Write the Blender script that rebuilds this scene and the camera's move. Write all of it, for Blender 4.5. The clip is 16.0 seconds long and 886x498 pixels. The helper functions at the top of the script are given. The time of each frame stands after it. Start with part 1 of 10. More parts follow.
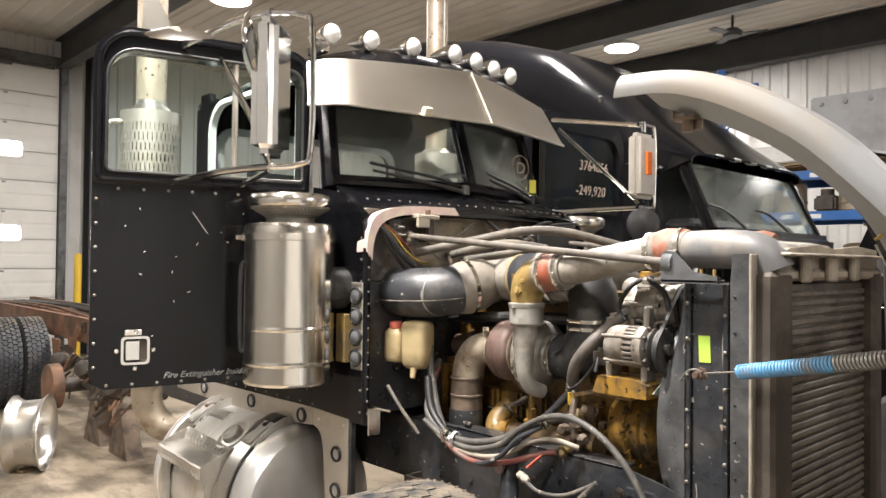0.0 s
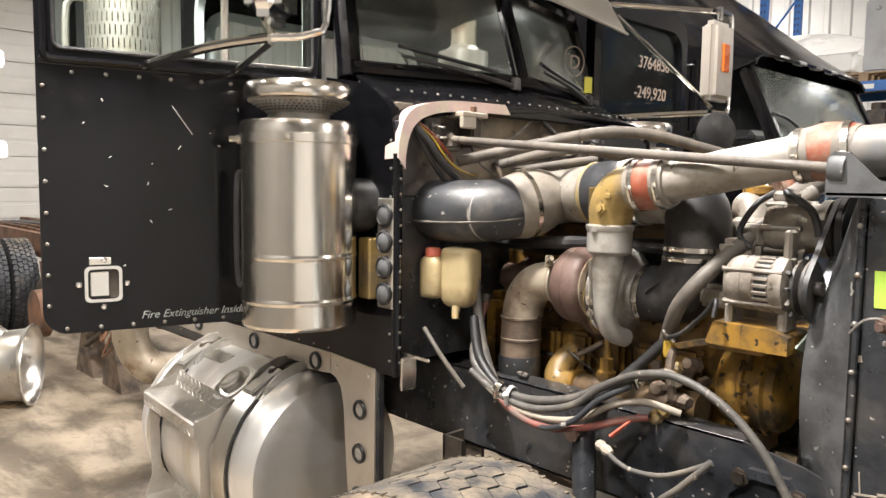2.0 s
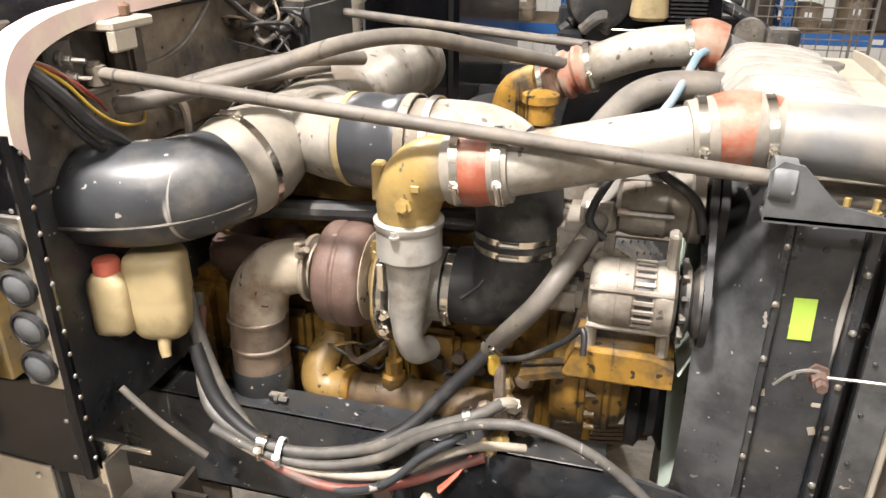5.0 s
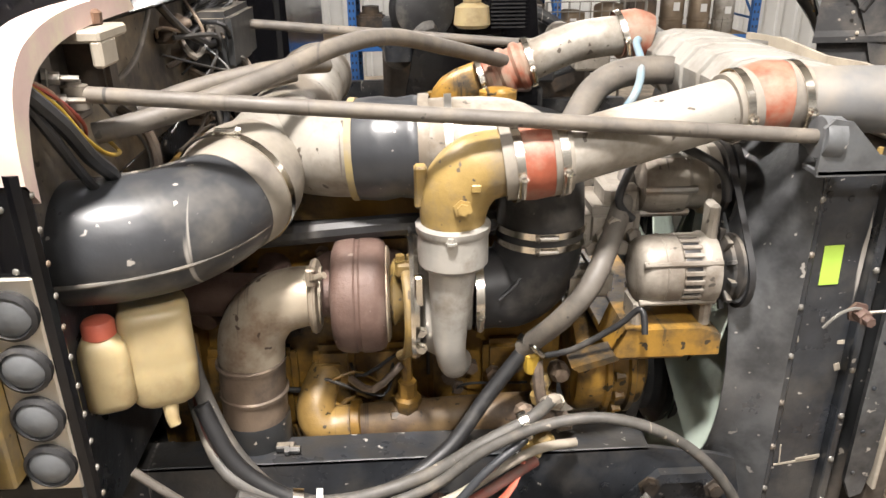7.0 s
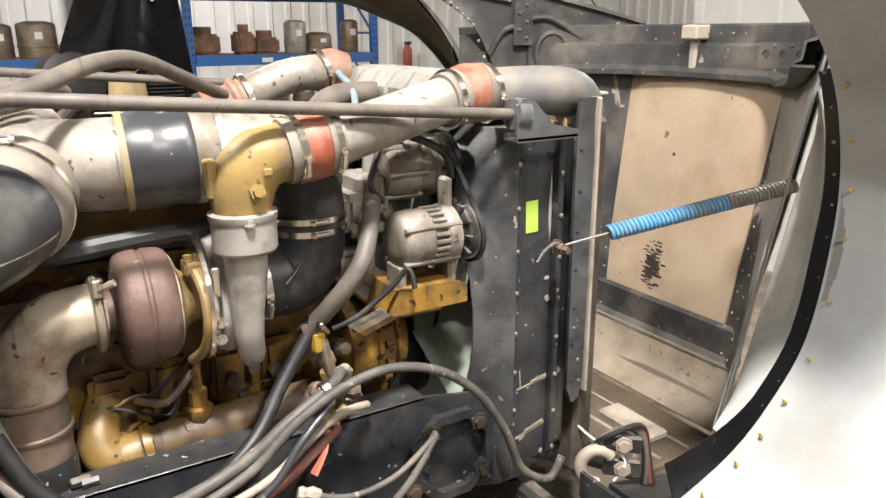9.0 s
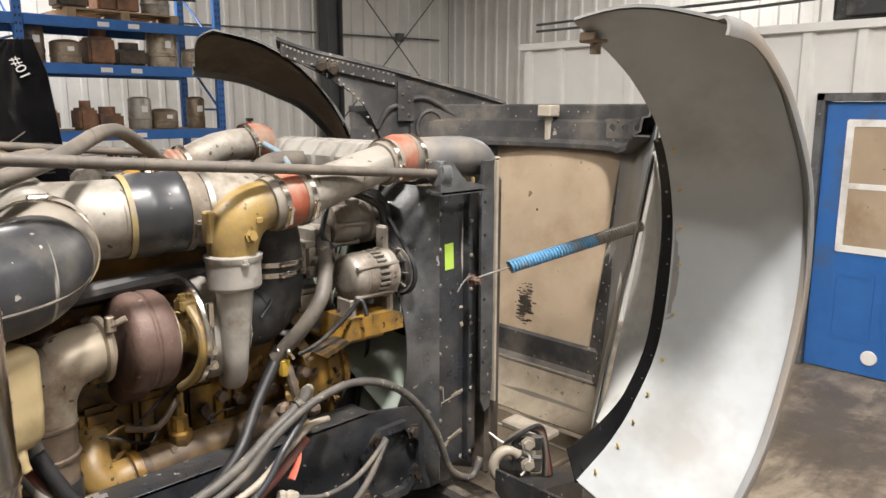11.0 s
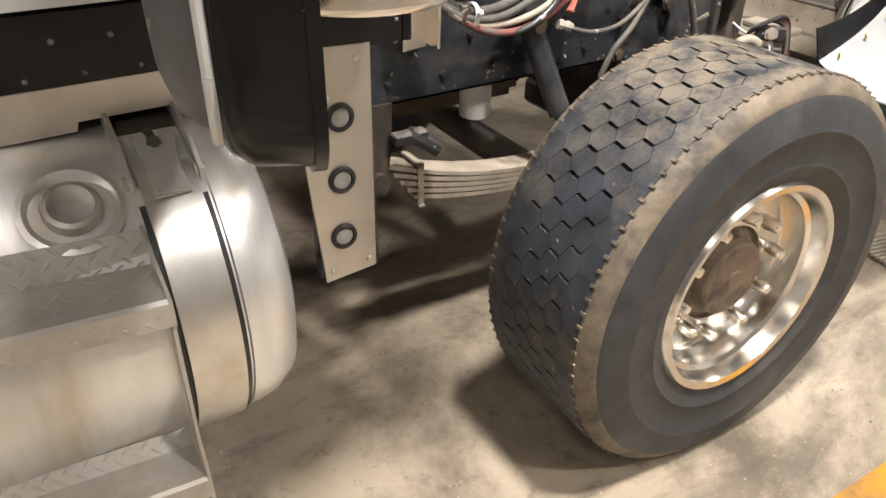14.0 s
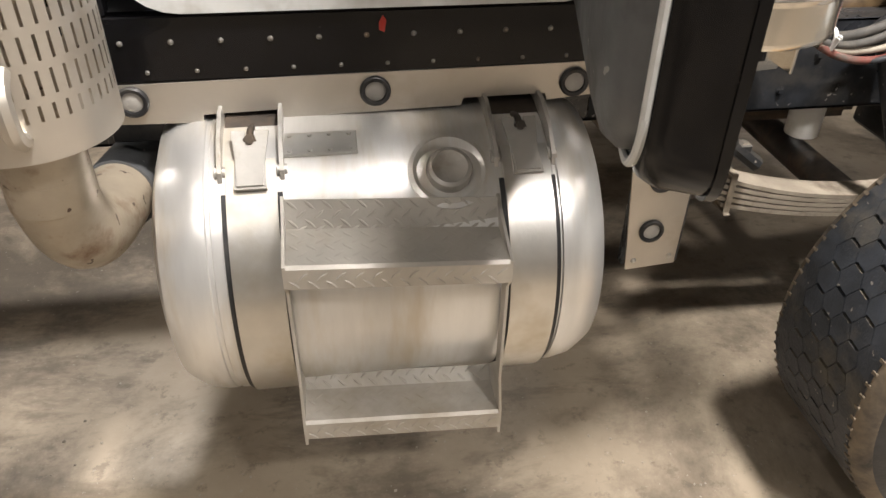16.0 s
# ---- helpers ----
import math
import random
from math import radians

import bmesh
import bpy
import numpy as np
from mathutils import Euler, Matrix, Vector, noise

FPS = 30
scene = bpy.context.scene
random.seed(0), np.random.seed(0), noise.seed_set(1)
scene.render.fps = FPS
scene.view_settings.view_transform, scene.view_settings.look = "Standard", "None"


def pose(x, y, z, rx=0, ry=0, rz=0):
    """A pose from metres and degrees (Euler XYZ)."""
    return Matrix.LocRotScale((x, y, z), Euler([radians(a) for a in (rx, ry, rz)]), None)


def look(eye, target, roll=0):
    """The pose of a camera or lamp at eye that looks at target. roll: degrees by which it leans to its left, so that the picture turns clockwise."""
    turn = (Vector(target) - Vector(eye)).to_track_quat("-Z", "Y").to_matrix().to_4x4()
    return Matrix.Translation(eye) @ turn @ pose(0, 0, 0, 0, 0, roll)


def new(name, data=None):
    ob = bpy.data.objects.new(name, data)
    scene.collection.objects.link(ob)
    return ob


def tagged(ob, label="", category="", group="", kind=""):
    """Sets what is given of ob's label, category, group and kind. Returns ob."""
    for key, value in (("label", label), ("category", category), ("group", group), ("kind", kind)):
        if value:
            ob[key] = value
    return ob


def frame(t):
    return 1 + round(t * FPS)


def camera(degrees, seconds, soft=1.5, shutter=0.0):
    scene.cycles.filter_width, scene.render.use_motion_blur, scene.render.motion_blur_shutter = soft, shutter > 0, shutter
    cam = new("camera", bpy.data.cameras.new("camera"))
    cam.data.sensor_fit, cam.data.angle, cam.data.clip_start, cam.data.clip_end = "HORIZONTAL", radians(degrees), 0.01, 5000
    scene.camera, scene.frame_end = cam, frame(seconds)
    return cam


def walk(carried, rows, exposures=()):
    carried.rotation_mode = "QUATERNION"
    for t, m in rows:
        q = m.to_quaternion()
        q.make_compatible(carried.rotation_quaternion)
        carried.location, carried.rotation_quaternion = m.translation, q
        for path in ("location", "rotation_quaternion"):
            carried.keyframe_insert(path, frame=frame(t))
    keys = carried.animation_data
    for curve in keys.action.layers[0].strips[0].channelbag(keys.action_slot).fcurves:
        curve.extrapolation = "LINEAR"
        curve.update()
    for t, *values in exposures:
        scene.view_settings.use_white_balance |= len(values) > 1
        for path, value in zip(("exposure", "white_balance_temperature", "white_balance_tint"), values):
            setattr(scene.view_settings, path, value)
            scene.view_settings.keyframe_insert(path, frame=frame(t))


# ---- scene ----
cam = camera(61.7, 16.0)
PATH = [
    (0, (1.639, -2.416, 1.71), (0.184, -1.045, 1.744), 0.6),
    (0.5, (1.472, -2.412, 1.714), (0.006, -1.053, 1.758), 0.6),
    (1, (1.303, -2.375, 1.716), (-0.183, -1.037, 1.768), 0.7),
    (1.5, (1.179, -2.264, 1.685), (-0.32, -0.939, 1.688), 0.9),
    (2, (1.075, -2.096, 1.671), (-0.376, -0.732, 1.496), 0.8),
    (2.5, (0.967, -1.959, 1.664), (-0.362, -0.505, 1.32), 0.7),
    (3, (0.919, -1.856, 1.665), (-0.276, -0.33, 1.171), 0.9),
    (3.5, (0.786, -1.809, 1.799), (-0.225, -0.183, 1.219), 0.5),
    (4, (0.622, -1.722, 1.898), (-0.201, -0.026, 1.23), 0.4),
    (4.5, (0.455, -1.624, 2.002), (-0.164, 0.108, 1.215), 0.2),
    (5, (0.301, -1.563, 2.083), (-0.187, 0.187, 1.247), 0.0),
    (5.2, (0.242, -1.555, 2.093), (-0.18, 0.207, 1.246), 0.2),
    (7.5, (-0.244, -1.566, 1.987), (0.048, 0.27, 1.25), -0.7),
    (8, (-0.295, -1.693, 1.941), (0.246, 0.118, 1.285), -0.5),
    (8.5, (-0.403, -1.763, 1.91), (0.402, -0.033, 1.311), -0.5),
    (9, (-0.493, -1.732, 1.893), (0.508, -0.097, 1.326), -0.3),
    (9.2, (-0.52, -1.723, 1.907), (0.539, -0.118, 1.355), -0.5),
    (11.3, (-0.968, -1.913, 1.889), (0.433, -0.53, 1.533), 0.0),
    (11.5, (-0.98, -1.923, 1.864), (0.426, -0.545, 1.515), -0.1),
    (12, (-1.005, -1.92, 1.763), (0.392, -0.537, 1.394), -0.1),
    (12.5, (-1.069, -1.966, 1.649), (0.204, -0.563, 1.01), -0.0),
    (13, (-1.196, -2.016, 1.612), (-0.05, -0.633, 0.733), 0.5),
    (13.5, (-1.345, -2.038, 1.565), (-0.289, -0.662, 0.57), 1.1),
    (14, (-1.426, -2.053, 1.543), (-0.532, -0.616, 0.477), 1.0),
    (14.5, (-1.489, -2.044, 1.528), (-0.841, -0.53, 0.393), 1.1),
    (15, (-1.53, -2.041, 1.531), (-1.112, -0.479, 0.354), 1.1),
    (15.5, (-1.556, -2.058, 1.596), (-1.268, -0.482, 0.399), 1.1),
    (16, (-1.601, -2.131, 1.669), (-1.345, -0.513, 0.521), 0.9),
]
walk(cam, [(t, look(eye, target, roll)) for t, eye, target, roll in PATH],
     [(0, 0.57), (3, 0.65), (5, 0.68), (7.5, 0.56), (9, 0.52), (11.5, 0.10), (12.5, 0.22), (14, 0.41), (16, 0.13)])

# ---- light ----
world = bpy.data.worlds.new("world")
world.use_nodes = True
world.node_tree.nodes["Background"].inputs[0].default_value = (0.9, 0.95, 1.0, 1)
world.node_tree.nodes["Background"].inputs[1].default_value = 0.005
scene.world = world
scene.view_settings.exposure = 0.0
# First two seen, the 400 one read from shadows, the rest added as fill.
LAMPS = [(-7.4, 2.2, 160), (-5.0, 7.7, 200), (-2.6, 2.4, 230), (1.7, 8.0, 210), (-0.45, -1.85, 400), (3.6, -2.4, 62), (-8.0, -3.4, 95), (-3.2, -4.2, 34), (0.6, -4.4, 165), (8.6, 3.4, 230)]
for lx, ly, power in LAMPS:
    lamp_data = bpy.data.lights.new("bay_and_fill_light", "AREA")
    lamp_data.shape, lamp_data.size = "DISK", 0.5
    lamp_data.energy, lamp_data.color = power, (1.0, 0.943, 0.90)
    new("bay_and_fill_light", lamp_data).matrix_basis = pose(lx, ly, 5.10)

# ---- materials ----
def mat(name, col, rough=0.5, metal=0.0, var=0.15, scale=9.0, dirt=None, amount=0.0, dscale=4.0, bump=0.1, bscale=70.0,
        rvar=0.12, coat=0.0, spec=0.5, emit=0.0, trans=0.0, sub=0.0, stretch=None, speck=None, sscale=90.0, sthr=0.70, top=None):
    m = bpy.data.materials.new(name)
    m.use_nodes = True
    nt = m.node_tree
    n, l = nt.nodes, nt.links
    b = n["Principled BSDF"]
    tc = n.new("ShaderNodeTexCoord")
    src = tc.outputs["Object"]
    if stretch:
        mp = n.new("ShaderNodeMapping")
        mp.inputs["Scale"].default_value = stretch
        l.new(src, mp.inputs["Vector"])
        src = mp.outputs[0]

    def noisy(sc, detail=4.0, rough_=0.6):
        t = n.new("ShaderNodeTexNoise")
        t.inputs["Scale"].default_value, t.inputs["Detail"].default_value = sc, detail
        t.inputs["Roughness"].default_value = rough_
        l.new(src, t.inputs["Vector"])
        return t.outputs["Fac"]

    def mix(f, a, c):
        x = n.new("ShaderNodeMix")
        x.data_type = "RGBA"
        l.new(f, x.inputs[0])
        for sock, v in ((x.inputs[6], a), (x.inputs[7], c)):
            if isinstance(v, tuple):
                sock.default_value = (*v, 1)
            else:
                l.new(v, sock)
        return x.outputs[2]

    def ramp(f, lo, hi):
        r = n.new("ShaderNodeMapRange")
        r.inputs[1].default_value, r.inputs[2].default_value = lo, hi
        l.new(f, r.inputs[0])
        return r.outputs[0]

    grain = noisy(scale, 6.0)
    f = ramp(grain, 0.3, 0.7)
    col_out = mix(f, tuple(c * (1 - var) for c in col), tuple(min(1, c * (1 + var)) for c in col))
    big = noisy(dscale, 5.0, 0.65)
    if dirt:
        g = ramp(big, 0.62 - 0.35 * amount, 0.78 - 0.3 * amount)
        col_out = mix(g, col_out, dirt)
    if speck:
        col_out = mix(ramp(noisy(sscale, 2.0, 0.5), sthr, sthr + 0.03), col_out, speck)
        mp2 = n.new("ShaderNodeMapping")
        mp2.inputs["Scale"].default_value, mp2.inputs["Rotation"].default_value = (sscale * 0.9, sscale * 0.03, sscale * 0.05), (0.5, 0.3, 0.7)
        l.new(src, mp2.inputs["Vector"])
        t2_ = n.new("ShaderNodeTexNoise")
        t2_.inputs["Scale"].default_value, t2_.inputs["Detail"].default_value = 1.0, 3.0
        l.new(mp2.outputs[0], t2_.inputs["Vector"])
        col_out = mix(ramp(t2_.outputs["Fac"], sthr + 0.01, sthr + 0.05), col_out, speck)
    # Upward faces take the top colour, broken up by noise.
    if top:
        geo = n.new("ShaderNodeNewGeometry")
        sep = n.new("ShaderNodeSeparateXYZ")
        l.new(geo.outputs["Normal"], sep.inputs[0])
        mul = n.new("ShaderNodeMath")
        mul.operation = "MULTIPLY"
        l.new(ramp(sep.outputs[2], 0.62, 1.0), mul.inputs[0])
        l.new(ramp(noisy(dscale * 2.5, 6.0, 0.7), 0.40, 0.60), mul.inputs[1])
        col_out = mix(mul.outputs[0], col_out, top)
    l.new(col_out, b.inputs["Base Color"])
    r = n.new("ShaderNodeMapRange")
    r.inputs[1].default_value, r.inputs[2].default_value = 0.3, 0.7
    r.inputs[3].default_value, r.inputs[4].default_value = max(0.03, rough - rvar), min(1, rough + rvar)
    l.new(big, r.inputs[0])
    l.new(r.outputs[0], b.inputs["Roughness"])
    b.inputs["Metallic"].default_value = metal
    b.inputs["Specular IOR Level"].default_value = spec
    b.inputs["Coat Weight"].default_value = coat
    b.inputs["Coat Roughness"].default_value = 0.08
    b.inputs["Transmission Weight"].default_value = trans
    if sub:
        b.inputs["Subsurface Weight"].default_value = sub
        b.inputs["Subsurface Radius"].default_value = (0.03, 0.02, 0.01)
    if emit:
        b.inputs["Emission Color"].default_value = (*col, 1)
        b.inputs["Emission Strength"].default_value = emit
    if bump:
        bp = n.new("ShaderNodeBump")
        bp.inputs["Strength"].default_value, bp.inputs["Distance"].default_value = bump, 0.004
        l.new(noisy(bscale, 3.0), bp.inputs["Height"])
        l.new(bp.outputs[0], b.inputs["Normal"])
    return m


def glass_mat(name, tint, rough=0.03, ior=1.15, glare=0.0):
    """Clear glass; the last value mixes in a painted pale reflection of the room."""
    m = bpy.data.materials.new(name)
    m.use_nodes = True
    n, l = m.node_tree.nodes, m.node_tree.links
    b = n["Principled BSDF"]
    b.inputs["Base Color"].default_value = (*tint, 1)
    b.inputs["Roughness"].default_value = rough
    b.inputs["Transmission Weight"].default_value = 1.0
    b.inputs["IOR"].default_value = ior
    if glare:
        glare_bsdf = n.new("ShaderNodeBsdfDiffuse")
        glare_bsdf.inputs[0].default_value = (0.62, 0.66, 0.60, 1)
        tc, nz, mr, mx = n.new("ShaderNodeTexCoord"), n.new("ShaderNodeTexNoise"), n.new("ShaderNodeMapRange"), n.new("ShaderNodeMixShader")
        nz.inputs["Scale"].default_value, nz.inputs["Detail"].default_value = 5.0, 5.0
        l.new(tc.outputs["Object"], nz.inputs["Vector"])
        mr.inputs[1].default_value, mr.inputs[2].default_value, mr.inputs[3].default_value, mr.inputs[4].default_value = 0.3, 0.7, glare * 0.5, glare * 1.5
        l.new(nz.outputs["Fac"], mr.inputs[0])
        l.new(mr.outputs[0], mx.inputs[0])
        l.new(b.outputs[0], mx.inputs[1])
        l.new(glare_bsdf.outputs[0], mx.inputs[2])
        l.new(mx.outputs[0], n["Material Output"].inputs["Surface"])
    return m


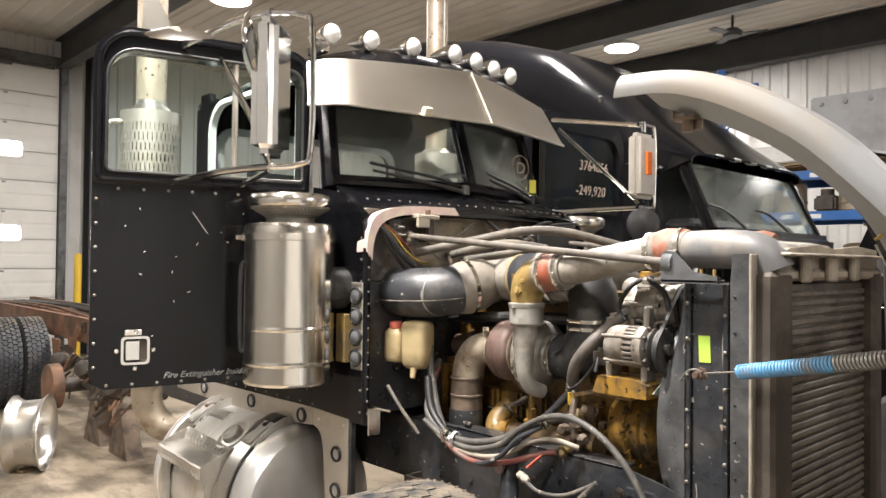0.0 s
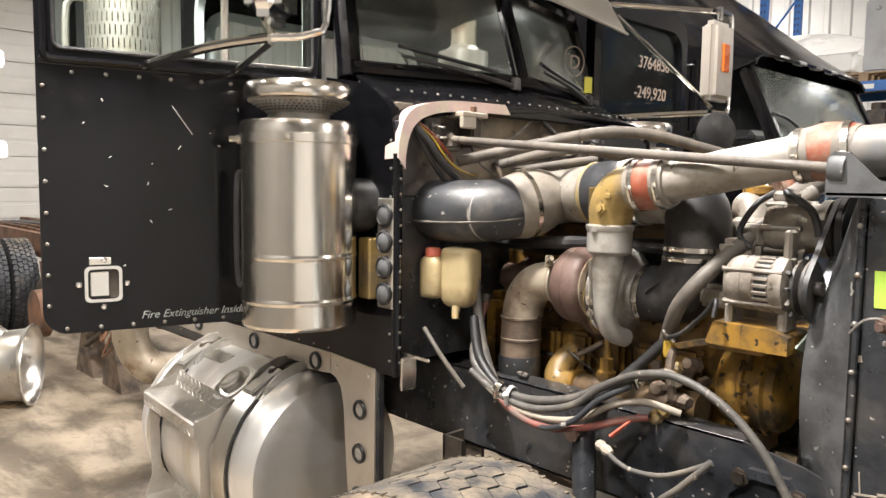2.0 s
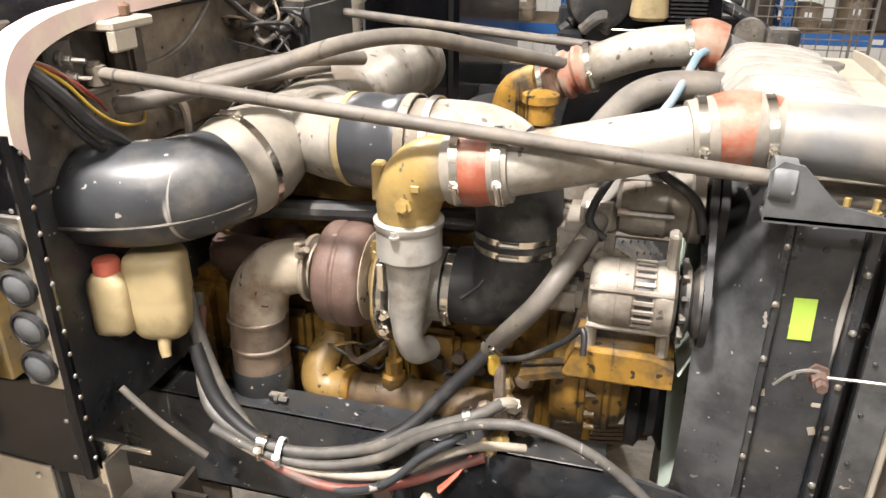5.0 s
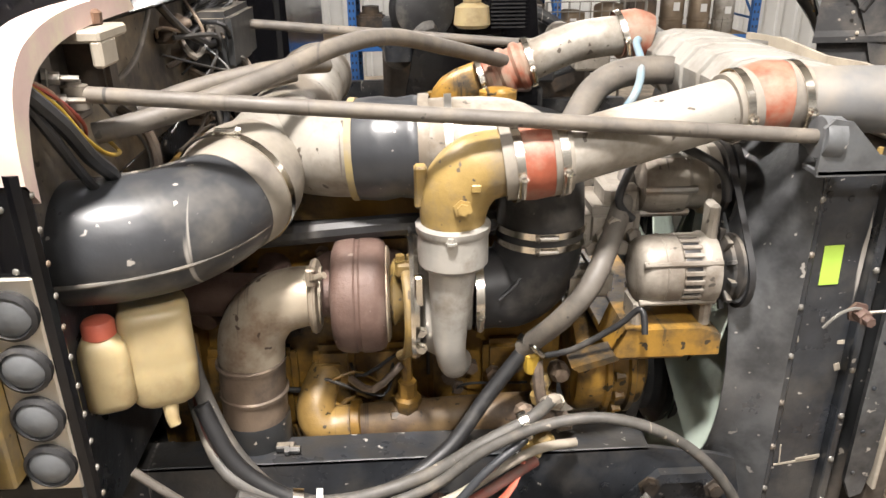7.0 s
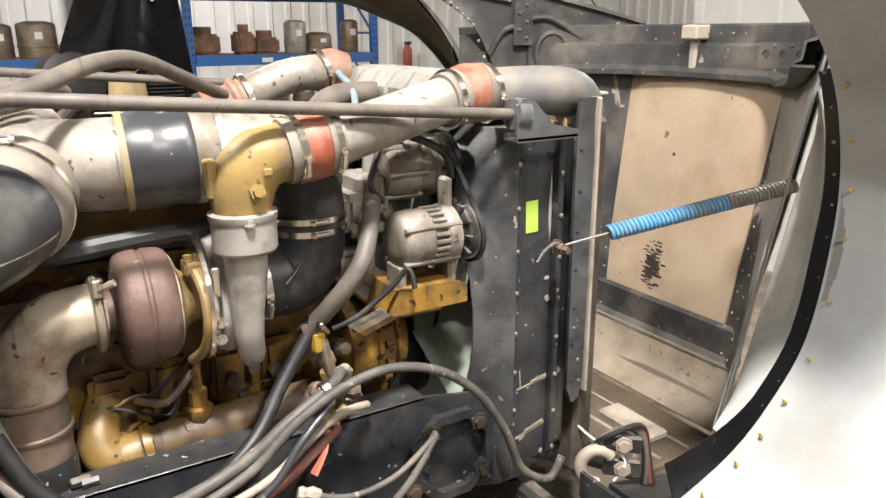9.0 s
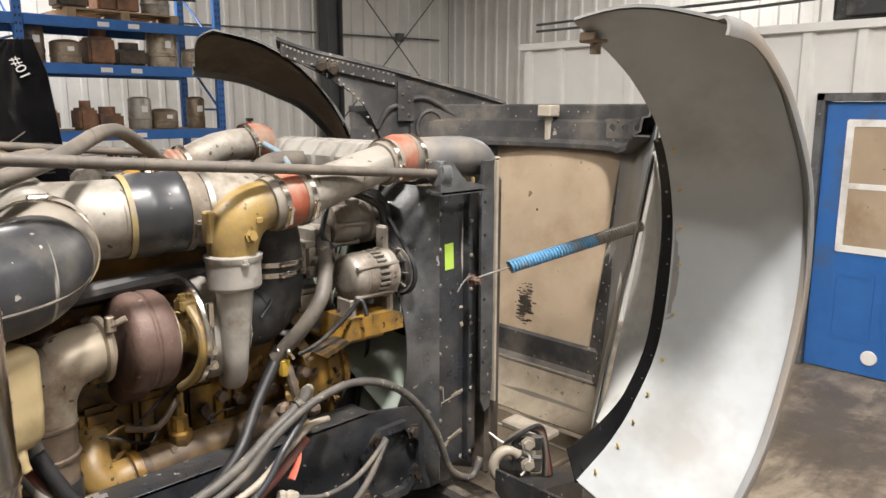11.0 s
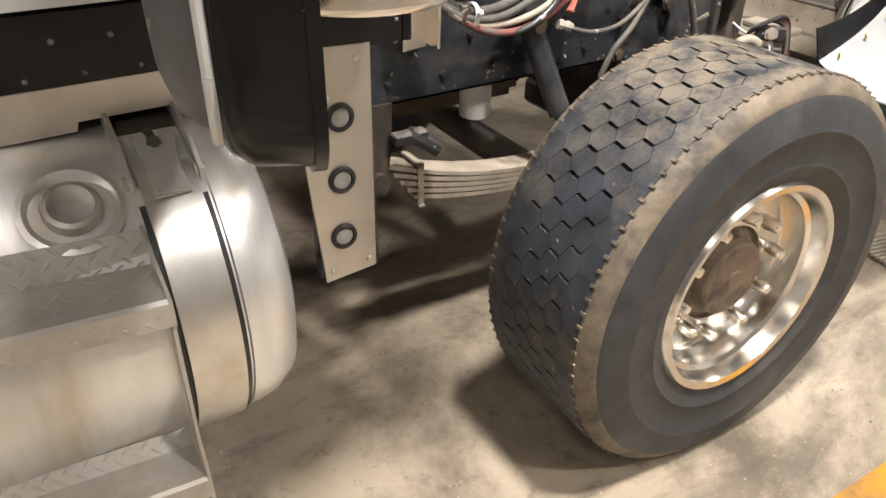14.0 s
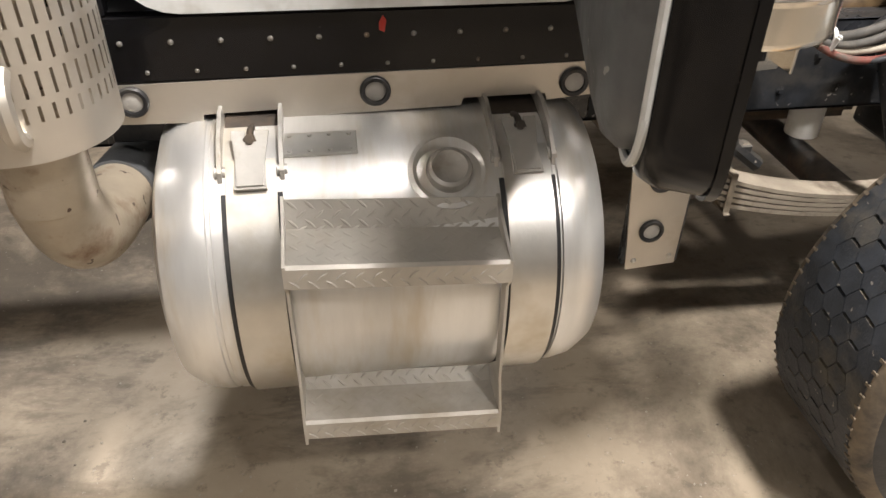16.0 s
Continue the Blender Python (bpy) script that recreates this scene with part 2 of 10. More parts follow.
M = dict(
    tank_white=mat("dusty_pale_plastic", (0.29, 0.28, 0.255), 0.5, 0, 0.12, 9, (0.185, 0.165, 0.14), 0.44, 6, 0.1),
    cuff=mat("dusty_tan_rubber", (0.23, 0.205, 0.17), 0.6, 0, 0.15, 12, (0.13, 0.115, 0.10), 0.38, 5, 0.1),
    strap_end=mat("pale_aluminium_casting", (0.46, 0.445, 0.415), 0.42, 0.45, 0.12, 9, (0.30, 0.27, 0.225), 0.34, 6, 0.08),
    alu_step=mat("worn_tread_plate", (0.50, 0.475, 0.43), 0.45, 0.4, 0.1, 9, (0.38, 0.335, 0.265), 0.34, 3, 0.06, 90),
    leaf=mat("dusty_leaf_steel", (0.36, 0.31, 0.245), 0.6, 0.1, 0.2, 12, (0.15, 0.12, 0.09), 0.3, 7, 0.15),
    lamp_clear=mat("clear_lamp_plastic", (0.36, 0.345, 0.32), 0.3, 0, 0.1, 30),
    # Darkened copy of the white cladding, for the unseen south wall.
    wall_dim=mat("darkened_unseen_cladding", (0.17, 0.165, 0.155), 0.55, 0, 0.08, 3.0, (0.12, 0.115, 0.105), 0.2, 0.6, 0.02),
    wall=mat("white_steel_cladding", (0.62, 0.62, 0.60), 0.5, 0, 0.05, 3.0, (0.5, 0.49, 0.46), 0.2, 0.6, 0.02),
    ceil=mat("ceiling_liner", (0.66, 0.625, 0.565), 0.55, 0, 0.05, 2.0, (0.50, 0.465, 0.41), 0.3, 0.5, 0.02),
    steel_dark=mat("dark_painted_steel", (0.055, 0.057, 0.06), 0.5, 0, 0.2, 4, None, 0, 2, 0.05),
    door_white=mat("overhead_door_paint", (0.70, 0.69, 0.66), 0.45, 0, 0.04, 3, (0.55, 0.53, 0.49), 0.2, 1.2, 0.05, 120),
    black=mat("black_gloss_paint", (0.005, 0.005, 0.006), 0.16, 0, 0.3, 30, (0.014, 0.0135, 0.0125), 0.10, 2.2, 0.02, 200, 0.07, 0.1, 0.25, speck=(0.20, 0.195, 0.18), sscale=60.0, sthr=0.79),
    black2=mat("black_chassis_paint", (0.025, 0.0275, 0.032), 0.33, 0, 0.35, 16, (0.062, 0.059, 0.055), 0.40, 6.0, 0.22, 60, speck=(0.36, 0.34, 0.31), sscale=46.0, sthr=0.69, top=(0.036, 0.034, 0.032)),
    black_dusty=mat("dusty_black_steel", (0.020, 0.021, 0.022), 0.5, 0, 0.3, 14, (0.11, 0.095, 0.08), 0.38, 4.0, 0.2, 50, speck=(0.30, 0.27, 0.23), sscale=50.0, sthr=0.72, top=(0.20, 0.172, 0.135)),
    grey_plate=mat("grey_galvanised_plate", (0.115, 0.12, 0.125), 0.5, 0.2, 0.2, 10, (0.045, 0.044, 0.043), 0.38, 4.5, 0.15, speck=(0.34, 0.33, 0.31), sscale=45.0, sthr=0.71),
    rubber=mat("rubber", (0.018, 0.018, 0.019), 0.48, 0, 0.25, 20, (0.085, 0.078, 0.068), 0.2, 5, 0.12, 80, speck=(0.20, 0.18, 0.16), sscale=50.0, sthr=0.73),
    rubber_grey=mat("dusty_rubber_hose", (0.082, 0.077, 0.070), 0.6, 0, 0.25, 25, (0.17, 0.148, 0.12), 0.40, 9, 0.1, 160, speck=(0.32, 0.28, 0.23), sscale=48.0, sthr=0.69),
    tyre_dust=mat("dusty_tyre_shoulder", (0.155, 0.122, 0.085), 0.7, 0, 0.3, 14, (0.05, 0.045, 0.04), 0.42, 6.0, 0.35, 90),
    ochre=mat("oily_ochre_casting", (0.205, 0.128, 0.040), 0.48, 0, 0.3, 12, (0.075, 0.052, 0.028), 0.46, 8, 0.3, 50, speck=(0.03, 0.022, 0.014), sscale=40.0, sthr=0.66),
    cooler_brown=mat("rusty_oil_cooler_paint", (0.135, 0.088, 0.042), 0.55, 0, 0.3, 12, (0.06, 0.038, 0.025), 0.48, 9, 0.3, 60, speck=(0.03, 0.02, 0.014), sscale=45.0, sthr=0.66),
    grille_tan=mat("brown_dusty_screen", (0.175, 0.142, 0.098), 0.7, 0, 0.15, 9, (0.12, 0.095, 0.066), 0.42, 5, 0.2, 60),
    brown_liner=mat("brown_fender_underside", (0.10, 0.077, 0.053), 0.75, 0, 0.25, 7, (0.165, 0.13, 0.092), 0.42, 3.5, 0.3, 60),
    sand=mat("sandy_dust_on_plastic", (0.285, 0.24, 0.18), 0.7, 0, 0.15, 7, (0.19, 0.155, 0.115), 0.44, 4, 0.15, 60, speck=(0.12, 0.10, 0.08), sscale=30.0, sthr=0.68),
    hose_tan=mat("tan_dusty_hose", (0.105, 0.093, 0.080), 0.6, 0, 0.25, 20, (0.17, 0.145, 0.115), 0.40, 7, 0.12, 140, speck=(0.05, 0.045, 0.04), sscale=45.0, sthr=0.70),
    shroud=mat("dusty_grey_shroud", (0.125, 0.128, 0.132), 0.36, 0.45, 0.35, 9, (0.045, 0.046, 0.048), 0.48, 5.0, 0.2, 60, speck=(0.40, 0.38, 0.35), sscale=40.0, sthr=0.69),
    band_tan=mat("dull_yellow_band", (0.30, 0.235, 0.105), 0.6, 0, 0.15, 20, (0.24, 0.205, 0.15), 0.45, 9, 0.1),
    rubber_blue=mat("dark_dusty_rubber", (0.036, 0.038, 0.042), 0.36, 0, 0.22, 12, (0.13, 0.12, 0.105), 0.26, 3.5, 0.08, 70, speck=(0.34, 0.32, 0.29), sscale=42.0, sthr=0.69),
    tyre=mat("worn_tyre_rubber", (0.030, 0.0315, 0.034), 0.55, 0, 0.3, 18, (0.068, 0.064, 0.058), 0.20, 3.2, 0.25, 90),
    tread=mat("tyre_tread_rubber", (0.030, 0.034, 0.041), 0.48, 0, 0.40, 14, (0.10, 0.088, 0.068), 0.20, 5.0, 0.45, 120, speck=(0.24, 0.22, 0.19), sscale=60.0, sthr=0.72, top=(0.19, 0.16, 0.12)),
    chrome=mat("polished_stainless", (0.80, 0.765, 0.70), 0.20, 1, 0.06, 5, None, 0, 3, 0.015, 30, 0.05),
    chrome_mirror=mat("chrome", (0.82, 0.81, 0.79), 0.07, 1, 0.03, 5, None, 0, 3, 0.0),
    visor=mat("brushed_stainless", (0.72, 0.68, 0.61), 0.36, 1, 0.05, 6, None, 0, 2, 0.03, 220, 0.04, stretch=(1, 0.35, 1)),
    alu=mat("worn_aluminium", (0.70, 0.685, 0.65), 0.33, 1, 0.1, 7, (0.55, 0.50, 0.40), 0.26, 2.4, 0.06, 120, 0.1),
    alu_tank=mat("dull_aluminium_tank", (0.77, 0.765, 0.75), 0.34, 0.72, 0.10, 4, (0.62, 0.565, 0.47), 0.36, 1.9, 0.06, 130, 0.08, stretch=(3, 0.6, 0.6)),
    alu_plate=mat("aluminium_trim_plate", (0.56, 0.52, 0.46), 0.42, 0.75, 0.05, 8, (0.42, 0.36, 0.27), 0.25, 3, 0.02, 200, 0.06),
    alu_pipe=mat("dusty_aluminium_pipe", (0.34, 0.318, 0.28), 0.5, 0.25, 0.18, 9, (0.17, 0.142, 0.11), 0.48, 5.5, 0.1, 80, speck=(0.09, 0.075, 0.06), sscale=40.0, sthr=0.68),
    cast=mat("cast_aluminium", (0.265, 0.24, 0.205), 0.5, 0.25, 0.18, 15, (0.145, 0.12, 0.095), 0.42, 9, 0.22, 110, speck=(0.07, 0.06, 0.05), sscale=45.0, sthr=0.68),
    cac=mat("dusty_grey_pipe", (0.15, 0.15, 0.15), 0.5, 0.15, 0.15, 9, (0.27, 0.235, 0.19), 0.42, 3, 0.08, 80),
    yellow=mat("engine_yellow", (0.30, 0.165, 0.028), 0.44, 0, 0.28, 12, (0.055, 0.040, 0.024), 0.54, 8, 0.25, 50, speck=(0.030, 0.022, 0.014), sscale=40.0, sthr=0.63),
    yellow_dirty=mat("oily_engine_yellow", (0.205, 0.112, 0.020), 0.42, 0, 0.35, 10, (0.024, 0.018, 0.011), 0.52, 7, 0.35, 40, speck=(0.34, 0.20, 0.04), sscale=30.0, sthr=0.68),
    gold=mat("gold_elbow_paint", (0.285, 0.195, 0.066), 0.48, 0.05, 0.2, 12, (0.165, 0.128, 0.082), 0.40, 8, 0.25, 90, speck=(0.09, 0.07, 0.05), sscale=40.0, sthr=0.68),
    turbine=mat("brown_cast_iron", (0.115, 0.072, 0.058), 0.6, 0.1, 0.25, 16, (0.165, 0.12, 0.10), 0.36, 8, 0.4, 90, speck=(0.30, 0.24, 0.21), sscale=45.0, sthr=0.72),
    exhaust=mat("heat_stained_steel", (0.38, 0.325, 0.25), 0.45, 0.35, 0.16, 8, (0.17, 0.10, 0.06), 0.36, 7, 0.12, 70, speck=(0.09, 0.06, 0.045), sscale=35.0, sthr=0.67),
    exhaust_dark=mat("burnt_exhaust_steel", (0.20, 0.15, 0.11), 0.55, 0.35, 0.25, 10, (0.08, 0.065, 0.055), 0.42, 8, 0.25, 60),
    orange=mat("orange_silicone_hose", (0.265, 0.070, 0.038), 0.55, 0, 0.3, 14, (0.265, 0.185, 0.135), 0.66, 11, 0.1, 90),
    cream=mat("cream_plastic", (0.42, 0.335, 0.185), 0.42, 0, 0.12, 8, (0.25, 0.18, 0.09), 0.34, 6, 0.06, 60, sub=0.2),
    red_plastic=mat("faded_red_plastic", (0.50, 0.12, 0.075), 0.5, 0, 0.15, 20, None, 0, 4, 0.1),
    red_rubber=mat("red_hose", (0.22, 0.065, 0.05), 0.55, 0, 0.2, 20, (0.12, 0.10, 0.085), 0.45, 9, 0.1),
    green=mat("lime_sticker", (0.42, 0.62, 0.09), 0.5, 0, 0.05, 30),
    blue=mat("blue_rack_paint", (0.028, 0.13, 0.40), 0.42, 0, 0.1, 6, (0.05, 0.10, 0.2), 0.2, 3, 0.03),
    blue_hose=mat("pale_blue_hose", (0.17, 0.26, 0.32), 0.5, 0, 0.15, 20, (0.24, 0.23, 0.21), 0.40, 9, 0.05),
    blue_spring=mat("blue_plastic_sleeve", (0.10, 0.27, 0.46), 0.45, 0, 0.15, 20, (0.20, 0.19, 0.17), 0.34, 9, 0.05),
    spring=mat("dusty_spring_steel", (0.24, 0.23, 0.21), 0.45, 0.6, 0.15, 20, (0.20, 0.14, 0.09), 0.3, 8, 0.1),
    rust=mat("rusty_frame_paint", (0.20, 0.10, 0.055), 0.65, 0, 0.35, 8, (0.075, 0.052, 0.04), 0.45, 3, 0.3, 40),
    grime=mat("greasy_iron", (0.055, 0.045, 0.037), 0.55, 0.2, 0.4, 12, (0.13, 0.092, 0.06), 0.38, 5, 0.35, 45),
    tan=mat("scraped_firewall_paint", (0.062, 0.055, 0.050), 0.6, 0, 0.3, 10, (0.27, 0.222, 0.160), 0.58, 3.6, 0.2, 60, speck=(0.03, 0.026, 0.022), sscale=40.0, sthr=0.68),
    felt=mat("brown_insulation_board", (0.37, 0.288, 0.20), 0.85, 0, 0.10, 4, (0.285, 0.21, 0.135), 0.36, 2.8, 0.25, 120, speck=(0.15, 0.105, 0.07), sscale=16.0, sthr=0.70),
    fender_white=mat("pale_primered_inside", (0.335, 0.357, 0.367), 0.52, 0, 0.08, 3, (0.275, 0.277, 0.267), 0.34, 1.6, 0.04, 150),
    cast_bright=mat("bright_cast_aluminium", (0.40, 0.385, 0.355), 0.42, 0.4, 0.15, 15, (0.22, 0.195, 0.16), 0.34, 8, 0.15, 110),
    primer=mat("light_grey_primer", (0.185, 0.192, 0.195), 0.55, 0, 0.10, 3, (0.20, 0.175, 0.145), 0.42, 2.2, 0.06, 150),
    hood_in=mat("dusty_dark_fibreglass", (0.036, 0.036, 0.037), 0.52, 0, 0.3, 9, (0.105, 0.092, 0.076), 0.40, 4.5, 0.25, 45, speck=(0.28, 0.25, 0.21), sscale=40.0, sthr=0.70),
    beige=mat("dusty_beige_steel", (0.36, 0.32, 0.26), 0.6, 0.1, 0.15, 9, (0.16, 0.135, 0.11), 0.34, 4, 0.15),
    core=mat("dusty_radiator_fins", (0.17, 0.155, 0.135), 0.6, 0.4, 0.25, 18, (0.085, 0.075, 0.066), 0.4, 5, 0.25, 90),
    wood=mat("pallet_wood", (0.28, 0.2, 0.12), 0.75, 0, 0.2, 9, None, 0, 3, 0.2),
    can=mat("brown_filter_can", (0.22, 0.17, 0.12), 0.5, 0.5, 0.25, 6, (0.35, 0.31, 0.26), 0.3, 3, 0.1),
    yellow_line=mat("yellow_floor_paint", (0.42, 0.19, 0.004), 0.65, 0, 0.18, 10, (0.18, 0.10, 0.03), 0.42, 5, 0.08),
    yellow_post=mat("yellow_bollard_paint", (0.66, 0.43, 0.03), 0.45, 0, 0.08, 6),
    seat=mat("grey_seat_cloth", (0.12, 0.12, 0.125), 0.9, 0, 0.15, 30),
    trim=mat("light_grey_trim", (0.62, 0.63, 0.62), 0.5, 0, 0.05, 9, (0.42, 0.41, 0.38), 0.25, 5, 0.05),
    pink=mat("masking_tape_pink", (0.62, 0.47, 0.43), 0.65, 0, 0.08, 12, (0.66, 0.60, 0.45), 0.42, 9, 0.1),
    white=mat("white_plastic", (0.72, 0.72, 0.70), 0.45, 0, 0.05, 8, (0.5, 0.48, 0.44), 0.2, 3, 0.05),
    letter=mat("silver_lettering", (0.30, 0.32, 0.31), 0.5, 0, 0.2, 40),
    chalk=mat("pale_chalk", (0.42, 0.33, 0.27), 0.8, 0, 0.3, 40),
    amber=mat("orange_reflector", (0.78, 0.16, 0.02), 0.25, 0, 0.05, 30),
    tape=mat("pale_tape", (0.62, 0.56, 0.40), 0.7, 0, 0.05, 9),
    tank_brown=mat("dusty_brown_tank", (0.055, 0.045, 0.036), 0.6, 0.1, 0.3, 10, (0.12, 0.10, 0.08), 0.34, 5, 0.2),
    rack_panel=mat("pale_grey_panel_paint", (0.36, 0.37, 0.385), 0.5, 0, 0.06, 3, (0.28, 0.28, 0.28), 0.25, 1.5, 0.03),
    note=mat("yellow_note", (0.72, 0.66, 0.10), 0.7, 0, 0.03, 9),
    fan=mat("pale_green_fan_blade", (0.33, 0.38, 0.33), 0.4, 0, 0.1, 8, (0.18, 0.19, 0.16), 0.25, 4, 0.05),
    label=mat("silver_label", (0.72, 0.72, 0.70), 0.4, 0, 0.05, 15),
    daylight=mat("daylight_pane", (1.0, 1.0, 1.0), 0.3, 0, 0.0, 5, emit=6.0, bump=0.0),
    lamp_glow=mat("lamp_diffuser", (1.0, 0.95, 0.86), 0.4, 0, 0.0, 5, emit=9.0, bump=0.0),
    wire_red=mat("red_wire", (0.26, 0.05, 0.035), 0.5, 0, 0.1, 30),
    wire_yellow=mat("yellow_wire", (0.42, 0.27, 0.035), 0.5, 0, 0.1, 30),
    wheel=mat("polished_wheel_aluminium", (0.74, 0.715, 0.67), 0.19, 1.0, 0.08, 8, (0.60, 0.50, 0.30), 0.14, 4.5, 0.04, 80, 0.08),
    glass=glass_mat("window_glass", (0.80, 0.92, 0.90)),
    glass_dark=glass_mat("tinted_windscreen_glass", (0.80, 0.88, 0.85), 0.04, 1.3, 0.09),
    clear_red=mat("red_lamp_lens", (0.35, 0.02, 0.015), 0.2),
)


def concrete_mat():
    """Worn workshop concrete: pale slab, dark oil and tyre stains at three scales, fine grit."""
    m = bpy.data.materials.new("stained_concrete")
    m.use_nodes = True
    n, l = m.node_tree.nodes, m.node_tree.links
    b_ = n["Principled BSDF"]
    tc = n.new("ShaderNodeTexCoord")

    def noise(sc, detail, rough, warp=0.0, stretch=(1, 1, 1)):
        mp = n.new("ShaderNodeMapping")
        mp.inputs["Scale"].default_value = stretch
        l.new(tc.outputs["Object"], mp.inputs["Vector"])
        t = n.new("ShaderNodeTexNoise")
        t.inputs["Scale"].default_value, t.inputs["Detail"].default_value, t.inputs["Roughness"].default_value = sc, detail, rough
        t.inputs["Distortion"].default_value = warp
        l.new(mp.outputs[0], t.inputs["Vector"])
        return t.outputs["Fac"]

    def ramp(f, lo, hi, a=0.0, c=1.0):
        r = n.new("ShaderNodeMapRange")
        for k, v in enumerate((lo, hi, a, c)):
            r.inputs[k + 1].default_value = v
        l.new(f, r.inputs[0])
        return r.outputs[0]

    def mix(f, a, c):
        x = n.new("ShaderNodeMix")
        x.data_type = "RGBA"
        l.new(f, x.inputs[0])
        for sock, v in ((x.inputs[6], a), (x.inputs[7], c)):
            if isinstance(v, tuple):
                sock.default_value = (*v, 1)
            else:
                l.new(v, sock)
        return x.outputs[2]
    col = mix(ramp(noise(2.2, 6, 0.65), 0.3, 0.7), (0.262, 0.213, 0.157), (0.385, 0.320, 0.240))
    col = mix(ramp(noise(0.8, 8, 0.72, 0.25), 0.47, 0.60, 0, 0.85), col, (0.075, 0.060, 0.043))
    col = mix(ramp(noise(1.9, 7, 0.7, 0.3, (0.45, 1.3, 1)), 0.50, 0.60, 0, 0.7), col, (0.088, 0.071, 0.051))
    col = mix(ramp(noise(14, 5, 0.7), 0.57, 0.66, 0, 0.45), col, (0.085, 0.068, 0.050))
    col = mix(ramp(noise(75, 2, 0.5), 0.68, 0.74, 0, 0.7), col, (0.36, 0.33, 0.28))
    l.new(col, b_.inputs["Base Color"])
    l.new(ramp(noise(1.3, 6, 0.6), 0.3, 0.7, 0.35, 0.62), b_.inputs["Roughness"])
    bp = n.new("ShaderNodeBump")
    bp.inputs["Strength"].default_value, bp.inputs["Distance"].default_value = 0.25, 0.004
    l.new(noise(45, 5, 0.7), bp.inputs["Height"])
    l.new(bp.outputs[0], b_.inputs["Normal"])
    return m


M["floor"] = concrete_mat()


# ---- geometry helpers ----
def V(*a):
    return Vector(a)


AXIS = {"x": V(1, 0, 0), "y": V(0, 1, 0), "z": V(0, 0, 1)}


def box(bm, x0, x1, y0, y1, z0, z1, bev=0.003, m=None, seg=1):
    mm = Matrix.Translation(((x0 + x1) / 2, (y0 + y1) / 2, (z0 + z1) / 2)) @ Matrix.Diagonal((abs(x1 - x0), abs(y1 - y0), abs(z1 - z0), 1))
    if m is not None:
        mm = m @ mm
    vs = bmesh.ops.create_cube(bm, size=1, matrix=mm)["verts"]
    if bev:
        es = list({e for v in vs for e in v.link_edges})
        bmesh.ops.bevel(bm, geom=es, offset=min(bev, 0.45 * min(abs(x1 - x0), abs(y1 - y0), abs(z1 - z0))), segments=seg, affect="EDGES")


def spline(pts, n=6):
    """A smooth line of points through the given ones."""
    p = [Vector(q) for q in pts]
    if len(p) < 3 or n < 2:
        return p
    out = []
    for i in range(len(p) - 1):
        a, b, c, d = p[max(i - 1, 0)], p[i], p[i + 1], p[min(i + 2, len(p) - 1)]
        for k in range(n):
            t = k / n
            out.append(0.5 * ((2 * b) + (c - a) * t + (2 * a - 5 * b + 4 * c - d) * t * t + (3 * b - a - 3 * c + d) * t ** 3))
    out.append(p[-1])
    return out


def tube(bm, pts, r, seg=14, n=6, caps=True, squash=1.0):
    """A pipe along the points; r is one radius or one for each given point."""
    line = spline(pts, n)
    if isinstance(r, (int, float)):
        rad = [r] * len(line)
    else:
        xs = np.linspace(0, len(line) - 1, len(r))
        rad = np.interp(range(len(line)), xs, r)
    up = None
    rings = []
    for i, p in enumerate(line):
        d = (line[min(i + 1, len(line) - 1)] - line[max(i - 1, 0)]).normalized()
        if up is None:
            up = d.orthogonal().normalized()
        up = (up - d * up.dot(d)).normalized()
        side = d.cross(up)
        rings.append([bm.verts.new(p + float(rad[i]) * (math.cos(2 * math.pi * k / seg) * up + squash * math.sin(2 * math.pi * k / seg) * side)) for k in range(seg)])
    for a, b in zip(rings, rings[1:]):
        for k in range(seg):
            bm.faces.new((a[k], a[(k + 1) % seg], b[(k + 1) % seg], b[k]))
    if caps:
        bm.faces.new(rings[0][::-1])
        bm.faces.new(rings[-1])


def lathe(bm, prof, o, axis="z", seg=32, caps=True):
    """A turned body: prof is (radius, height along the axis) from o."""
    d = AXIS[axis] if isinstance(axis, str) else Vector(axis).normalized()
    u = d.orthogonal().normalized()
    w = d.cross(u)
    o = Vector(o)
    rings = [[bm.verts.new(o + d * h + max(r, 1e-4) * (math.cos(2 * math.pi * k / seg) * u + math.sin(2 * math.pi * k / seg) * w)) for k in range(seg)] for r, h in prof]
    for a, b in zip(rings, rings[1:]):
        for k in range(seg):
            bm.faces.new((a[k], a[(k + 1) % seg], b[(k + 1) % seg], b[k]))
    if caps:
        bm.faces.new(rings[0][::-1])
        bm.faces.new(rings[-1])


def prism(bm, poly, axis, a, b):
    """A flat plate: the outline poly in the two other axes (in x, y, z order), from a to b along the axis."""
    def at(p, h):
        return {"x": (h, p[0], p[1]), "y": (p[0], h, p[1]), "z": (p[0], p[1], h)}[axis]
    lo, hi = [bm.verts.new(at(p, a)) for p in poly], [bm.verts.new(at(p, b)) for p in poly]
    bm.faces.new(lo[::-1])
    bm.faces.new(hi)
    for i in range(len(poly)):
        j = (i + 1) % len(poly)
        bm.faces.new((lo[i], lo[j], hi[j], hi[i]))
    bmesh.ops.recalc_face_normals(bm, faces=bm.faces)


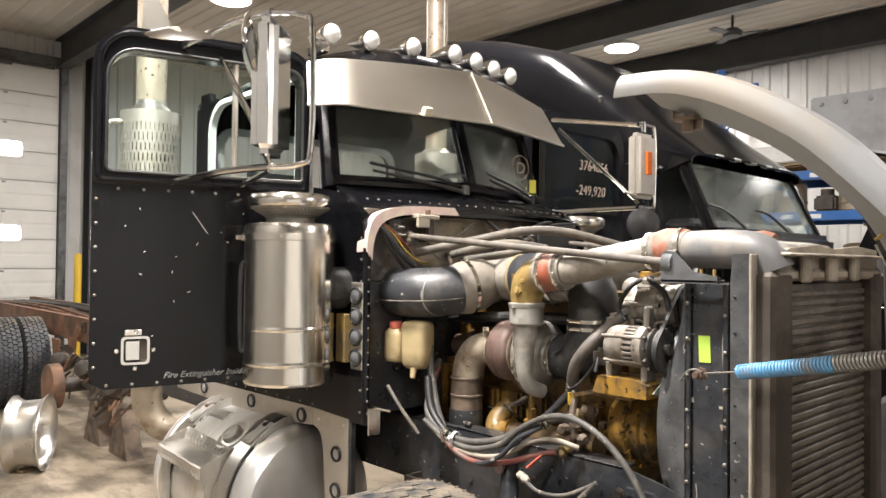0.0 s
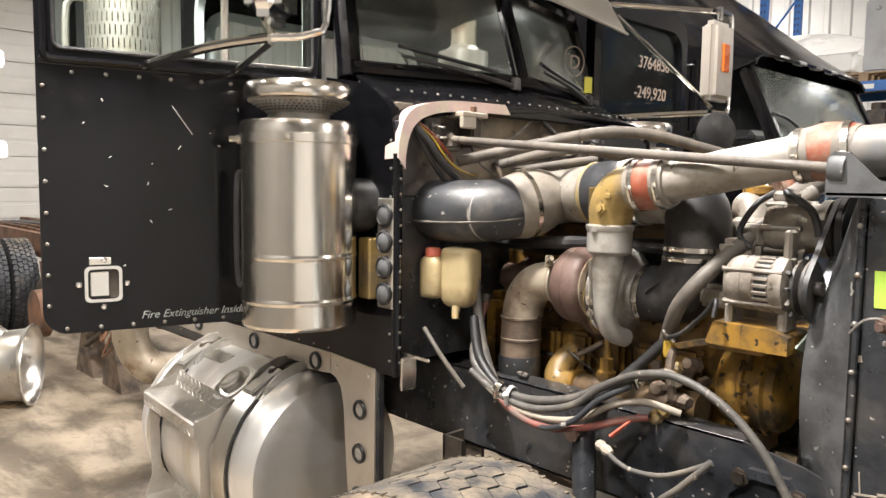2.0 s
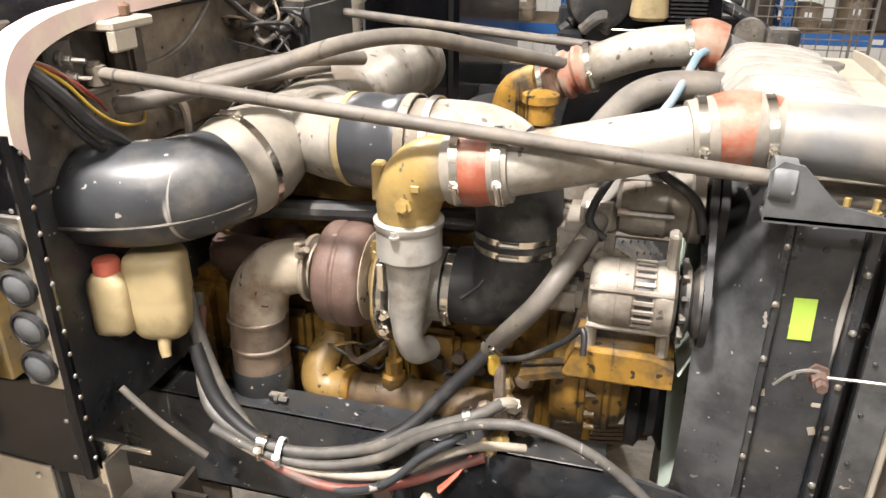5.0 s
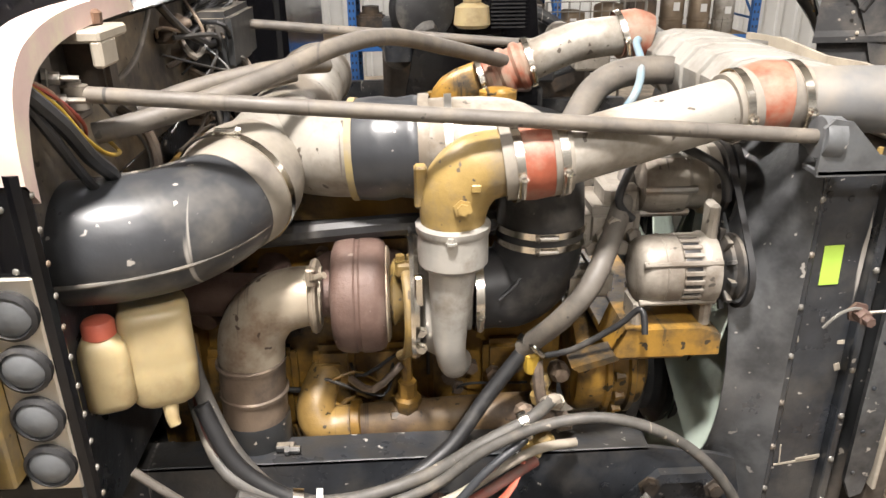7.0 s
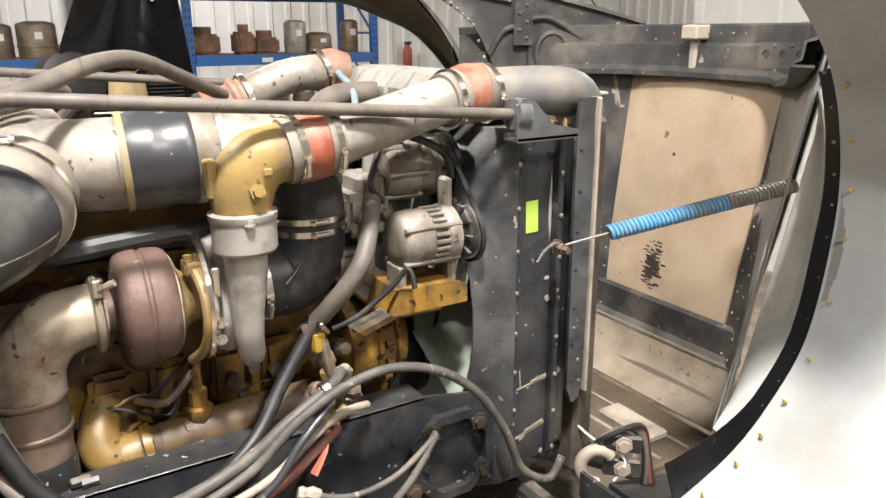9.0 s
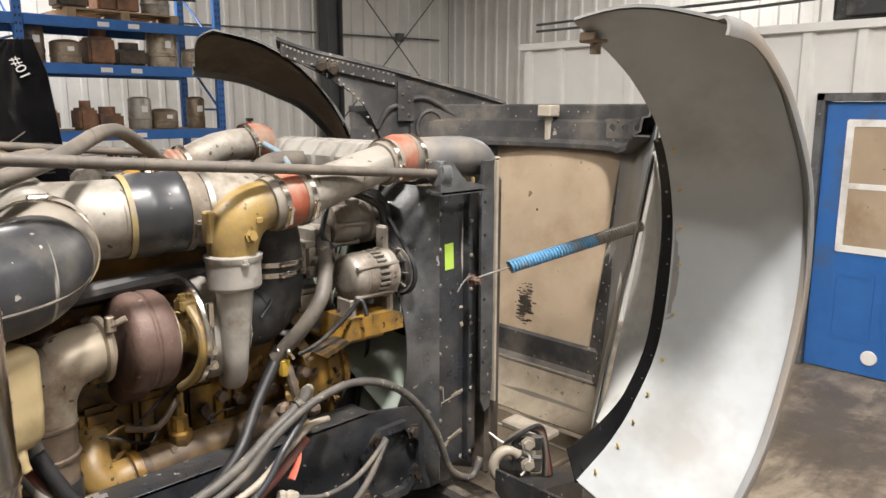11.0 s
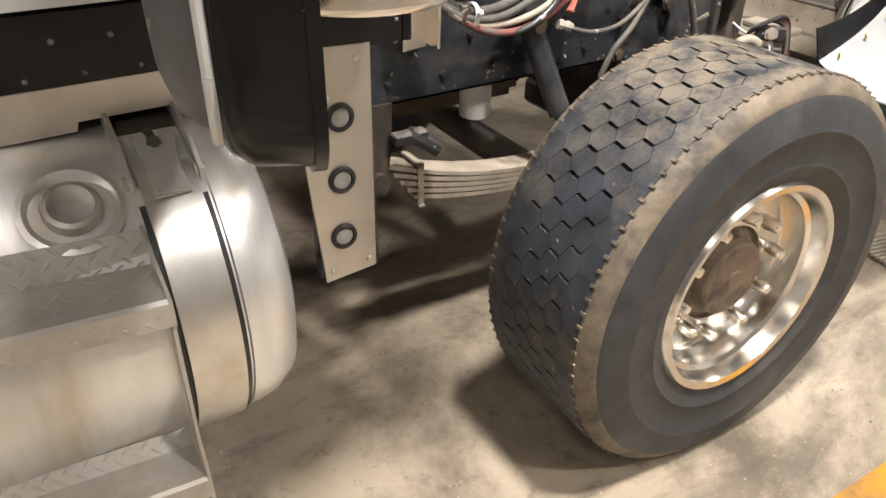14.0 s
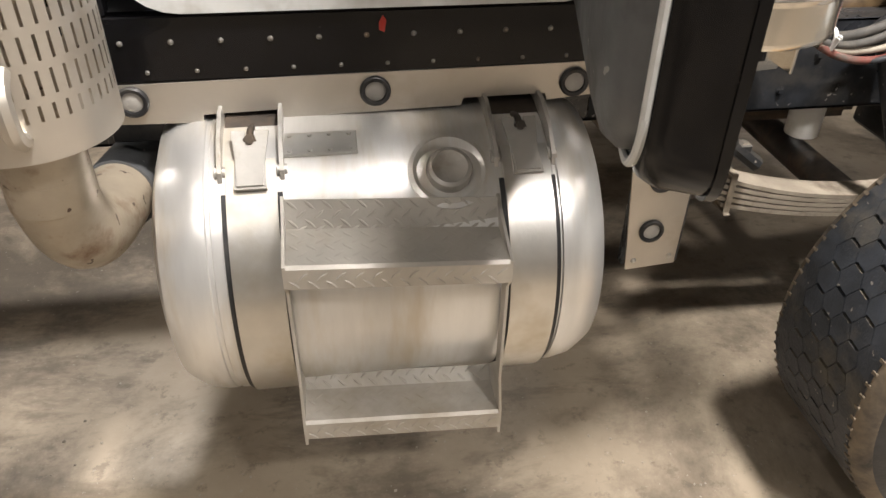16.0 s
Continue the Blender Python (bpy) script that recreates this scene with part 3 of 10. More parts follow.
def ring_plate(bm, outer, inner, axis, a, b):
    """A plate with a hole: two outlines with the same number of points."""
    def at(p, h):
        return {"x": (h, p[0], p[1]), "y": (p[0], h, p[1]), "z": (p[0], p[1], h)}[axis]
    r = [[bm.verts.new(at(p, h)) for p in poly] for h, poly in ((a, outer), (b, outer), (b, inner), (a, inner))]
    k = len(outer)
    for i in range(4):
        p, q = r[i], r[(i + 1) % 4]
        for j in range(k):
            bm.faces.new((p[j], p[(j + 1) % k], q[(j + 1) % k], q[j]))
    bmesh.ops.recalc_face_normals(bm, faces=bm.faces)


def rounded(x0, x1, z0, z1, r, n=5):
    """A rectangle's outline with rounded corners; r is one radius or four (from the low-low corner, round)."""
    rs = [r] * 4 if isinstance(r, (int, float)) else r
    out = []
    for (cx, cz, a0), q in zip(((x0, z0, 180), (x1, z0, 270), (x1, z1, 0), (x0, z1, 90)), rs):
        ox, oz = cx + (q if cx == x0 else -q), cz + (q if cz == z0 else -q)
        for k in range(n):
            a = radians(a0 + 90 * k / (n - 1))
            out.append((ox + q * math.cos(a), oz + q * math.sin(a)))
    return out


def loft(bm, rows, close=False):
    """A skin over rows of points."""
    g = [[bm.verts.new(p) for p in row] for row in rows]
    for a, b in zip(g, g[1:]):
        for k in range(len(a) - (0 if close else 1)):
            bm.faces.new((a[k], a[(k + 1) % len(a)], b[(k + 1) % len(a)], b[k]))
    return g


def thicken(bm, t):
    bmesh.ops.recalc_face_normals(bm, faces=bm.faces)
    bmesh.ops.solidify(bm, geom=list(bm.faces), thickness=t)


def bolt(bm, o, axis, r=0.009, h=0.008):
    d = AXIS[axis] if isinstance(axis, str) else Vector(axis).normalized()
    lathe(bm, [(r * 1.5, 0), (r * 1.5, h * 0.3), (r, h * 0.3), (r, h)], o, d, 6)


def rivet(bm, o, axis, r=0.006):
    d = AXIS[axis] if isinstance(axis, str) else Vector(axis).normalized()
    lathe(bm, [(r, 0), (r * 0.85, r * 0.4), (r * 0.4, r * 0.7)], o, d, 8)


def link(name, bm, material, sharp=35):
    me = bpy.data.meshes.new(name)
    bmesh.ops.recalc_face_normals(bm, faces=bm.faces)
    bm.to_mesh(me)
    bm.free()
    me.materials.append(M[material])
    me.shade_smooth()
    me.set_sharp_from_angle(angle=radians(sharp))
    return new(name, me)


def part(name, bm, material, parent, label="", sharp=35):
    """One mesh object under a thing or a part."""
    ob = link(name, bm, material, sharp)
    if parent.parent is not None and parent.parent.parent is not None:
        parent = parent.parent
    ob.parent = parent
    if parent.type == "EMPTY":
        ob.matrix_parent_inverse = parent.matrix_basis.inverted()
    if label:
        ob["label"] = label
    return ob


def thing(name, label, category, at=(0, 0, 0), group="", kind=""):
    """An empty at the base of a thing."""
    ob = tagged(new(name), label, category, group, kind)
    ob.empty_display_size = 0.1
    ob.matrix_basis = pose(*at)
    return ob


def single(name, bm, material, label, category, group="", kind="", sharp=35):
    return tagged(link(name, bm, material, sharp), label, category, group, kind)


def words(text, size, material, m, name, parent, shear=0.0, depth=0.0008, label=""):
    c = bpy.data.curves.new(name, "FONT")
    c.body, c.size, c.shear, c.extrude, c.align_x = text, size, shear, depth, "LEFT"
    ob = bpy.data.objects.new(name, c)
    me = bpy.data.meshes.new_from_object(ob)
    bpy.data.objects.remove(ob)
    me.materials.clear()
    me.materials.append(M[material])
    me.transform(m)
    o = new(name, me)
    o.parent = parent
    if parent.type == "EMPTY":
        o.matrix_parent_inverse = parent.matrix_basis.inverted()
    if label:
        o["label"] = label
    return o


def N():
    return bmesh.new()


# ---- the shop ----
FLOOR_X, FLOOR_Y = (-12.6, 11.0), (-6.0, 10.0)
CEIL = 5.55
b = N()
box(b, FLOOR_X[0] - 0.2, FLOOR_X[1] + 0.2, FLOOR_Y[0] - 0.2, FLOOR_Y[1] + 0.2, -0.2, 0.0, 0)
single("floor", b, "floor", "stained worn concrete workshop floor", "floor", kind="structure")


def ribbed(axis, at, lo, hi, z0, z1, out, pitch=0.3, depth=0.03, holes=()):
    """A wall of ribbed steel sheet in the plane axis = at, thick towards out."""
    bm = N()
    us, ds = [], []
    u = lo
    while u < hi:
        for f, d in ((0, 0), (0.62, 0), (0.70, 1), (0.92, 1)):
            us.append(min(u + f * pitch, hi))
            ds.append(depth * d)
        u += pitch
    us.append(hi), ds.append(0)

    def p(u, d, z):
        v = at - out * d
        return (v, u, z) if axis == "x" else (u, v, z)
    front = [[bm.verts.new(p(u, d, z)) for u, d in zip(us, ds)] for z in (z0, z1)]
    back = [[bm.verts.new(p(u, -0.15, z)) for u in (lo, hi)] for z in (z0, z1)]
    for k in range(len(us) - 1):
        bm.faces.new((front[0][k], front[0][k + 1], front[1][k + 1], front[1][k]))
    bm.faces.new((back[0][0], back[0][1], back[1][1], back[1][0]))
    for z in (0, 1):
        bm.faces.new([*front[z], back[z][1], back[z][0]])
    for k, j in ((0, 0), (1, -1)):
        bm.faces.new((front[0][j], front[1][j], back[1][k], back[0][k]))
    return bm


single("wall_north", ribbed("y", 10.0, -12.6, 11.0, 0, CEIL, 1), "wall", "white ribbed steel cladding wall", "wall", kind="structure")
# Unseen wall, made dark to cut bounced light and reflections.
single("wall_south", ribbed("y", -6.0, -12.6, 11.0, 0, CEIL, -1), "wall_dim", "unseen ribbed wall, kept dark to cut bounced light", "wall", kind="structure")
single("wall_west", ribbed("x", -12.6, -6.0, 10.0, 0, CEIL, -1), "wall", "white ribbed steel cladding wall behind the overhead door", "wall", kind="structure")
single("wall_east", ribbed("x", 11.0, -6.0, 10.0, 0, CEIL, 1), "wall", "white ribbed steel cladding wall", "wall", kind="structure")
b = N()
y = -6.0
rows = []
while y < 10.0:
    for f, d in ((0, 0), (0.7, 0), (0.8, 0.02), (0.93, 0.02)):
        rows.append((min(10.0, y + 0.23 * f), CEIL - d))
    y += 0.23
rows.append((10.0, CEIL))
loft(b, [[(x, yy, zz) for yy, zz in rows] for x in (-12.6, 11.0)])
top = [[(x, yy, CEIL + 0.2) for yy in (-6.0, 10.0)] for x in (-12.6, 11.0)]
loft(b, top)
single("ceiling", b, "ceil", "beige ribbed steel liner ceiling", "ceiling", kind="structure")

for yy in (-3.0, 1.6, 6.9, 10.0 - 0.2):
    b = N()
    box(b, -12.5, 10.9, yy - 0.012, yy + 0.012, CEIL - 0.5, CEIL - 0.04, 0)
    box(b, -12.5, 10.9, yy - 0.11, yy + 0.11, CEIL - 0.52, CEIL - 0.49, 0)
    box(b, -12.5, 10.9, yy - 0.11, yy + 0.11, CEIL - 0.04, CEIL - 0.02, 0)
    single("roof_beam", b, "steel_dark", "dark grey steel roof beam under the ceiling", "beam", "roof beams", "structure")
for cx, cy in ((7.6, 9.7), (-12.35, 2.15), (1.0, 9.8)):
    b = N()
    box(b, cx - 0.16, cx + 0.16, cy - 0.012, cy + 0.012, 0, CEIL - 0.05, 0)
    box(b, cx - 0.17, cx - 0.15, cy - 0.14, cy + 0.14, 0, CEIL - 0.05, 0)
    box(b, cx + 0.15, cx + 0.17, cy - 0.14, cy + 0.14, 0, CEIL - 0.05, 0)
    single("steel_column", b, "steel_dark", "dark grey steel column against the wall", "column", "columns", "structure")
b = N()
tube(b, [(7.8, 9.75, 4.6), (10.8, 9.75, 1.6)], 0.012, 6, 1)
tube(b, [(7.8, 9.75, 1.6), (10.8, 9.75, 4.6)], 0.012, 6, 1)
single("wall_brace", b, "steel_dark", "thin crossed steel brace rods on the wall", "brace", kind="structure")
b = N()
tube(b, [(4.0, 9.9, 3.2), (7.4, 9.9, 3.25)], 0.018, 8, 1)
tube(b, [(7.8, 9.9, 3.25), (10.6, 9.9, 3.3)], 0.018, 8, 1)
box(b, 9.4, 9.55, 9.84, 9.97, 3.21, 3.37, 0.01)
single("conduit", b, "grey_plate", "grey electrical conduit and junction box on the wall", "conduit", kind="structure")

# overhead door
gd = thing("overhead_door", "closed white sectional overhead door with two bright windows", "door", (-12.45, -0.9, 0), kind="structure")
gx = -12.42
for k in range(10):
    z0 = 0.02 + k * 0.5
    b = N()
    box(b, gx - 0.04, gx, -3.6, 1.55, z0, z0 + 0.49, 0.006)
    box(b, gx - 0.002, gx + 0.006, -3.58, 1.53, z0 + 0.03, z0 + 0.22, 0.004)
    box(b, gx - 0.002, gx + 0.006, -3.58, 1.53, z0 + 0.27, z0 + 0.46, 0.004)
    sec = part("door_section", b, "door_white", gd)
    b = N()
    for yy in (0.72, -1.0, -2.8):
        box(b, gx, gx + 0.014, yy - 0.03, yy + 0.03, z0 + 0.44, z0 + 0.47, 0.002)
    part("hinge", b, "spring", sec)
for z0 in (3.40, 1.98):
    b = N()
    ring_plate(b, rounded(0.46, 1.02, z0 - 0.02, z0 + 0.30, 0.08), rounded(0.49, 0.99, z0 + 0.01, z0 + 0.27, 0.07), "x", gx + 0.006, gx + 0.02)
    fr = part("window_frame", b, "door_white", gd)
    b = N()
    prism(b, rounded(0.49, 0.99, z0 + 0.01, z0 + 0.27, 0.07), "x", gx + 0.006, gx + 0.010)
    part("pane", b, "daylight", fr, "bright daylight window pane")
b = N()
box(b, gx - 0.05, gx + 0.10, 1.56, 1.68, 0, 5.2, 0.006)
box(b, gx - 0.05, gx + 0.10, -3.74, -3.62, 0, 5.2, 0.006)
box(b, gx - 0.05, gx + 0.06, -3.7, 1.66, 5.03, 5.2, 0.006)
part("track", b, "grey_plate", gd, "grey steel door track and header")
b = N()
tube(b, [(gx + 0.25, -3.5, 4.95), (gx + 0.25, 1.4, 4.95)], 0.022, 10, 1)
tube(b, [(gx + 0.25, -0.2, 4.95), (gx + 0.25, 0.75, 4.95)], 0.06, 12, 1)
part("torsion_spring", b, "steel_dark", gd, "black torsion spring shaft")
b = N()
lathe(b, [(0.06, 0), (0.06, 1.72), (0.05, 1.77), (0.02, 1.79)], (-11.8, 1.72, 0), "z", 20)
single("bollard", b, "yellow_post", "yellow painted steel bollard beside the overhead door", "bollard")

# lamp fittings, at the seen and the added lights alike
for lx, ly, power in LAMPS:
    lamp = thing("bay_and_fill_lamp", "white hanging high bay lamp, switched on; most are added fill", "lamp", (lx, ly, 5.12), "high bay lamps")
    b = N()
    lathe(b, [(0.06, 0.16), (0.08, 0.13), (0.10, 0.10), (0.27, 0.07), (0.285, 0.05), (0.285, 0.03), (0.27, 0.02)], (lx, ly, 5.12), "z", 36)
    part("housing", b, "white", lamp)
    b = N()
    lathe(b, [(0.262, 0.0), (0.258, -0.006), (0.20, -0.012), (0.001, -0.014)], (lx, ly, 5.136), "z", 36)
    part("diffuser", b, "lamp_glow", lamp, "glowing round lamp diffuser")
    b = N()
    tube(b, [(lx, ly, 5.27), (lx, ly, CEIL)], 0.008, 6, 1)
    part("hanger", b, "spring", lamp)
fan = thing("ceiling_fan", "white ceiling fan at rest under the ceiling", "fan", (-3.6, 8.6, 5.2))
b = N()
lathe(b, [(0.04, 0), (0.13, 0.02), (0.15, 0.09), (0.09, 0.14), (0.02, 0.15), (0.02, 0.35)], (-3.6, 8.6, 5.2), "z", 20)
part("motor", b, "steel_dark", fan)
for k in range(3):
    b = N()
    box(b, 0.12, 0.50, -0.06, 0.06, -0.006, 0.006, 0.003, m=pose(-3.6, 8.6, 5.26, 8, 0, 20 + 120 * k))
    part("blade", b, "grey_plate", fan)

# office block with blue door
OX = 4.75
b = N()
u = -5.9
ys, ds = [], []
while u < 2.76:
    for f, d in ((0, 0), (0.72, 0), (0.78, 0.03), (0.94, 0.03)):
        ys.append(min(2.76, u + 0.36 * f)), ds.append(d)
    u += 0.36
ys.append(2.76), ds.append(0)
D0, D1, DZ = -0.90, 0.0, 1.935
for s0, s1, z0, z1 in ((-5.9, D0 - 0.05, 0, 2.42), (D1 + 0.05, 2.76, 0, 2.42), (D0 - 0.05, D1 + 0.05, DZ + 0.05, 2.42)):
    sel = [(yy, d) for yy, d in zip(ys, ds) if s0 < yy < s1]
    sel = [(s0, 0)] + sel + [(s1, 0)]
    loft(b, [[(OX - d, yy, z) for yy, d in sel] for z in (z0, z1)])
    loft(b, [[(OX + 0.14, yy, z) for yy, d in (sel[0], sel[-1])] for z in (z0, z1)])
box(b, OX - 0.05, 8.0, -5.9, 2.80, 2.42, 2.48, 0.004)
loft(b, [[(xx, 2.76, z) for xx in (OX, 8.0)] for z in (0, 2.42)])
single("wall_office", b, "wall", "white ribbed steel wall of the office block", "wall", kind="structure")
md = thing("door_1", "closed blue office door with a white framed window", "door", (OX, (D0 + D1) / 2, 0), kind="structure")
b = N()
box(b, OX + 0.0, OX + 0.045, D0, D1, 0.01, DZ, 0.003)
leaf = part("door_leaf", b, "blue", md)
b = N()
ring_plate(b, rounded(-0.76, -0.143, 0.885, 1.815, 0.01, 2), rounded(-0.715, -0.190, 0.935, 1.765, 0.005, 2), "x", OX - 0.012, OX + 0.002)
box(b, OX - 0.010, OX + 0.002, -0.73, -0.17, 1.335, 1.375, 0.002)
part("window_frame", b, "white", leaf)
b = N()
box(b, OX - 0.006, OX - 0.002, -0.715, -0.190, 0.935, 1.765, 0)
part("window_pane", b, "felt", leaf, "window pane with a drawn beige blind behind")
b = N()
for y0 in (-0.77, -0.42):
    ring_plate(b, rounded(y0, y0 + 0.28, 0.25, 0.74, 0.01, 2), rounded(y0 + 0.03, y0 + 0.25, 0.28, 0.71, 0.01, 2), "x", OX - 0.006, OX + 0.001)
part("panel_moulding", b, "blue", leaf)
b = N()
lathe(b, [(0.055, 0), (0.05, 0.012), (0.02, 0.014)], (OX - 0.002, -0.435, 0.147), (-1, 0, 0), 14)
part("kick_mark", b, "white", leaf, "white scuffed spot at the door foot")
b = N()
for y0, y1, z0, z1 in ((D0 - 0.06, D0 - 0.005, 0, DZ + 0.06), (D1 + 0.005, D1 + 0.06, 0, DZ + 0.06), (D0 - 0.06, D1 + 0.06, DZ + 0.005, DZ + 0.06)):
    box(b, OX - 0.05, OX + 0.1, y0, y1, z0, z1, 0.004)
part("door_frame", b, "grey_plate", md, "grey steel door frame")
b = N()
box(b, OX + 0.2, OX + 1.4, -1.1, 0.1, 2.49, 2.80, 0.03)
box(b, OX + 0.17, OX + 0.2, -1.0, 0.0, 2.53, 2.76, 0.005)
single("black_case", b, "rubber", "black equipment case on top of the office block", "case")
b = N()
tube(b, [(OX + 0.1, 2.7, 2.6), (OX + 0.1, 1.2, 2.62), (OX + 0.1, 0.12, 2.66)], 0.012, 6, 2)
tube(b, [(OX + 0.1, 2.7, 2.66), (OX + 0.1, 1.2, 2.69), (OX + 0.1, 0.12, 2.70)], 0.012, 6, 2)
single("wall_cable", b, "steel_dark", "grey cables along the office wall top", "cable", kind="structure")

# floor markings
b = N()
box(b, -0.2, 4.6, -1.63, -1.50, 0.0005, 0.004, 0)
single("floor_line", b, "yellow_line", "yellow painted line on the concrete floor", "floor line", kind="structure")
gr = thing("drain_grate", "dusty slotted steel drain grate on the floor", "grate", (1.38, -0.96, 0))
gm = pose(1.38, -0.96, 0.0, 0, 0, -10)
for yy in (-0.19, 0.18):
    b = N()
    box(b, -0.125, 0.125, yy, yy + 0.01, 0, 0.022, 0.002, m=gm)
    part("grate_frame", b, "beige", gr)
for k in range(17):
    b = N()
    yy = -0.176 + k * 0.022
    box(b, -0.125, 0.125, yy - 0.007, yy + 0.007, 0.002, 0.022, 0.002, m=gm)
    part("bar", b, "beige", gr)

# ---- the truck ----
CY = 0.05
truck = thing("semi_truck", "black conventional semi truck with its hood tilted open and door open", "truck", (-0.8, CY, 0))


def mir(y):
    return 2 * CY - y


# chassis rails
def rail_outline(front):
    return [(-4.2, 0.80), (-0.62, 0.80), (0.30, 0.80), (0.52, 0.74), (0.62, 0.74), (0.62, 0.97), (0.44, 1.03), (0.30, 1.055), (-4.2, 1.055)]


for side, y0 in (("near", -0.352), ("far", mir(-0.352))):
    s = 1 if y0 < CY else -1
    b = N()
    prism(b, rail_outline(0), "y", y0, y0 + s * 0.010)
    box(b, -4.2, 0.30, min(y0, y0 + s * 0.085), max(y0, y0 + s * 0.085), 1.047, 1.057, 0.002)
    box(b, -4.2, 0.30, min(y0, y0 + s * 0.085), max(y0, y0 + s * 0.085), 0.798, 0.808, 0.002)
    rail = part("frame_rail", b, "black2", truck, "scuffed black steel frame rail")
    b = N()
    for k in range(11):
        bolt(b, (-0.55 + k * 0.085, y0 - s * 0.002, 0.86 + 0.10 * (k % 2)), (0, -s, 0), 0.008, 0.007)
    tagged(part("rail_bolt", b, "black2", rail), kind="stuff")
    b = N()
    octo = [(0.37 + 0.125 * math.cos(radians(22.5 + 45 * k)), 0.885 + 0.125 * math.sin(radians(22.5 + 45 * k))) for k in range(8)]
    octi = [(0.37 + 0.10 * math.cos(radians(22.5 + 45 * k)), 0.885 + 0.10 * math.sin(radians(22.5 + 45 * k))) for k in range(8)]
    ring_plate(b, octo, octi, "y", y0 - s * 0.022, y0 - s * 0.001)
    brk = part("front_bracket", b, "black2", rail, "octagonal black front bracket")
    for px, pz in ((0.302, 0.972), (0.455, 0.823), (0.254, 0.822), (0.44, 0.96)):
        b = N()
        lathe(b, [(0.024, 0), (0.024, 0.006), (0.016, 0.006), (0.016, 0.016)], (px, y0 - s * 0.018, pz), (0, -s, 0), 6)
        part("bracket_bolt", b, "grime", brk)
for xx in (-3.9, -2.9, -1.9, -0.75, 0.57):
    b = N()
    box(b, xx - 0.05, xx + 0.05, -0.34, mir(-0.34), 0.86 if xx < 0 else 0.76, 1.0 if xx < 0 else 0.94, 0.006)
    part("cross_member", b, "black2", truck)
b = N()
box(b, 0.60, 0.66, -0.98, mir(-0.98), 0.42, 0.70, 0.015)
part("bumper_bracket", b, "black_dusty", truck)

# front axle, springs, shocks
b = N()
tube(b, [(0.02, -0.92, 0.52), (0.02, -0.72, 0.50), (0.02, -0.5, 0.44), (0.02, mir(-0.5), 0.44), (0.02, mir(-0.72), 0.50), (0.02, mir(-0.92), 0.52)], 0.055, 12, 4)
part("front_axle", b, "grime", truck)
for s in (1, -1):
    y0 = -0.385 if s > 0 else mir(-0.385)
    spr = None
    for k in range(5):
        b = N()
        x0, x1 = -0.60 + 0.022 * k, 0.60 - 0.06 * k
        rows_l = []
        for f in np.linspace(0, 1, 15):
            x = x0 + (x1 - x0) * f
            z = 0.535 - 0.0150 * k + 0.085 * (x / 0.5) ** 2 * (1 - 0.06 * k)
            rows_l.append([(x, y0 + dy, z + dz) for dy, dz in ((-0.042, -0.0062), (0.042, -0.0062), (0.042, 0.0062), (-0.042, 0.0062))])
        g_ = loft(b, rows_l, True)
        b.faces.new(g_[0]), b.faces.new(g_[-1])
        o = part("spring_leaf", b, "leaf", spr or truck, "dusty tan leaf spring" if spr is None else "")
        spr = spr or o
    b = N()
    box(b, -0.505, -0.485, y0 - 0.05, y0 - 0.044, 0.515, 0.645, 0.002)
    box(b, -0.505, -0.485, y0 - 0.05, y0 + 0.05, 0.638, 0.646, 0.002)
    box(b, -0.505, -0.485, y0 - 0.058, y0 + 0.05, 0.512, 0.520, 0.002)
    part("spring_clip", b, "leaf", spr)
    b = N()
    prism(b, [(-0.675, 0.84), (-0.585, 0.84), (-0.59, 0.72), (-0.605, 0.58), (-0.65, 0.57), (-0.67, 0.64)], "y", y0 - 0.055, y0 - 0.043)
    prism(b, [(-0.675, 0.84), (-0.585, 0.84), (-0.59, 0.72), (-0.605, 0.58), (-0.65, 0.57), (-0.67, 0.64)], "y", y0 + 0.043, y0 + 0.055)
    box(b, -0.675, -0.663, y0 - 0.055, y0 + 0.055, 0.64, 0.84, 0.002)
    lathe(b, [(0.03, -0.075), (0.03, 0.06)], (-0.635, y0, 0.625), "y", 12)
    part("spring_hanger", b, "grime", truck, "greasy brown spring hanger")
    b = N()
    box(b, -0.60, -0.50, y0 - 0.10, y0 - 0.06, 0.735, 0.765, 0.004)
    tube(b, [(-0.55, y0 - 0.08, 0.76), (-0.47, y0 - 0.09, 0.70)], 0.022, 8, 1)
    part("axle_stop", b, "black_dusty", truck)
    y0 = -0.56 if s > 0 else mir(-0.56)
    b = N()
    tube(b, [(-0.135, y0 + s * 0.155, 0.99), (-0.06, y0 + s * 0.07, 0.73)], [0.033, 0.033, 0.033], 14, 1)
    tube(b, [(-0.06, y0 + s * 0.07, 0.73), (0.0, y0 + s * 0.02, 0.55)], 0.02, 12, 1)
    sh = part("shock_absorber", b, "black2", truck)
    b = N()
    lathe(b, [(0.014, -0.02), (0.014, 0.045), (0.022, 0.045), (0.022, 0.055)], (-0.135, y0 + s * 0.15, 0.985), (0, -s, 0), 8)
    part("shock_bolt", b, "turbine", sh)
b = N()
lathe(b, [(0.03, 0.0), (0.05, 0.01), (0.052, 0.15), (0.045, 0.17)], (-0.17, -0.21, 0.64), "z", 20)
part("oil_filter", b, "white", truck, "dusty white spin-on oil filter")
b = N()
lathe(b, [(0.10, -0.85), (0.13, -0.80), (0.15, -0.52), (0.19, -0.48), (0.19, -0.30), (0.22, -0.24), (0.23, -0.06), (0.24, -0.05), (0.24, 0.0)], (-0.70, CY, 0.86), "x", 24)
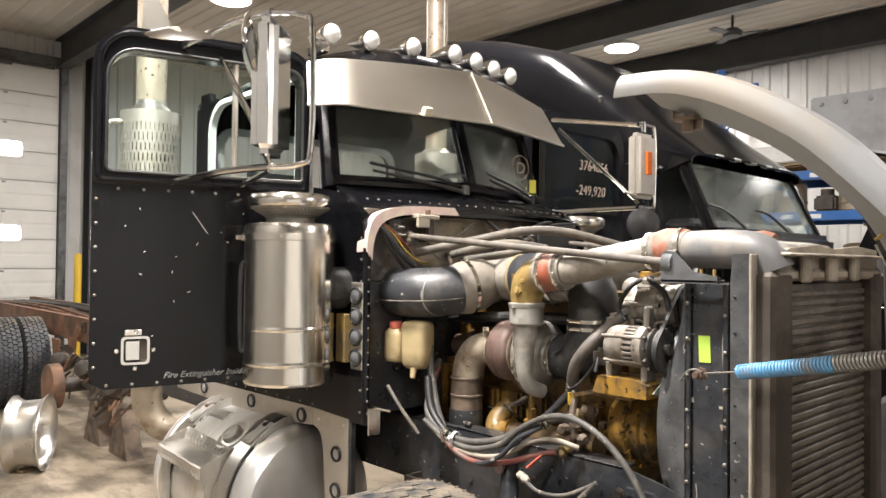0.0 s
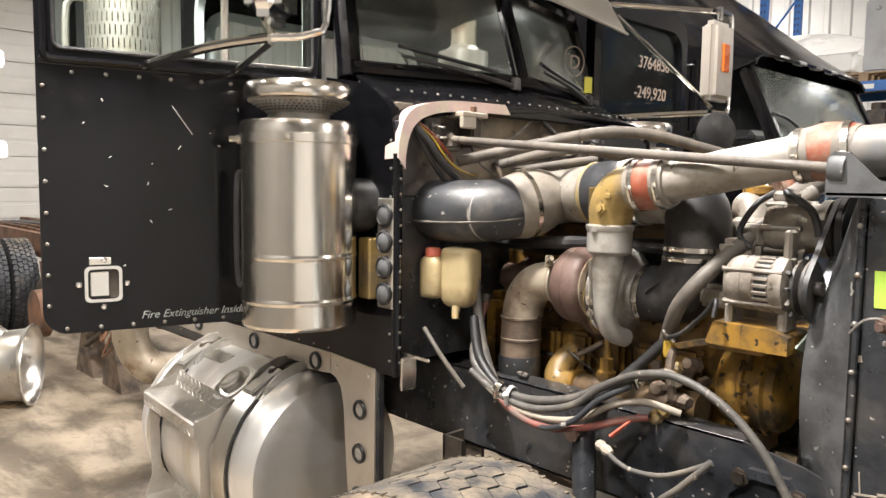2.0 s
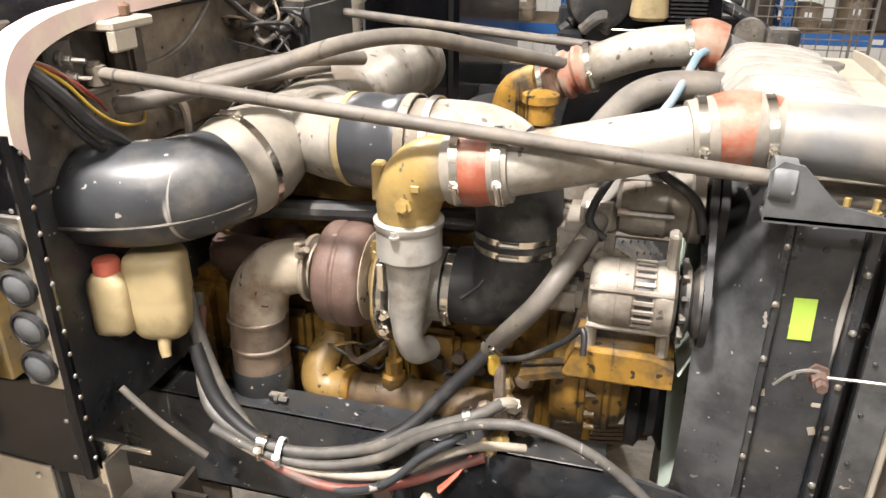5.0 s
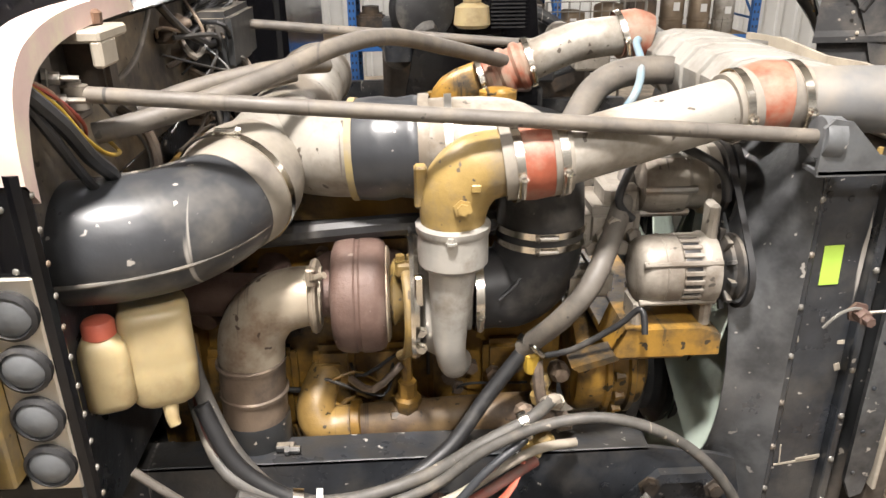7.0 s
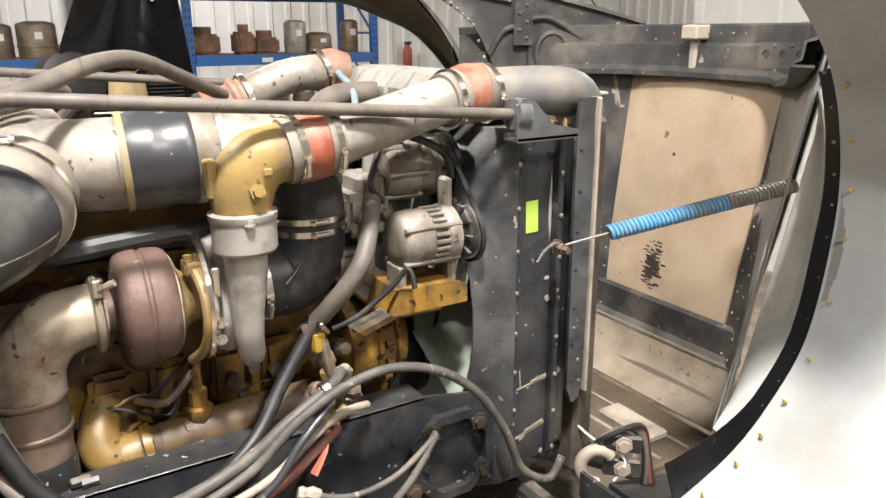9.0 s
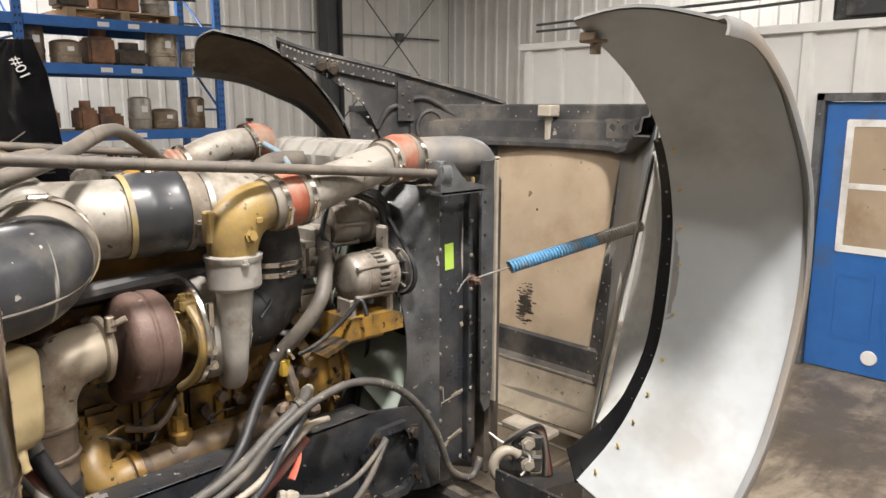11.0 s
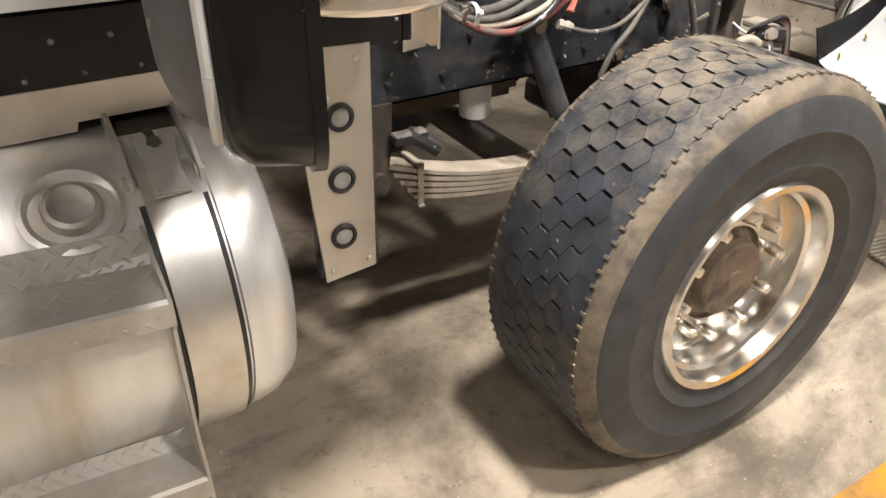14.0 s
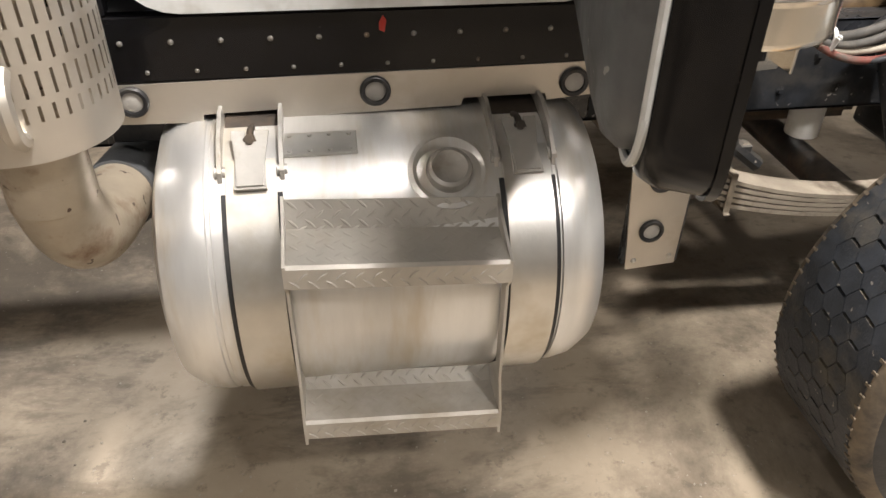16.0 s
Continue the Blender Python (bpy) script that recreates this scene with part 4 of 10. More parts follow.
for k in range(6):
    box(b, -1.18 + 0.07 * k, -1.165 + 0.07 * k, CY - 0.205, CY + 0.205, 0.72, 1.0, 0.004)
part("transmission", b, "grime", truck, "greasy brown ribbed transmission case")


# front wheel, built once at the origin with its axle along -y
def wheel_parts(parent, c, s, steer=0.0, R=0.534, W=0.43, drive=False):
    """Tyre, tread, rim, hub and nuts of a wheel; its outer face looks to -y for s = 1."""
    m = pose(*c, 0, 0, steer + (0 if s > 0 else 180))
    ax = m.to_3x3() @ V(0, -1, 0)
    o = m.translation
    h = W / 2
    b = N()
    prof = [(0.272, -h + 0.075), (0.285, -h + 0.035), (0.345, -h + 0.012), (0.42, -h + 0.002), (0.478, -h + 0.012), (R - 0.034, -h + 0.022), (R - 0.012, -h + 0.040), (R - 0.005, -h + 0.062),
            (R - 0.012, -h + 0.072), (R - 0.012, h - 0.072), (R - 0.005, h - 0.062), (R - 0.012, h - 0.040), (R - 0.034, h - 0.022), (0.478, h - 0.012), (0.425, h - 0.002), (0.418, h + 0.0005), (0.412, h - 0.002), (0.345, h - 0.012), (0.335, h - 0.009), (0.328, h - 0.013), (0.30, h - 0.024), (0.288, h - 0.030), (0.280, h - 0.045), (0.272, h - 0.075)]
    lathe(b, prof, o, ax, 72, caps=False)
    whl = part("front_wheel" if not drive else "wheel", b, "tyre", parent, "worn wide dusty tyre on a ten-stud wheel")
    whl.name = "front_wheel" if not drive else "wheel"
    # tread blocks
    b = N()
    rows_n, cols = 6, 50
    bw = (W - 0.115) / rows_n
    step = 2 * math.pi / cols
    u = ax.orthogonal().normalized()
    w = ax.cross(u)
    for r in range(rows_n):
        yc = -(W - 0.115) / 2 + (r + 0.5) * bw
        for k in range(cols):
            a0 = (k + 0.5 * (r % 2)) * step
            e = 0.485
            hexa = [(-0.645, 0), (-0.33, e), (-0.26, 0.405), (0.26, 0.470), (0.33, e), (0.645, 0), (0.33, -e), (0.26, -0.405), (-0.26, -0.470), (-0.33, -e)]
            if r == 0:
                hexa = [(-0.52, -0.5), (-0.52, 0.5), (0.33, 0.5), (0.645, 0), (0.33, -0.5)]
            if r == rows_n - 1:
                hexa = [(-0.645, 0), (-0.33, 0.5), (0.52, 0.5), (0.52, -0.5), (-0.33, -0.5)]
            lo, hi = [], []
            for hx, ht in hexa:
                a = a0 + ht * step
                yy = yc + hx * bw
                drop = 0.10 * max(0.0, abs(yy) - h + 0.075)
                d = math.cos(a) * u + math.sin(a) * w
                lo.append(b.verts.new(o + ax * yy + d * (R - 0.018 - drop)))
                hi.append(b.verts.new(o + ax * yy + d * (R - drop)))
            b.faces.new(hi)
            for i in range(len(lo)):
                j = (i + 1) % len(lo)
                b.faces.new((lo[i], lo[j], hi[j], hi[i]))
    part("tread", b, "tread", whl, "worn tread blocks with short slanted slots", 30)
    for sg in (1, -1):
        b = N()
        lathe(b, [(R - 0.0065, sg * (h - 0.064)), (R - 0.0030, sg * (h - 0.060)), (R - 0.0105, sg * (h - 0.039)), (R - 0.0325, sg * (h - 0.0205)), (R - 0.040, sg * (h - 0.0195))], o, ax, 72, caps=False)
        part("shoulder", b, "tyre_dust", whl, "brown dusty tyre shoulder")
        b = N()
        for k in range(2 * cols):
            a0 = (k + 0.25) * step / 2
            d = math.cos(a0) * u + math.sin(a0) * w
            t_ = ax.cross(d)
            c0 = o + ax * sg * (h - 0.058) + d * (R - 0.005)
            lo = [b.verts.new(c0 + t_ * tt + ax * sg * aa) for tt, aa in ((-0.004, -0.006), (0.004, -0.006), (0.003, 0.008), (-0.003, 0.008))]
            hi = [b.verts.new(v.co + d * 0.005) for v in lo]
            b.faces.new(hi)
            for i in range(4):
                b.faces.new((lo[i], lo[(i + 1) % 4], hi[(i + 1) % 4], hi[i]))
        tagged(part("shoulder_nub", b, "tyre_dust", whl), kind="stuff")
    # rim
    b = N()
    prof = [(0.276, h - 0.045), (0.284, h - 0.036), (0.286, h - 0.028), (0.282, h - 0.022), (0.272, h - 0.024), (0.266, h - 0.045), (0.262, h - 0.062), (0.250, h - 0.070), (0.246, h - 0.100), (0.243, h - 0.128), (0.236, h - 0.136),
            (0.212, h - 0.126), (0.200, h - 0.122), (0.140, h - 0.120), (0.136, h - 0.15)]
    lathe(b, prof, o, ax, 64, caps=False)
    thicken(b, -0.006)
    rim = part("rim", b, "wheel", whl, "polished aluminium rim with yellow overspray")
    # Dark plugs carry the shade of the hand holes in their colour.
    for k in range(10):
        b = N()
        a = 2 * math.pi * (k + 0.5) / 10
        d = math.cos(a) * u + math.sin(a) * w
        lathe(b, [(0.024, -0.004), (0.024, 0.0035), (0.016, 0.004)], o + ax * (h - 0.1335) + d * 0.221, ax, 16)
        part("hand_hole_plug", b, "rubber", rim, "dark plug with a hand hole's shade in its colour")
    for k in range(10):
        a = 2 * math.pi * k / 10
        d = math.cos(a) * u + math.sin(a) * w
        b = N()
        lathe(b, [(0.024, 0), (0.024, 0.006), (0.0185, 0.008), (0.0185, 0.028), (0.0165, 0.032), (0.0165, 0.044), (0.012, 0.053), (0.004, 0.056)], o + ax * (h - 0.120) + d * 0.1675, ax, 12)
        part("wheel_nut", b, "chrome", rim)
    b = N()
    lathe(b, [(0.134, -0.08), (0.134, -0.045), (0.118, -0.035), (0.108, -0.030), (0.102, 0.0), (0.096, 0.005), (0.03, 0.008), (0.026, 0.014), (0.005, 0.016)], o + ax * (h - 0.085), ax, 32)
    part("hub", b, "exhaust_dark", rim, "rusty brown greasy hub cap")
    return whl


HUB = (-0.002, -1.0, 0.502)
wheel_parts(truck, HUB, 1, 0.0)
wheel_parts(truck, (-0.002, mir(-1.0), 0.502), -1, 0.0)

# fuel tank
TY, TZ, TR, TX0, TX1 = -0.63, 0.665, 0.335, -1.99, -1.04
b = N()
lathe(b, [(0.02, 0.0), (TR - 0.085, 0.004), (TR - 0.035, 0.022), (TR - 0.008, 0.062), (TR, 0.10), (TR, 0.12), (TR - 0.003, 0.123), (TR - 0.003, 0.13), (TR, 0.133),
          (TR, TX1 - TX0 - 0.133), (TR - 0.003, TX1 - TX0 - 0.13), (TR - 0.003, TX1 - TX0 - 0.123), (TR, TX1 - TX0 - 0.12), (TR, TX1 - TX0 - 0.10), (TR - 0.008, TX1 - TX0 - 0.062), (TR - 0.035, TX1 - TX0 - 0.022), (TR - 0.085, TX1 - TX0 - 0.004), (0.02, TX1 - TX0)],
      (TX0, TY, TZ), "x", 72)
tank = part("fuel_tank", b, "alu_tank", truck, "dull round aluminium fuel tank with step")


def band(x0, x1, r, a0, a1, n=40, t=0.004):
    """A strap round the tank from angle a0 to a1 (degrees, from -y, up)."""
    bm = N()
    rows_ = []
    for k in range(n + 1):
        a = radians(a0 + (a1 - a0) * k / n)
        d = (-math.cos(a), math.sin(a))
        rows_.append([(x0, TY + d[0] * r, TZ + d[1] * r), (x1, TY + d[0] * r, TZ + d[1] * r), (x1, TY + d[0] * (r + t), TZ + d[1] * (r + t)), (x0, TY + d[0] * (r + t), TZ + d[1] * (r + t))])
    g = loft(bm, rows_, True)
    bm.faces.new(g[0]), bm.faces.new(g[-1][::-1])
    return bm


for x0, x1 in ((-1.825, -1.727), (-1.275, -1.178)):
    strap = part("tank_strap", band(x0, x1, TR + 0.004, -110, 62, t=0.006), "alu", tank, "bright aluminium tank strap")
    part("strap_pad", band(x0 - 0.010, x1 + 0.010, TR + 0.0005, -110, 50, t=0.004), "rubber", strap, "black rubber strap edge")
    xm = (x0 + x1) / 2
    b = N()
    a = radians(60)
    mm = Matrix.Translation((xm, TY - (TR + 0.012) * math.cos(a), TZ + (TR + 0.012) * math.sin(a))) @ Euler((math.pi / 2 - a, 0, 0)).to_matrix().to_4x4()
    prism(b, [(-0.037, 0.075), (-0.010, 0.075), (-0.010, 0.050), (0.0, 0.041), (0.010, 0.050), (0.010, 0.075), (0.037, 0.075), (0.028, 0.0), (0.031, -0.06), (-0.031, -0.06), (-0.028, 0.0)], "z", 0.0, 0.006)
    prism(b, [(-0.025, -0.055), (0.025, -0.055), (0.027, -0.008), (-0.027, -0.008)], "z", 0.005, 0.011)
    bmesh.ops.transform(b, matrix=mm, verts=b.verts)
    part("strap_plate", b, "strap_end", strap, "pale stamped strap end plate")
    b = N()
    tube(b, [mm @ V(0, 0.055, 0.004), mm @ V(0, 0.085, -0.006), mm @ V(0, 0.14, -0.075)], 0.007, 10, 3)
    bolt(b, mm @ V(0, 0.052, 0.005), mm.to_3x3() @ V(0, -0.6, 1), 0.009, 0.010)
    part("strap_bolt", b, "grime", strap)
    for sx in (-1, 1):
        b = N()
        prism(b, [(-0.825, 0.935), (-0.80, 0.918), (-0.74, 0.972), (-0.66, 1.002), (-0.50, 1.004), (-0.50, 1.030), (-0.70, 1.030), (-0.775, 1.000), (-0.822, 0.958)], "x", xm + sx * 0.060 - 0.004, xm + sx * 0.060 + 0.004)
        lathe(b, [(0.016, -0.010), (0.012, 0.010)], (xm + sx * 0.060, -0.802, 0.948), "x", 12)
        part("tank_bracket", b, "strap_end", tank, "aluminium strap bracket")
    # Bracket floor, with the shade inside the bracket put into its dark colour.
    b = N()
    loft(b, [[(xm + sx_, y_, z_) for sx_ in (-0.055, 0.055)] for y_, z_ in ((-0.50, 1.008), (-0.66, 1.005), (-0.735, 0.980), (-0.775, 0.950))])
    thicken(b, 0.004)
    part("bracket_shade", b, "grime", tank)
# diamond plate steps
SX0, SX1, SYF = -1.715, -1.295, -1.025


def sag(bm):
    """The step hangs a little lower at its front end."""
    for v in bm.verts:
        v.co.z -= 0.005 + 0.025 * (v.co.x - SX0) / (SX1 - SX0)
    return bm


def tread_marks(bm, m, w, d, step=0.034, high=0.0022):
    k = 0
    y_ = 0.010
    while y_ < d:
        x_ = 0.014 + 0.017 * (k % 2)
        while x_ < w - 0.012:
            mm = m @ Matrix.Translation((x_, y_, 0)) @ Euler((0, 0, radians(42 if k % 2 else -42))).to_matrix().to_4x4()
            lathe_pts = [(-0.014, 0), (-0.006, -0.003), (0.006, -0.003), (0.014, 0), (0.006, 0.003), (-0.006, 0.003)]
            lo = [bm.verts.new(mm @ V(px, py, 0)) for px, py in lathe_pts]
            hi = [bm.verts.new(mm @ V(px * 0.75, py * 0.5, high)) for px, py in lathe_pts]
            bm.faces.new(hi)
            for i in range(6):
                j = (i + 1) % 6
                bm.faces.new((lo[i], lo[j], hi[j], hi[i]))
            x_ += step
        y_ += step * 0.56
        k += 1


steps = None
for x in (SX0 - 0.006, SX1):
    b = N()
    outline = [(-0.875, 0.935), (-0.93, 0.91), (SYF, 0.873), (SYF, 0.825), (-1.005, 0.80), (-1.0, 0.54), (SYF, 0.465), (SYF, 0.395), (-0.90, 0.40), (-0.88, 0.47), (-0.965, 0.56), (-0.97, 0.78), (-0.93, 0.83), (-0.89, 0.87), (-0.86, 0.92)]
    prism(b, outline, "x", x, x + 0.006)
    o = part("tank_step" if steps is None else "step_side", sag(b), "alu_step", steps or tank, "aluminium diamond plate two-tread step" if steps is None else "")
    steps = steps or o
for za, yb, zb in ((0.868, -0.905, 0.878), (0.458, -0.925, 0.462)):
    b = N()
    loft(b, [[(x, SYF, za - 0.045), (x, SYF - 0.001, za), (x, SYF + 0.006, za + 0.006), (x, yb, zb), (x, yb + 0.02, zb + (0.055 if za > 0.6 else 0.03))] for x in (SX0, SX1)])
    thicken(b, 0.004)
    tr = part("step_tread", sag(b), "alu_step", steps)
    b = N()
    run = yb - SYF - 0.01
    tread_marks(b, Matrix.Translation((SX0, SYF + 0.008, za + 0.0065)) @ Euler((math.atan2(zb - za, run), 0, 0)).to_matrix().to_4x4(), SX1 - SX0, run - 0.004, high=0.0007)
    tread_marks(b, Matrix.Translation((SX0, SYF - 0.0005, za - 0.045)) @ Euler((radians(90), 0, 0)).to_matrix().to_4x4(), SX1 - SX0, 0.04)
    hgt = 0.055 if za > 0.6 else 0.03
    tread_marks(b, Matrix.Translation((SX0, yb, zb + 0.0005)) @ Euler((math.atan2(hgt, 0.02), 0, 0)).to_matrix().to_4x4(), SX1 - SX0, hgt)
    tagged(part("diamond_pattern", sag(b), "alu_step", tr), kind="stuff")
b = N()
a = radians(54)
cn = V(0, -math.cos(a), math.sin(a))
co = V(-1.385, TY, TZ) + cn * TR
lathe(b, [(0.082, -0.012), (0.084, 0.004), (0.074, 0.007), (0.064, -0.002), (0.056, -0.006), (0.050, -0.004)], co, cn, 40)
neck = part("filler_neck", b, "alu_tank", tank)
b = N()
lathe(b, [(0.047, -0.010), (0.047, 0.014), (0.044, 0.020), (0.036, 0.023), (0.033, 0.021), (0.005, 0.021)], co, cn, 32)
part("filler_cap", b, "strap_end", neck, "round aluminium filler cap")
b = N()
a = radians(68)
mm = Matrix.Translation((-1.64, TY - (TR + 0.001) * math.cos(a), TZ + (TR + 0.001) * math.sin(a))) @ Euler((math.pi / 2 - a + math.pi, 0, 0)).to_matrix().to_4x4()
box(b, -0.075, 0.075, -0.03, 0.03, -0.006, 0.002, 0.002, m=mm)
for k in range(4):
    for yy in (-0.02, 0.02):
        lathe(b, [(0.005, 0), (0.004, 0.003)], mm @ V(-0.06 + 0.04 * k, yy, -0.006), mm.to_3x3() @ V(0, 0, -1), 8)
part("tank_nameplate", b, "alu", tank, "small riveted bright plate")
b = N()
for k, xx in enumerate((-1.62, -1.52, -1.45, -1.40)):
    tube(b, [(xx, -0.62, TZ + TR - 0.02), (xx, -0.60, TZ + TR + 0.03), (xx + 0.05, -0.52, TZ + TR + 0.05)], 0.011, 8, 3)
    lathe(b, [(0.018, 0), (0.018, 0.03)], (xx, -0.62, TZ + TR - 0.015), "z", 6)
part("tank_fitting", b, "gold", tank, "dirty brass tank fittings")
b = N()
tube(b, [(-1.95, -0.50, 0.98), (-1.6, -0.55, 1.02), (-1.2, -0.52, 1.0)], 0.012, 8, 4)
part("fuel_line", b, "rubber_blue", tank)

# Black panel added to darken the gap above the tank, where shade falls.
b = N()
box(b, -2.10, -1.0, -0.545, -0.53, 0.90, 1.085, 0.004)
part("shade_panel", b, "black2", truck, "black panel added for the shade above the tank")
# trim plates under the cab
PY = -0.662
b = N()
strip = [(-2.34, 1.005), (-1.875, 0.995), (-1.872, 1.012), (-1.72, 1.016), (-1.715, 0.996), (-1.335, 1.005), (-1.33, 1.022), (-1.15, 1.024), (-1.145, 1.008), (-1.0, 1.02), (-1.0, 1.092), (-2.34, 1.078)]
prism(b, strip, "y", PY - 0.003, PY + 0.003)
kick = part("kick_strip", b, "alu_plate", truck, "brushed aluminium sill strip with round lamps")
b = N()
legp = [(-0.997, 1.02), (-0.965, 1.012), (-0.940, 0.985), (-0.926, 0.94), (-0.888, 0.52), (-0.757, 0.532), (-0.752, 1.082), (-0.997, 1.092)]
prism(b, legp, "y", PY - 0.004, PY + 0.002)
leg = part("kick_panel", b, "alu_plate", truck, "aluminium trim panel with three round lamps")
b = N()
box(b, -0.90, -0.745, PY + 0.003, PY + 0.03, 0.53, 1.08, 0.004)
part("panel_backing", b, "black2", leg)


def puck(parent, x, z, r=0.0325, yy=PY - 0.004):
    b_ = N()
    lathe(b_, [(r, -0.002), (r, 0.006), (r * 0.90, 0.010), (r * 0.70, 0.009), (r * 0.66, 0.004)], (x, yy, z), (0, -1, 0), 28, caps=False)
    g = part("lamp_grommet", b_, "rubber", parent, "black rubber grommet")
    b_ = N()
    lathe(b_, [(r * 0.66, 0.0), (r * 0.65, 0.004), (r * 0.35, 0.0065), (0.001, 0.007)], (x, yy, z), (0, -1, 0), 24)
    part("marker_lamp", b_, "lamp_clear", g, "small clear round marker lamp")


for x in (-2.005, -1.518, -1.088):
    puck(kick, x, 1.048)
for x, z in ((-0.830, 0.932), (-0.834, 0.784), (-0.838, 0.638)):
    puck(leg, x, z)
for x, z in ((-0.96, 1.05), (-0.785, 1.055), (-0.87, 0.548), (-0.775, 0.555)):
    b = N()
    rivet(b, (x, PY - 0.004, z), (0, -1, 0), 0.008)
    part("panel_screw", b, "alu", leg)

# ---- cab ----
CL, CR = -0.66, mir(-0.66)
XB, XF = -2.16, -0.668
b = N()
# sill and side below the door, cowl side
box(b, XB, -1.03, CL - 0.001, CL + 0.04, 1.085, 1.215, 0.003)
cab = part("cab", b, "black", truck, "riveted gloss black truck cab")
for yy0, yy1 in ((CL - 0.002, CL + 0.03), (CR - 0.03, CR)):
    b = N()
    prism(b, [(-1.03, 1.07), (XF, 1.075), (XF, 1.80), (-0.69, 1.90), (-0.80, 1.98), (-1.03, 2.02)], "y", yy0, yy1)
    part("cowl_side", b, "black", cab)
b = N()
box(b, XB + 0.041, -2.02, CL, CL + 0.04, 1.216, 2.58, 0.004)
part("rear_pillar", b, "black", cab)
b = N()
box(b, XB + 0.041, -1.04, CR - 0.035, CR - 0.001, 1.085, 2.02, 0.004)
part("far_side_panel", b, "black", cab)
b = N()
box(b, XB + 0.041, -0.74, CL + 0.042, CR - 0.042, 1.09, 1.13, 0)
part("cab_floor", b, "rubber", cab)
# back wall with window
b = N()
ring_plate(b, rounded(CL, CR, 1.08, 2.58, 0.08), rounded(CL + 0.12, CR - 0.12, 1.98, 2.40, 0.09), "x", XB, XB + 0.04)
part("back_wall", b, "black", cab)
b = N()
ring_plate(b, rounded(CL + 0.09, CR - 0.09, 1.95, 2.43, 0.10), rounded(CL + 0.13, CR - 0.13, 1.99, 2.39, 0.08), "x", XB + 0.04, XB + 0.055)
part("back_window_trim", b, "trim", cab)
# roof: arched across, curved down at the front
b = N()
rowsr = []
for x, z in ((XB, 2.60), (-1.8, 2.66), (-1.4, 2.695), (-1.12, 2.70), (-0.98, 2.685), (-0.90, 2.645), (-0.86, 2.59), (-0.85, 2.52)):
    rowsr.append([(x + 0.10 * (abs(f) ** 2.4) * (-1 if x > -1.3 else 0), CY + f * (CR - CY), z - 0.115 * abs(f) ** 3.2) for f in np.linspace(-1, 1, 17)])
loft(b, rowsr)
thicken(b, 0.02)
roof = part("roof", b, "black", cab, "gloss black cab roof with a row of clear lamps")
# window band: pillars
WB, WT = 2.045, 2.42


def ws(f, top):
    """A point of the vee windscreen: f from -1 (near side) to 1."""
    x = (-0.775 - 0.165 * abs(f)) - (0.125 if top else 0.0)
    return V(x, CY + f * (0.66 if not top else 0.625), WT if top else WB)


b = N()
for s in (-1, 1):
    a0, a1 = ws(s * 1.0, 0), ws(s * 1.0, 1)
    tube(b, [a0 + V(-0.03, 0, -0.03), a1 + V(-0.02, 0, 0.06)], 0.042, 10, 1)
for top in (0, 1):
    tube(b, [ws(-1.02, top), ws(0, top) + V(0.012, 0, 0), ws(1.02, top)], 0.030 if not top else 0.04, 10, 1)
tube(b, [ws(0, 0), ws(0, 1)], 0.022, 10, 1)
part("windscreen_frame", b, "black", cab)
b = N()
prism(b, [(CL + 0.02, 1.93), (CR - 0.02, 1.93), (CR - 0.02, 1.94), (CL + 0.02, 1.94)], "x", -0.9, -0.89)
loft(b, [[(-0.645 - 0.02 * abs(f), CY + f * 0.70, 1.905 - 0.06 * abs(f) ** 6) for f in np.linspace(-1, 1, 15)],
         [(-0.68 - 0.04 * abs(f), CY + f * 0.70, 1.955 - 0.05 * abs(f) ** 6) for f in np.linspace(-1, 1, 15)],
         [(-0.745 - 0.16 * abs(f), CY + f * 0.68, 2.022) for f in np.linspace(-1, 1, 15)]])
thicken(b, 0.012)
cowl = part("cowl", b, "black", cab)
b = N()
for f in np.linspace(-0.95, 0.95, 26):
    rivet(b, (-0.676 - 0.04 * abs(f), CY + f * 0.70, 1.957), (0.5, 0, 0.8), 0.005)
tagged(part("cowl_rivet", b, "spring", cowl), kind="stuff")
for s in (-1, 1):
    b = N()
    f0, f1 = s * 0.07, s * 0.95
    loft(b, [[ws(f0, 0).lerp(ws(f0, 1), t), ws(f1, 0).lerp(ws(f1, 1), t)] for t in (0.05, 0.97)])
    thicken(b, 0.005)
    o = part("windscreen", b, "glass_dark", cab, "tinted windscreen pane")
    o.visible_shadow = False
# wipers
for f0, f1 in ((-0.12, -0.80), (0.78, 0.12)):
    p0, p1 = ws(f0, 0) + V(0.045, 0, -0.02), ws(f1, 0) + V(0.05, 0, 0.05)
    b = N()
    tube(b, [p0, p0.lerp(p1, 0.5) + V(0.02, 0, 0.0), p1], [0.012, 0.008, 0.006], 8, 4)
    q0, q1 = ws(f0 + (f1 - f0) * 0.15, 0) + V(0.035, 0, 0.03), ws(f1, 0) + V(0.03, 0, 0.085)
    tube(b, [q0, q1], 0.008, 6, 1)
    lathe(b, [(0.02, -0.01), (0.018, 0.03), (0.008, 0.035)], p0, "z", 12)
    part("wiper", b, "rubber", cowl)
# visor
b = N()
fs = np.linspace(-1, 1, 29)


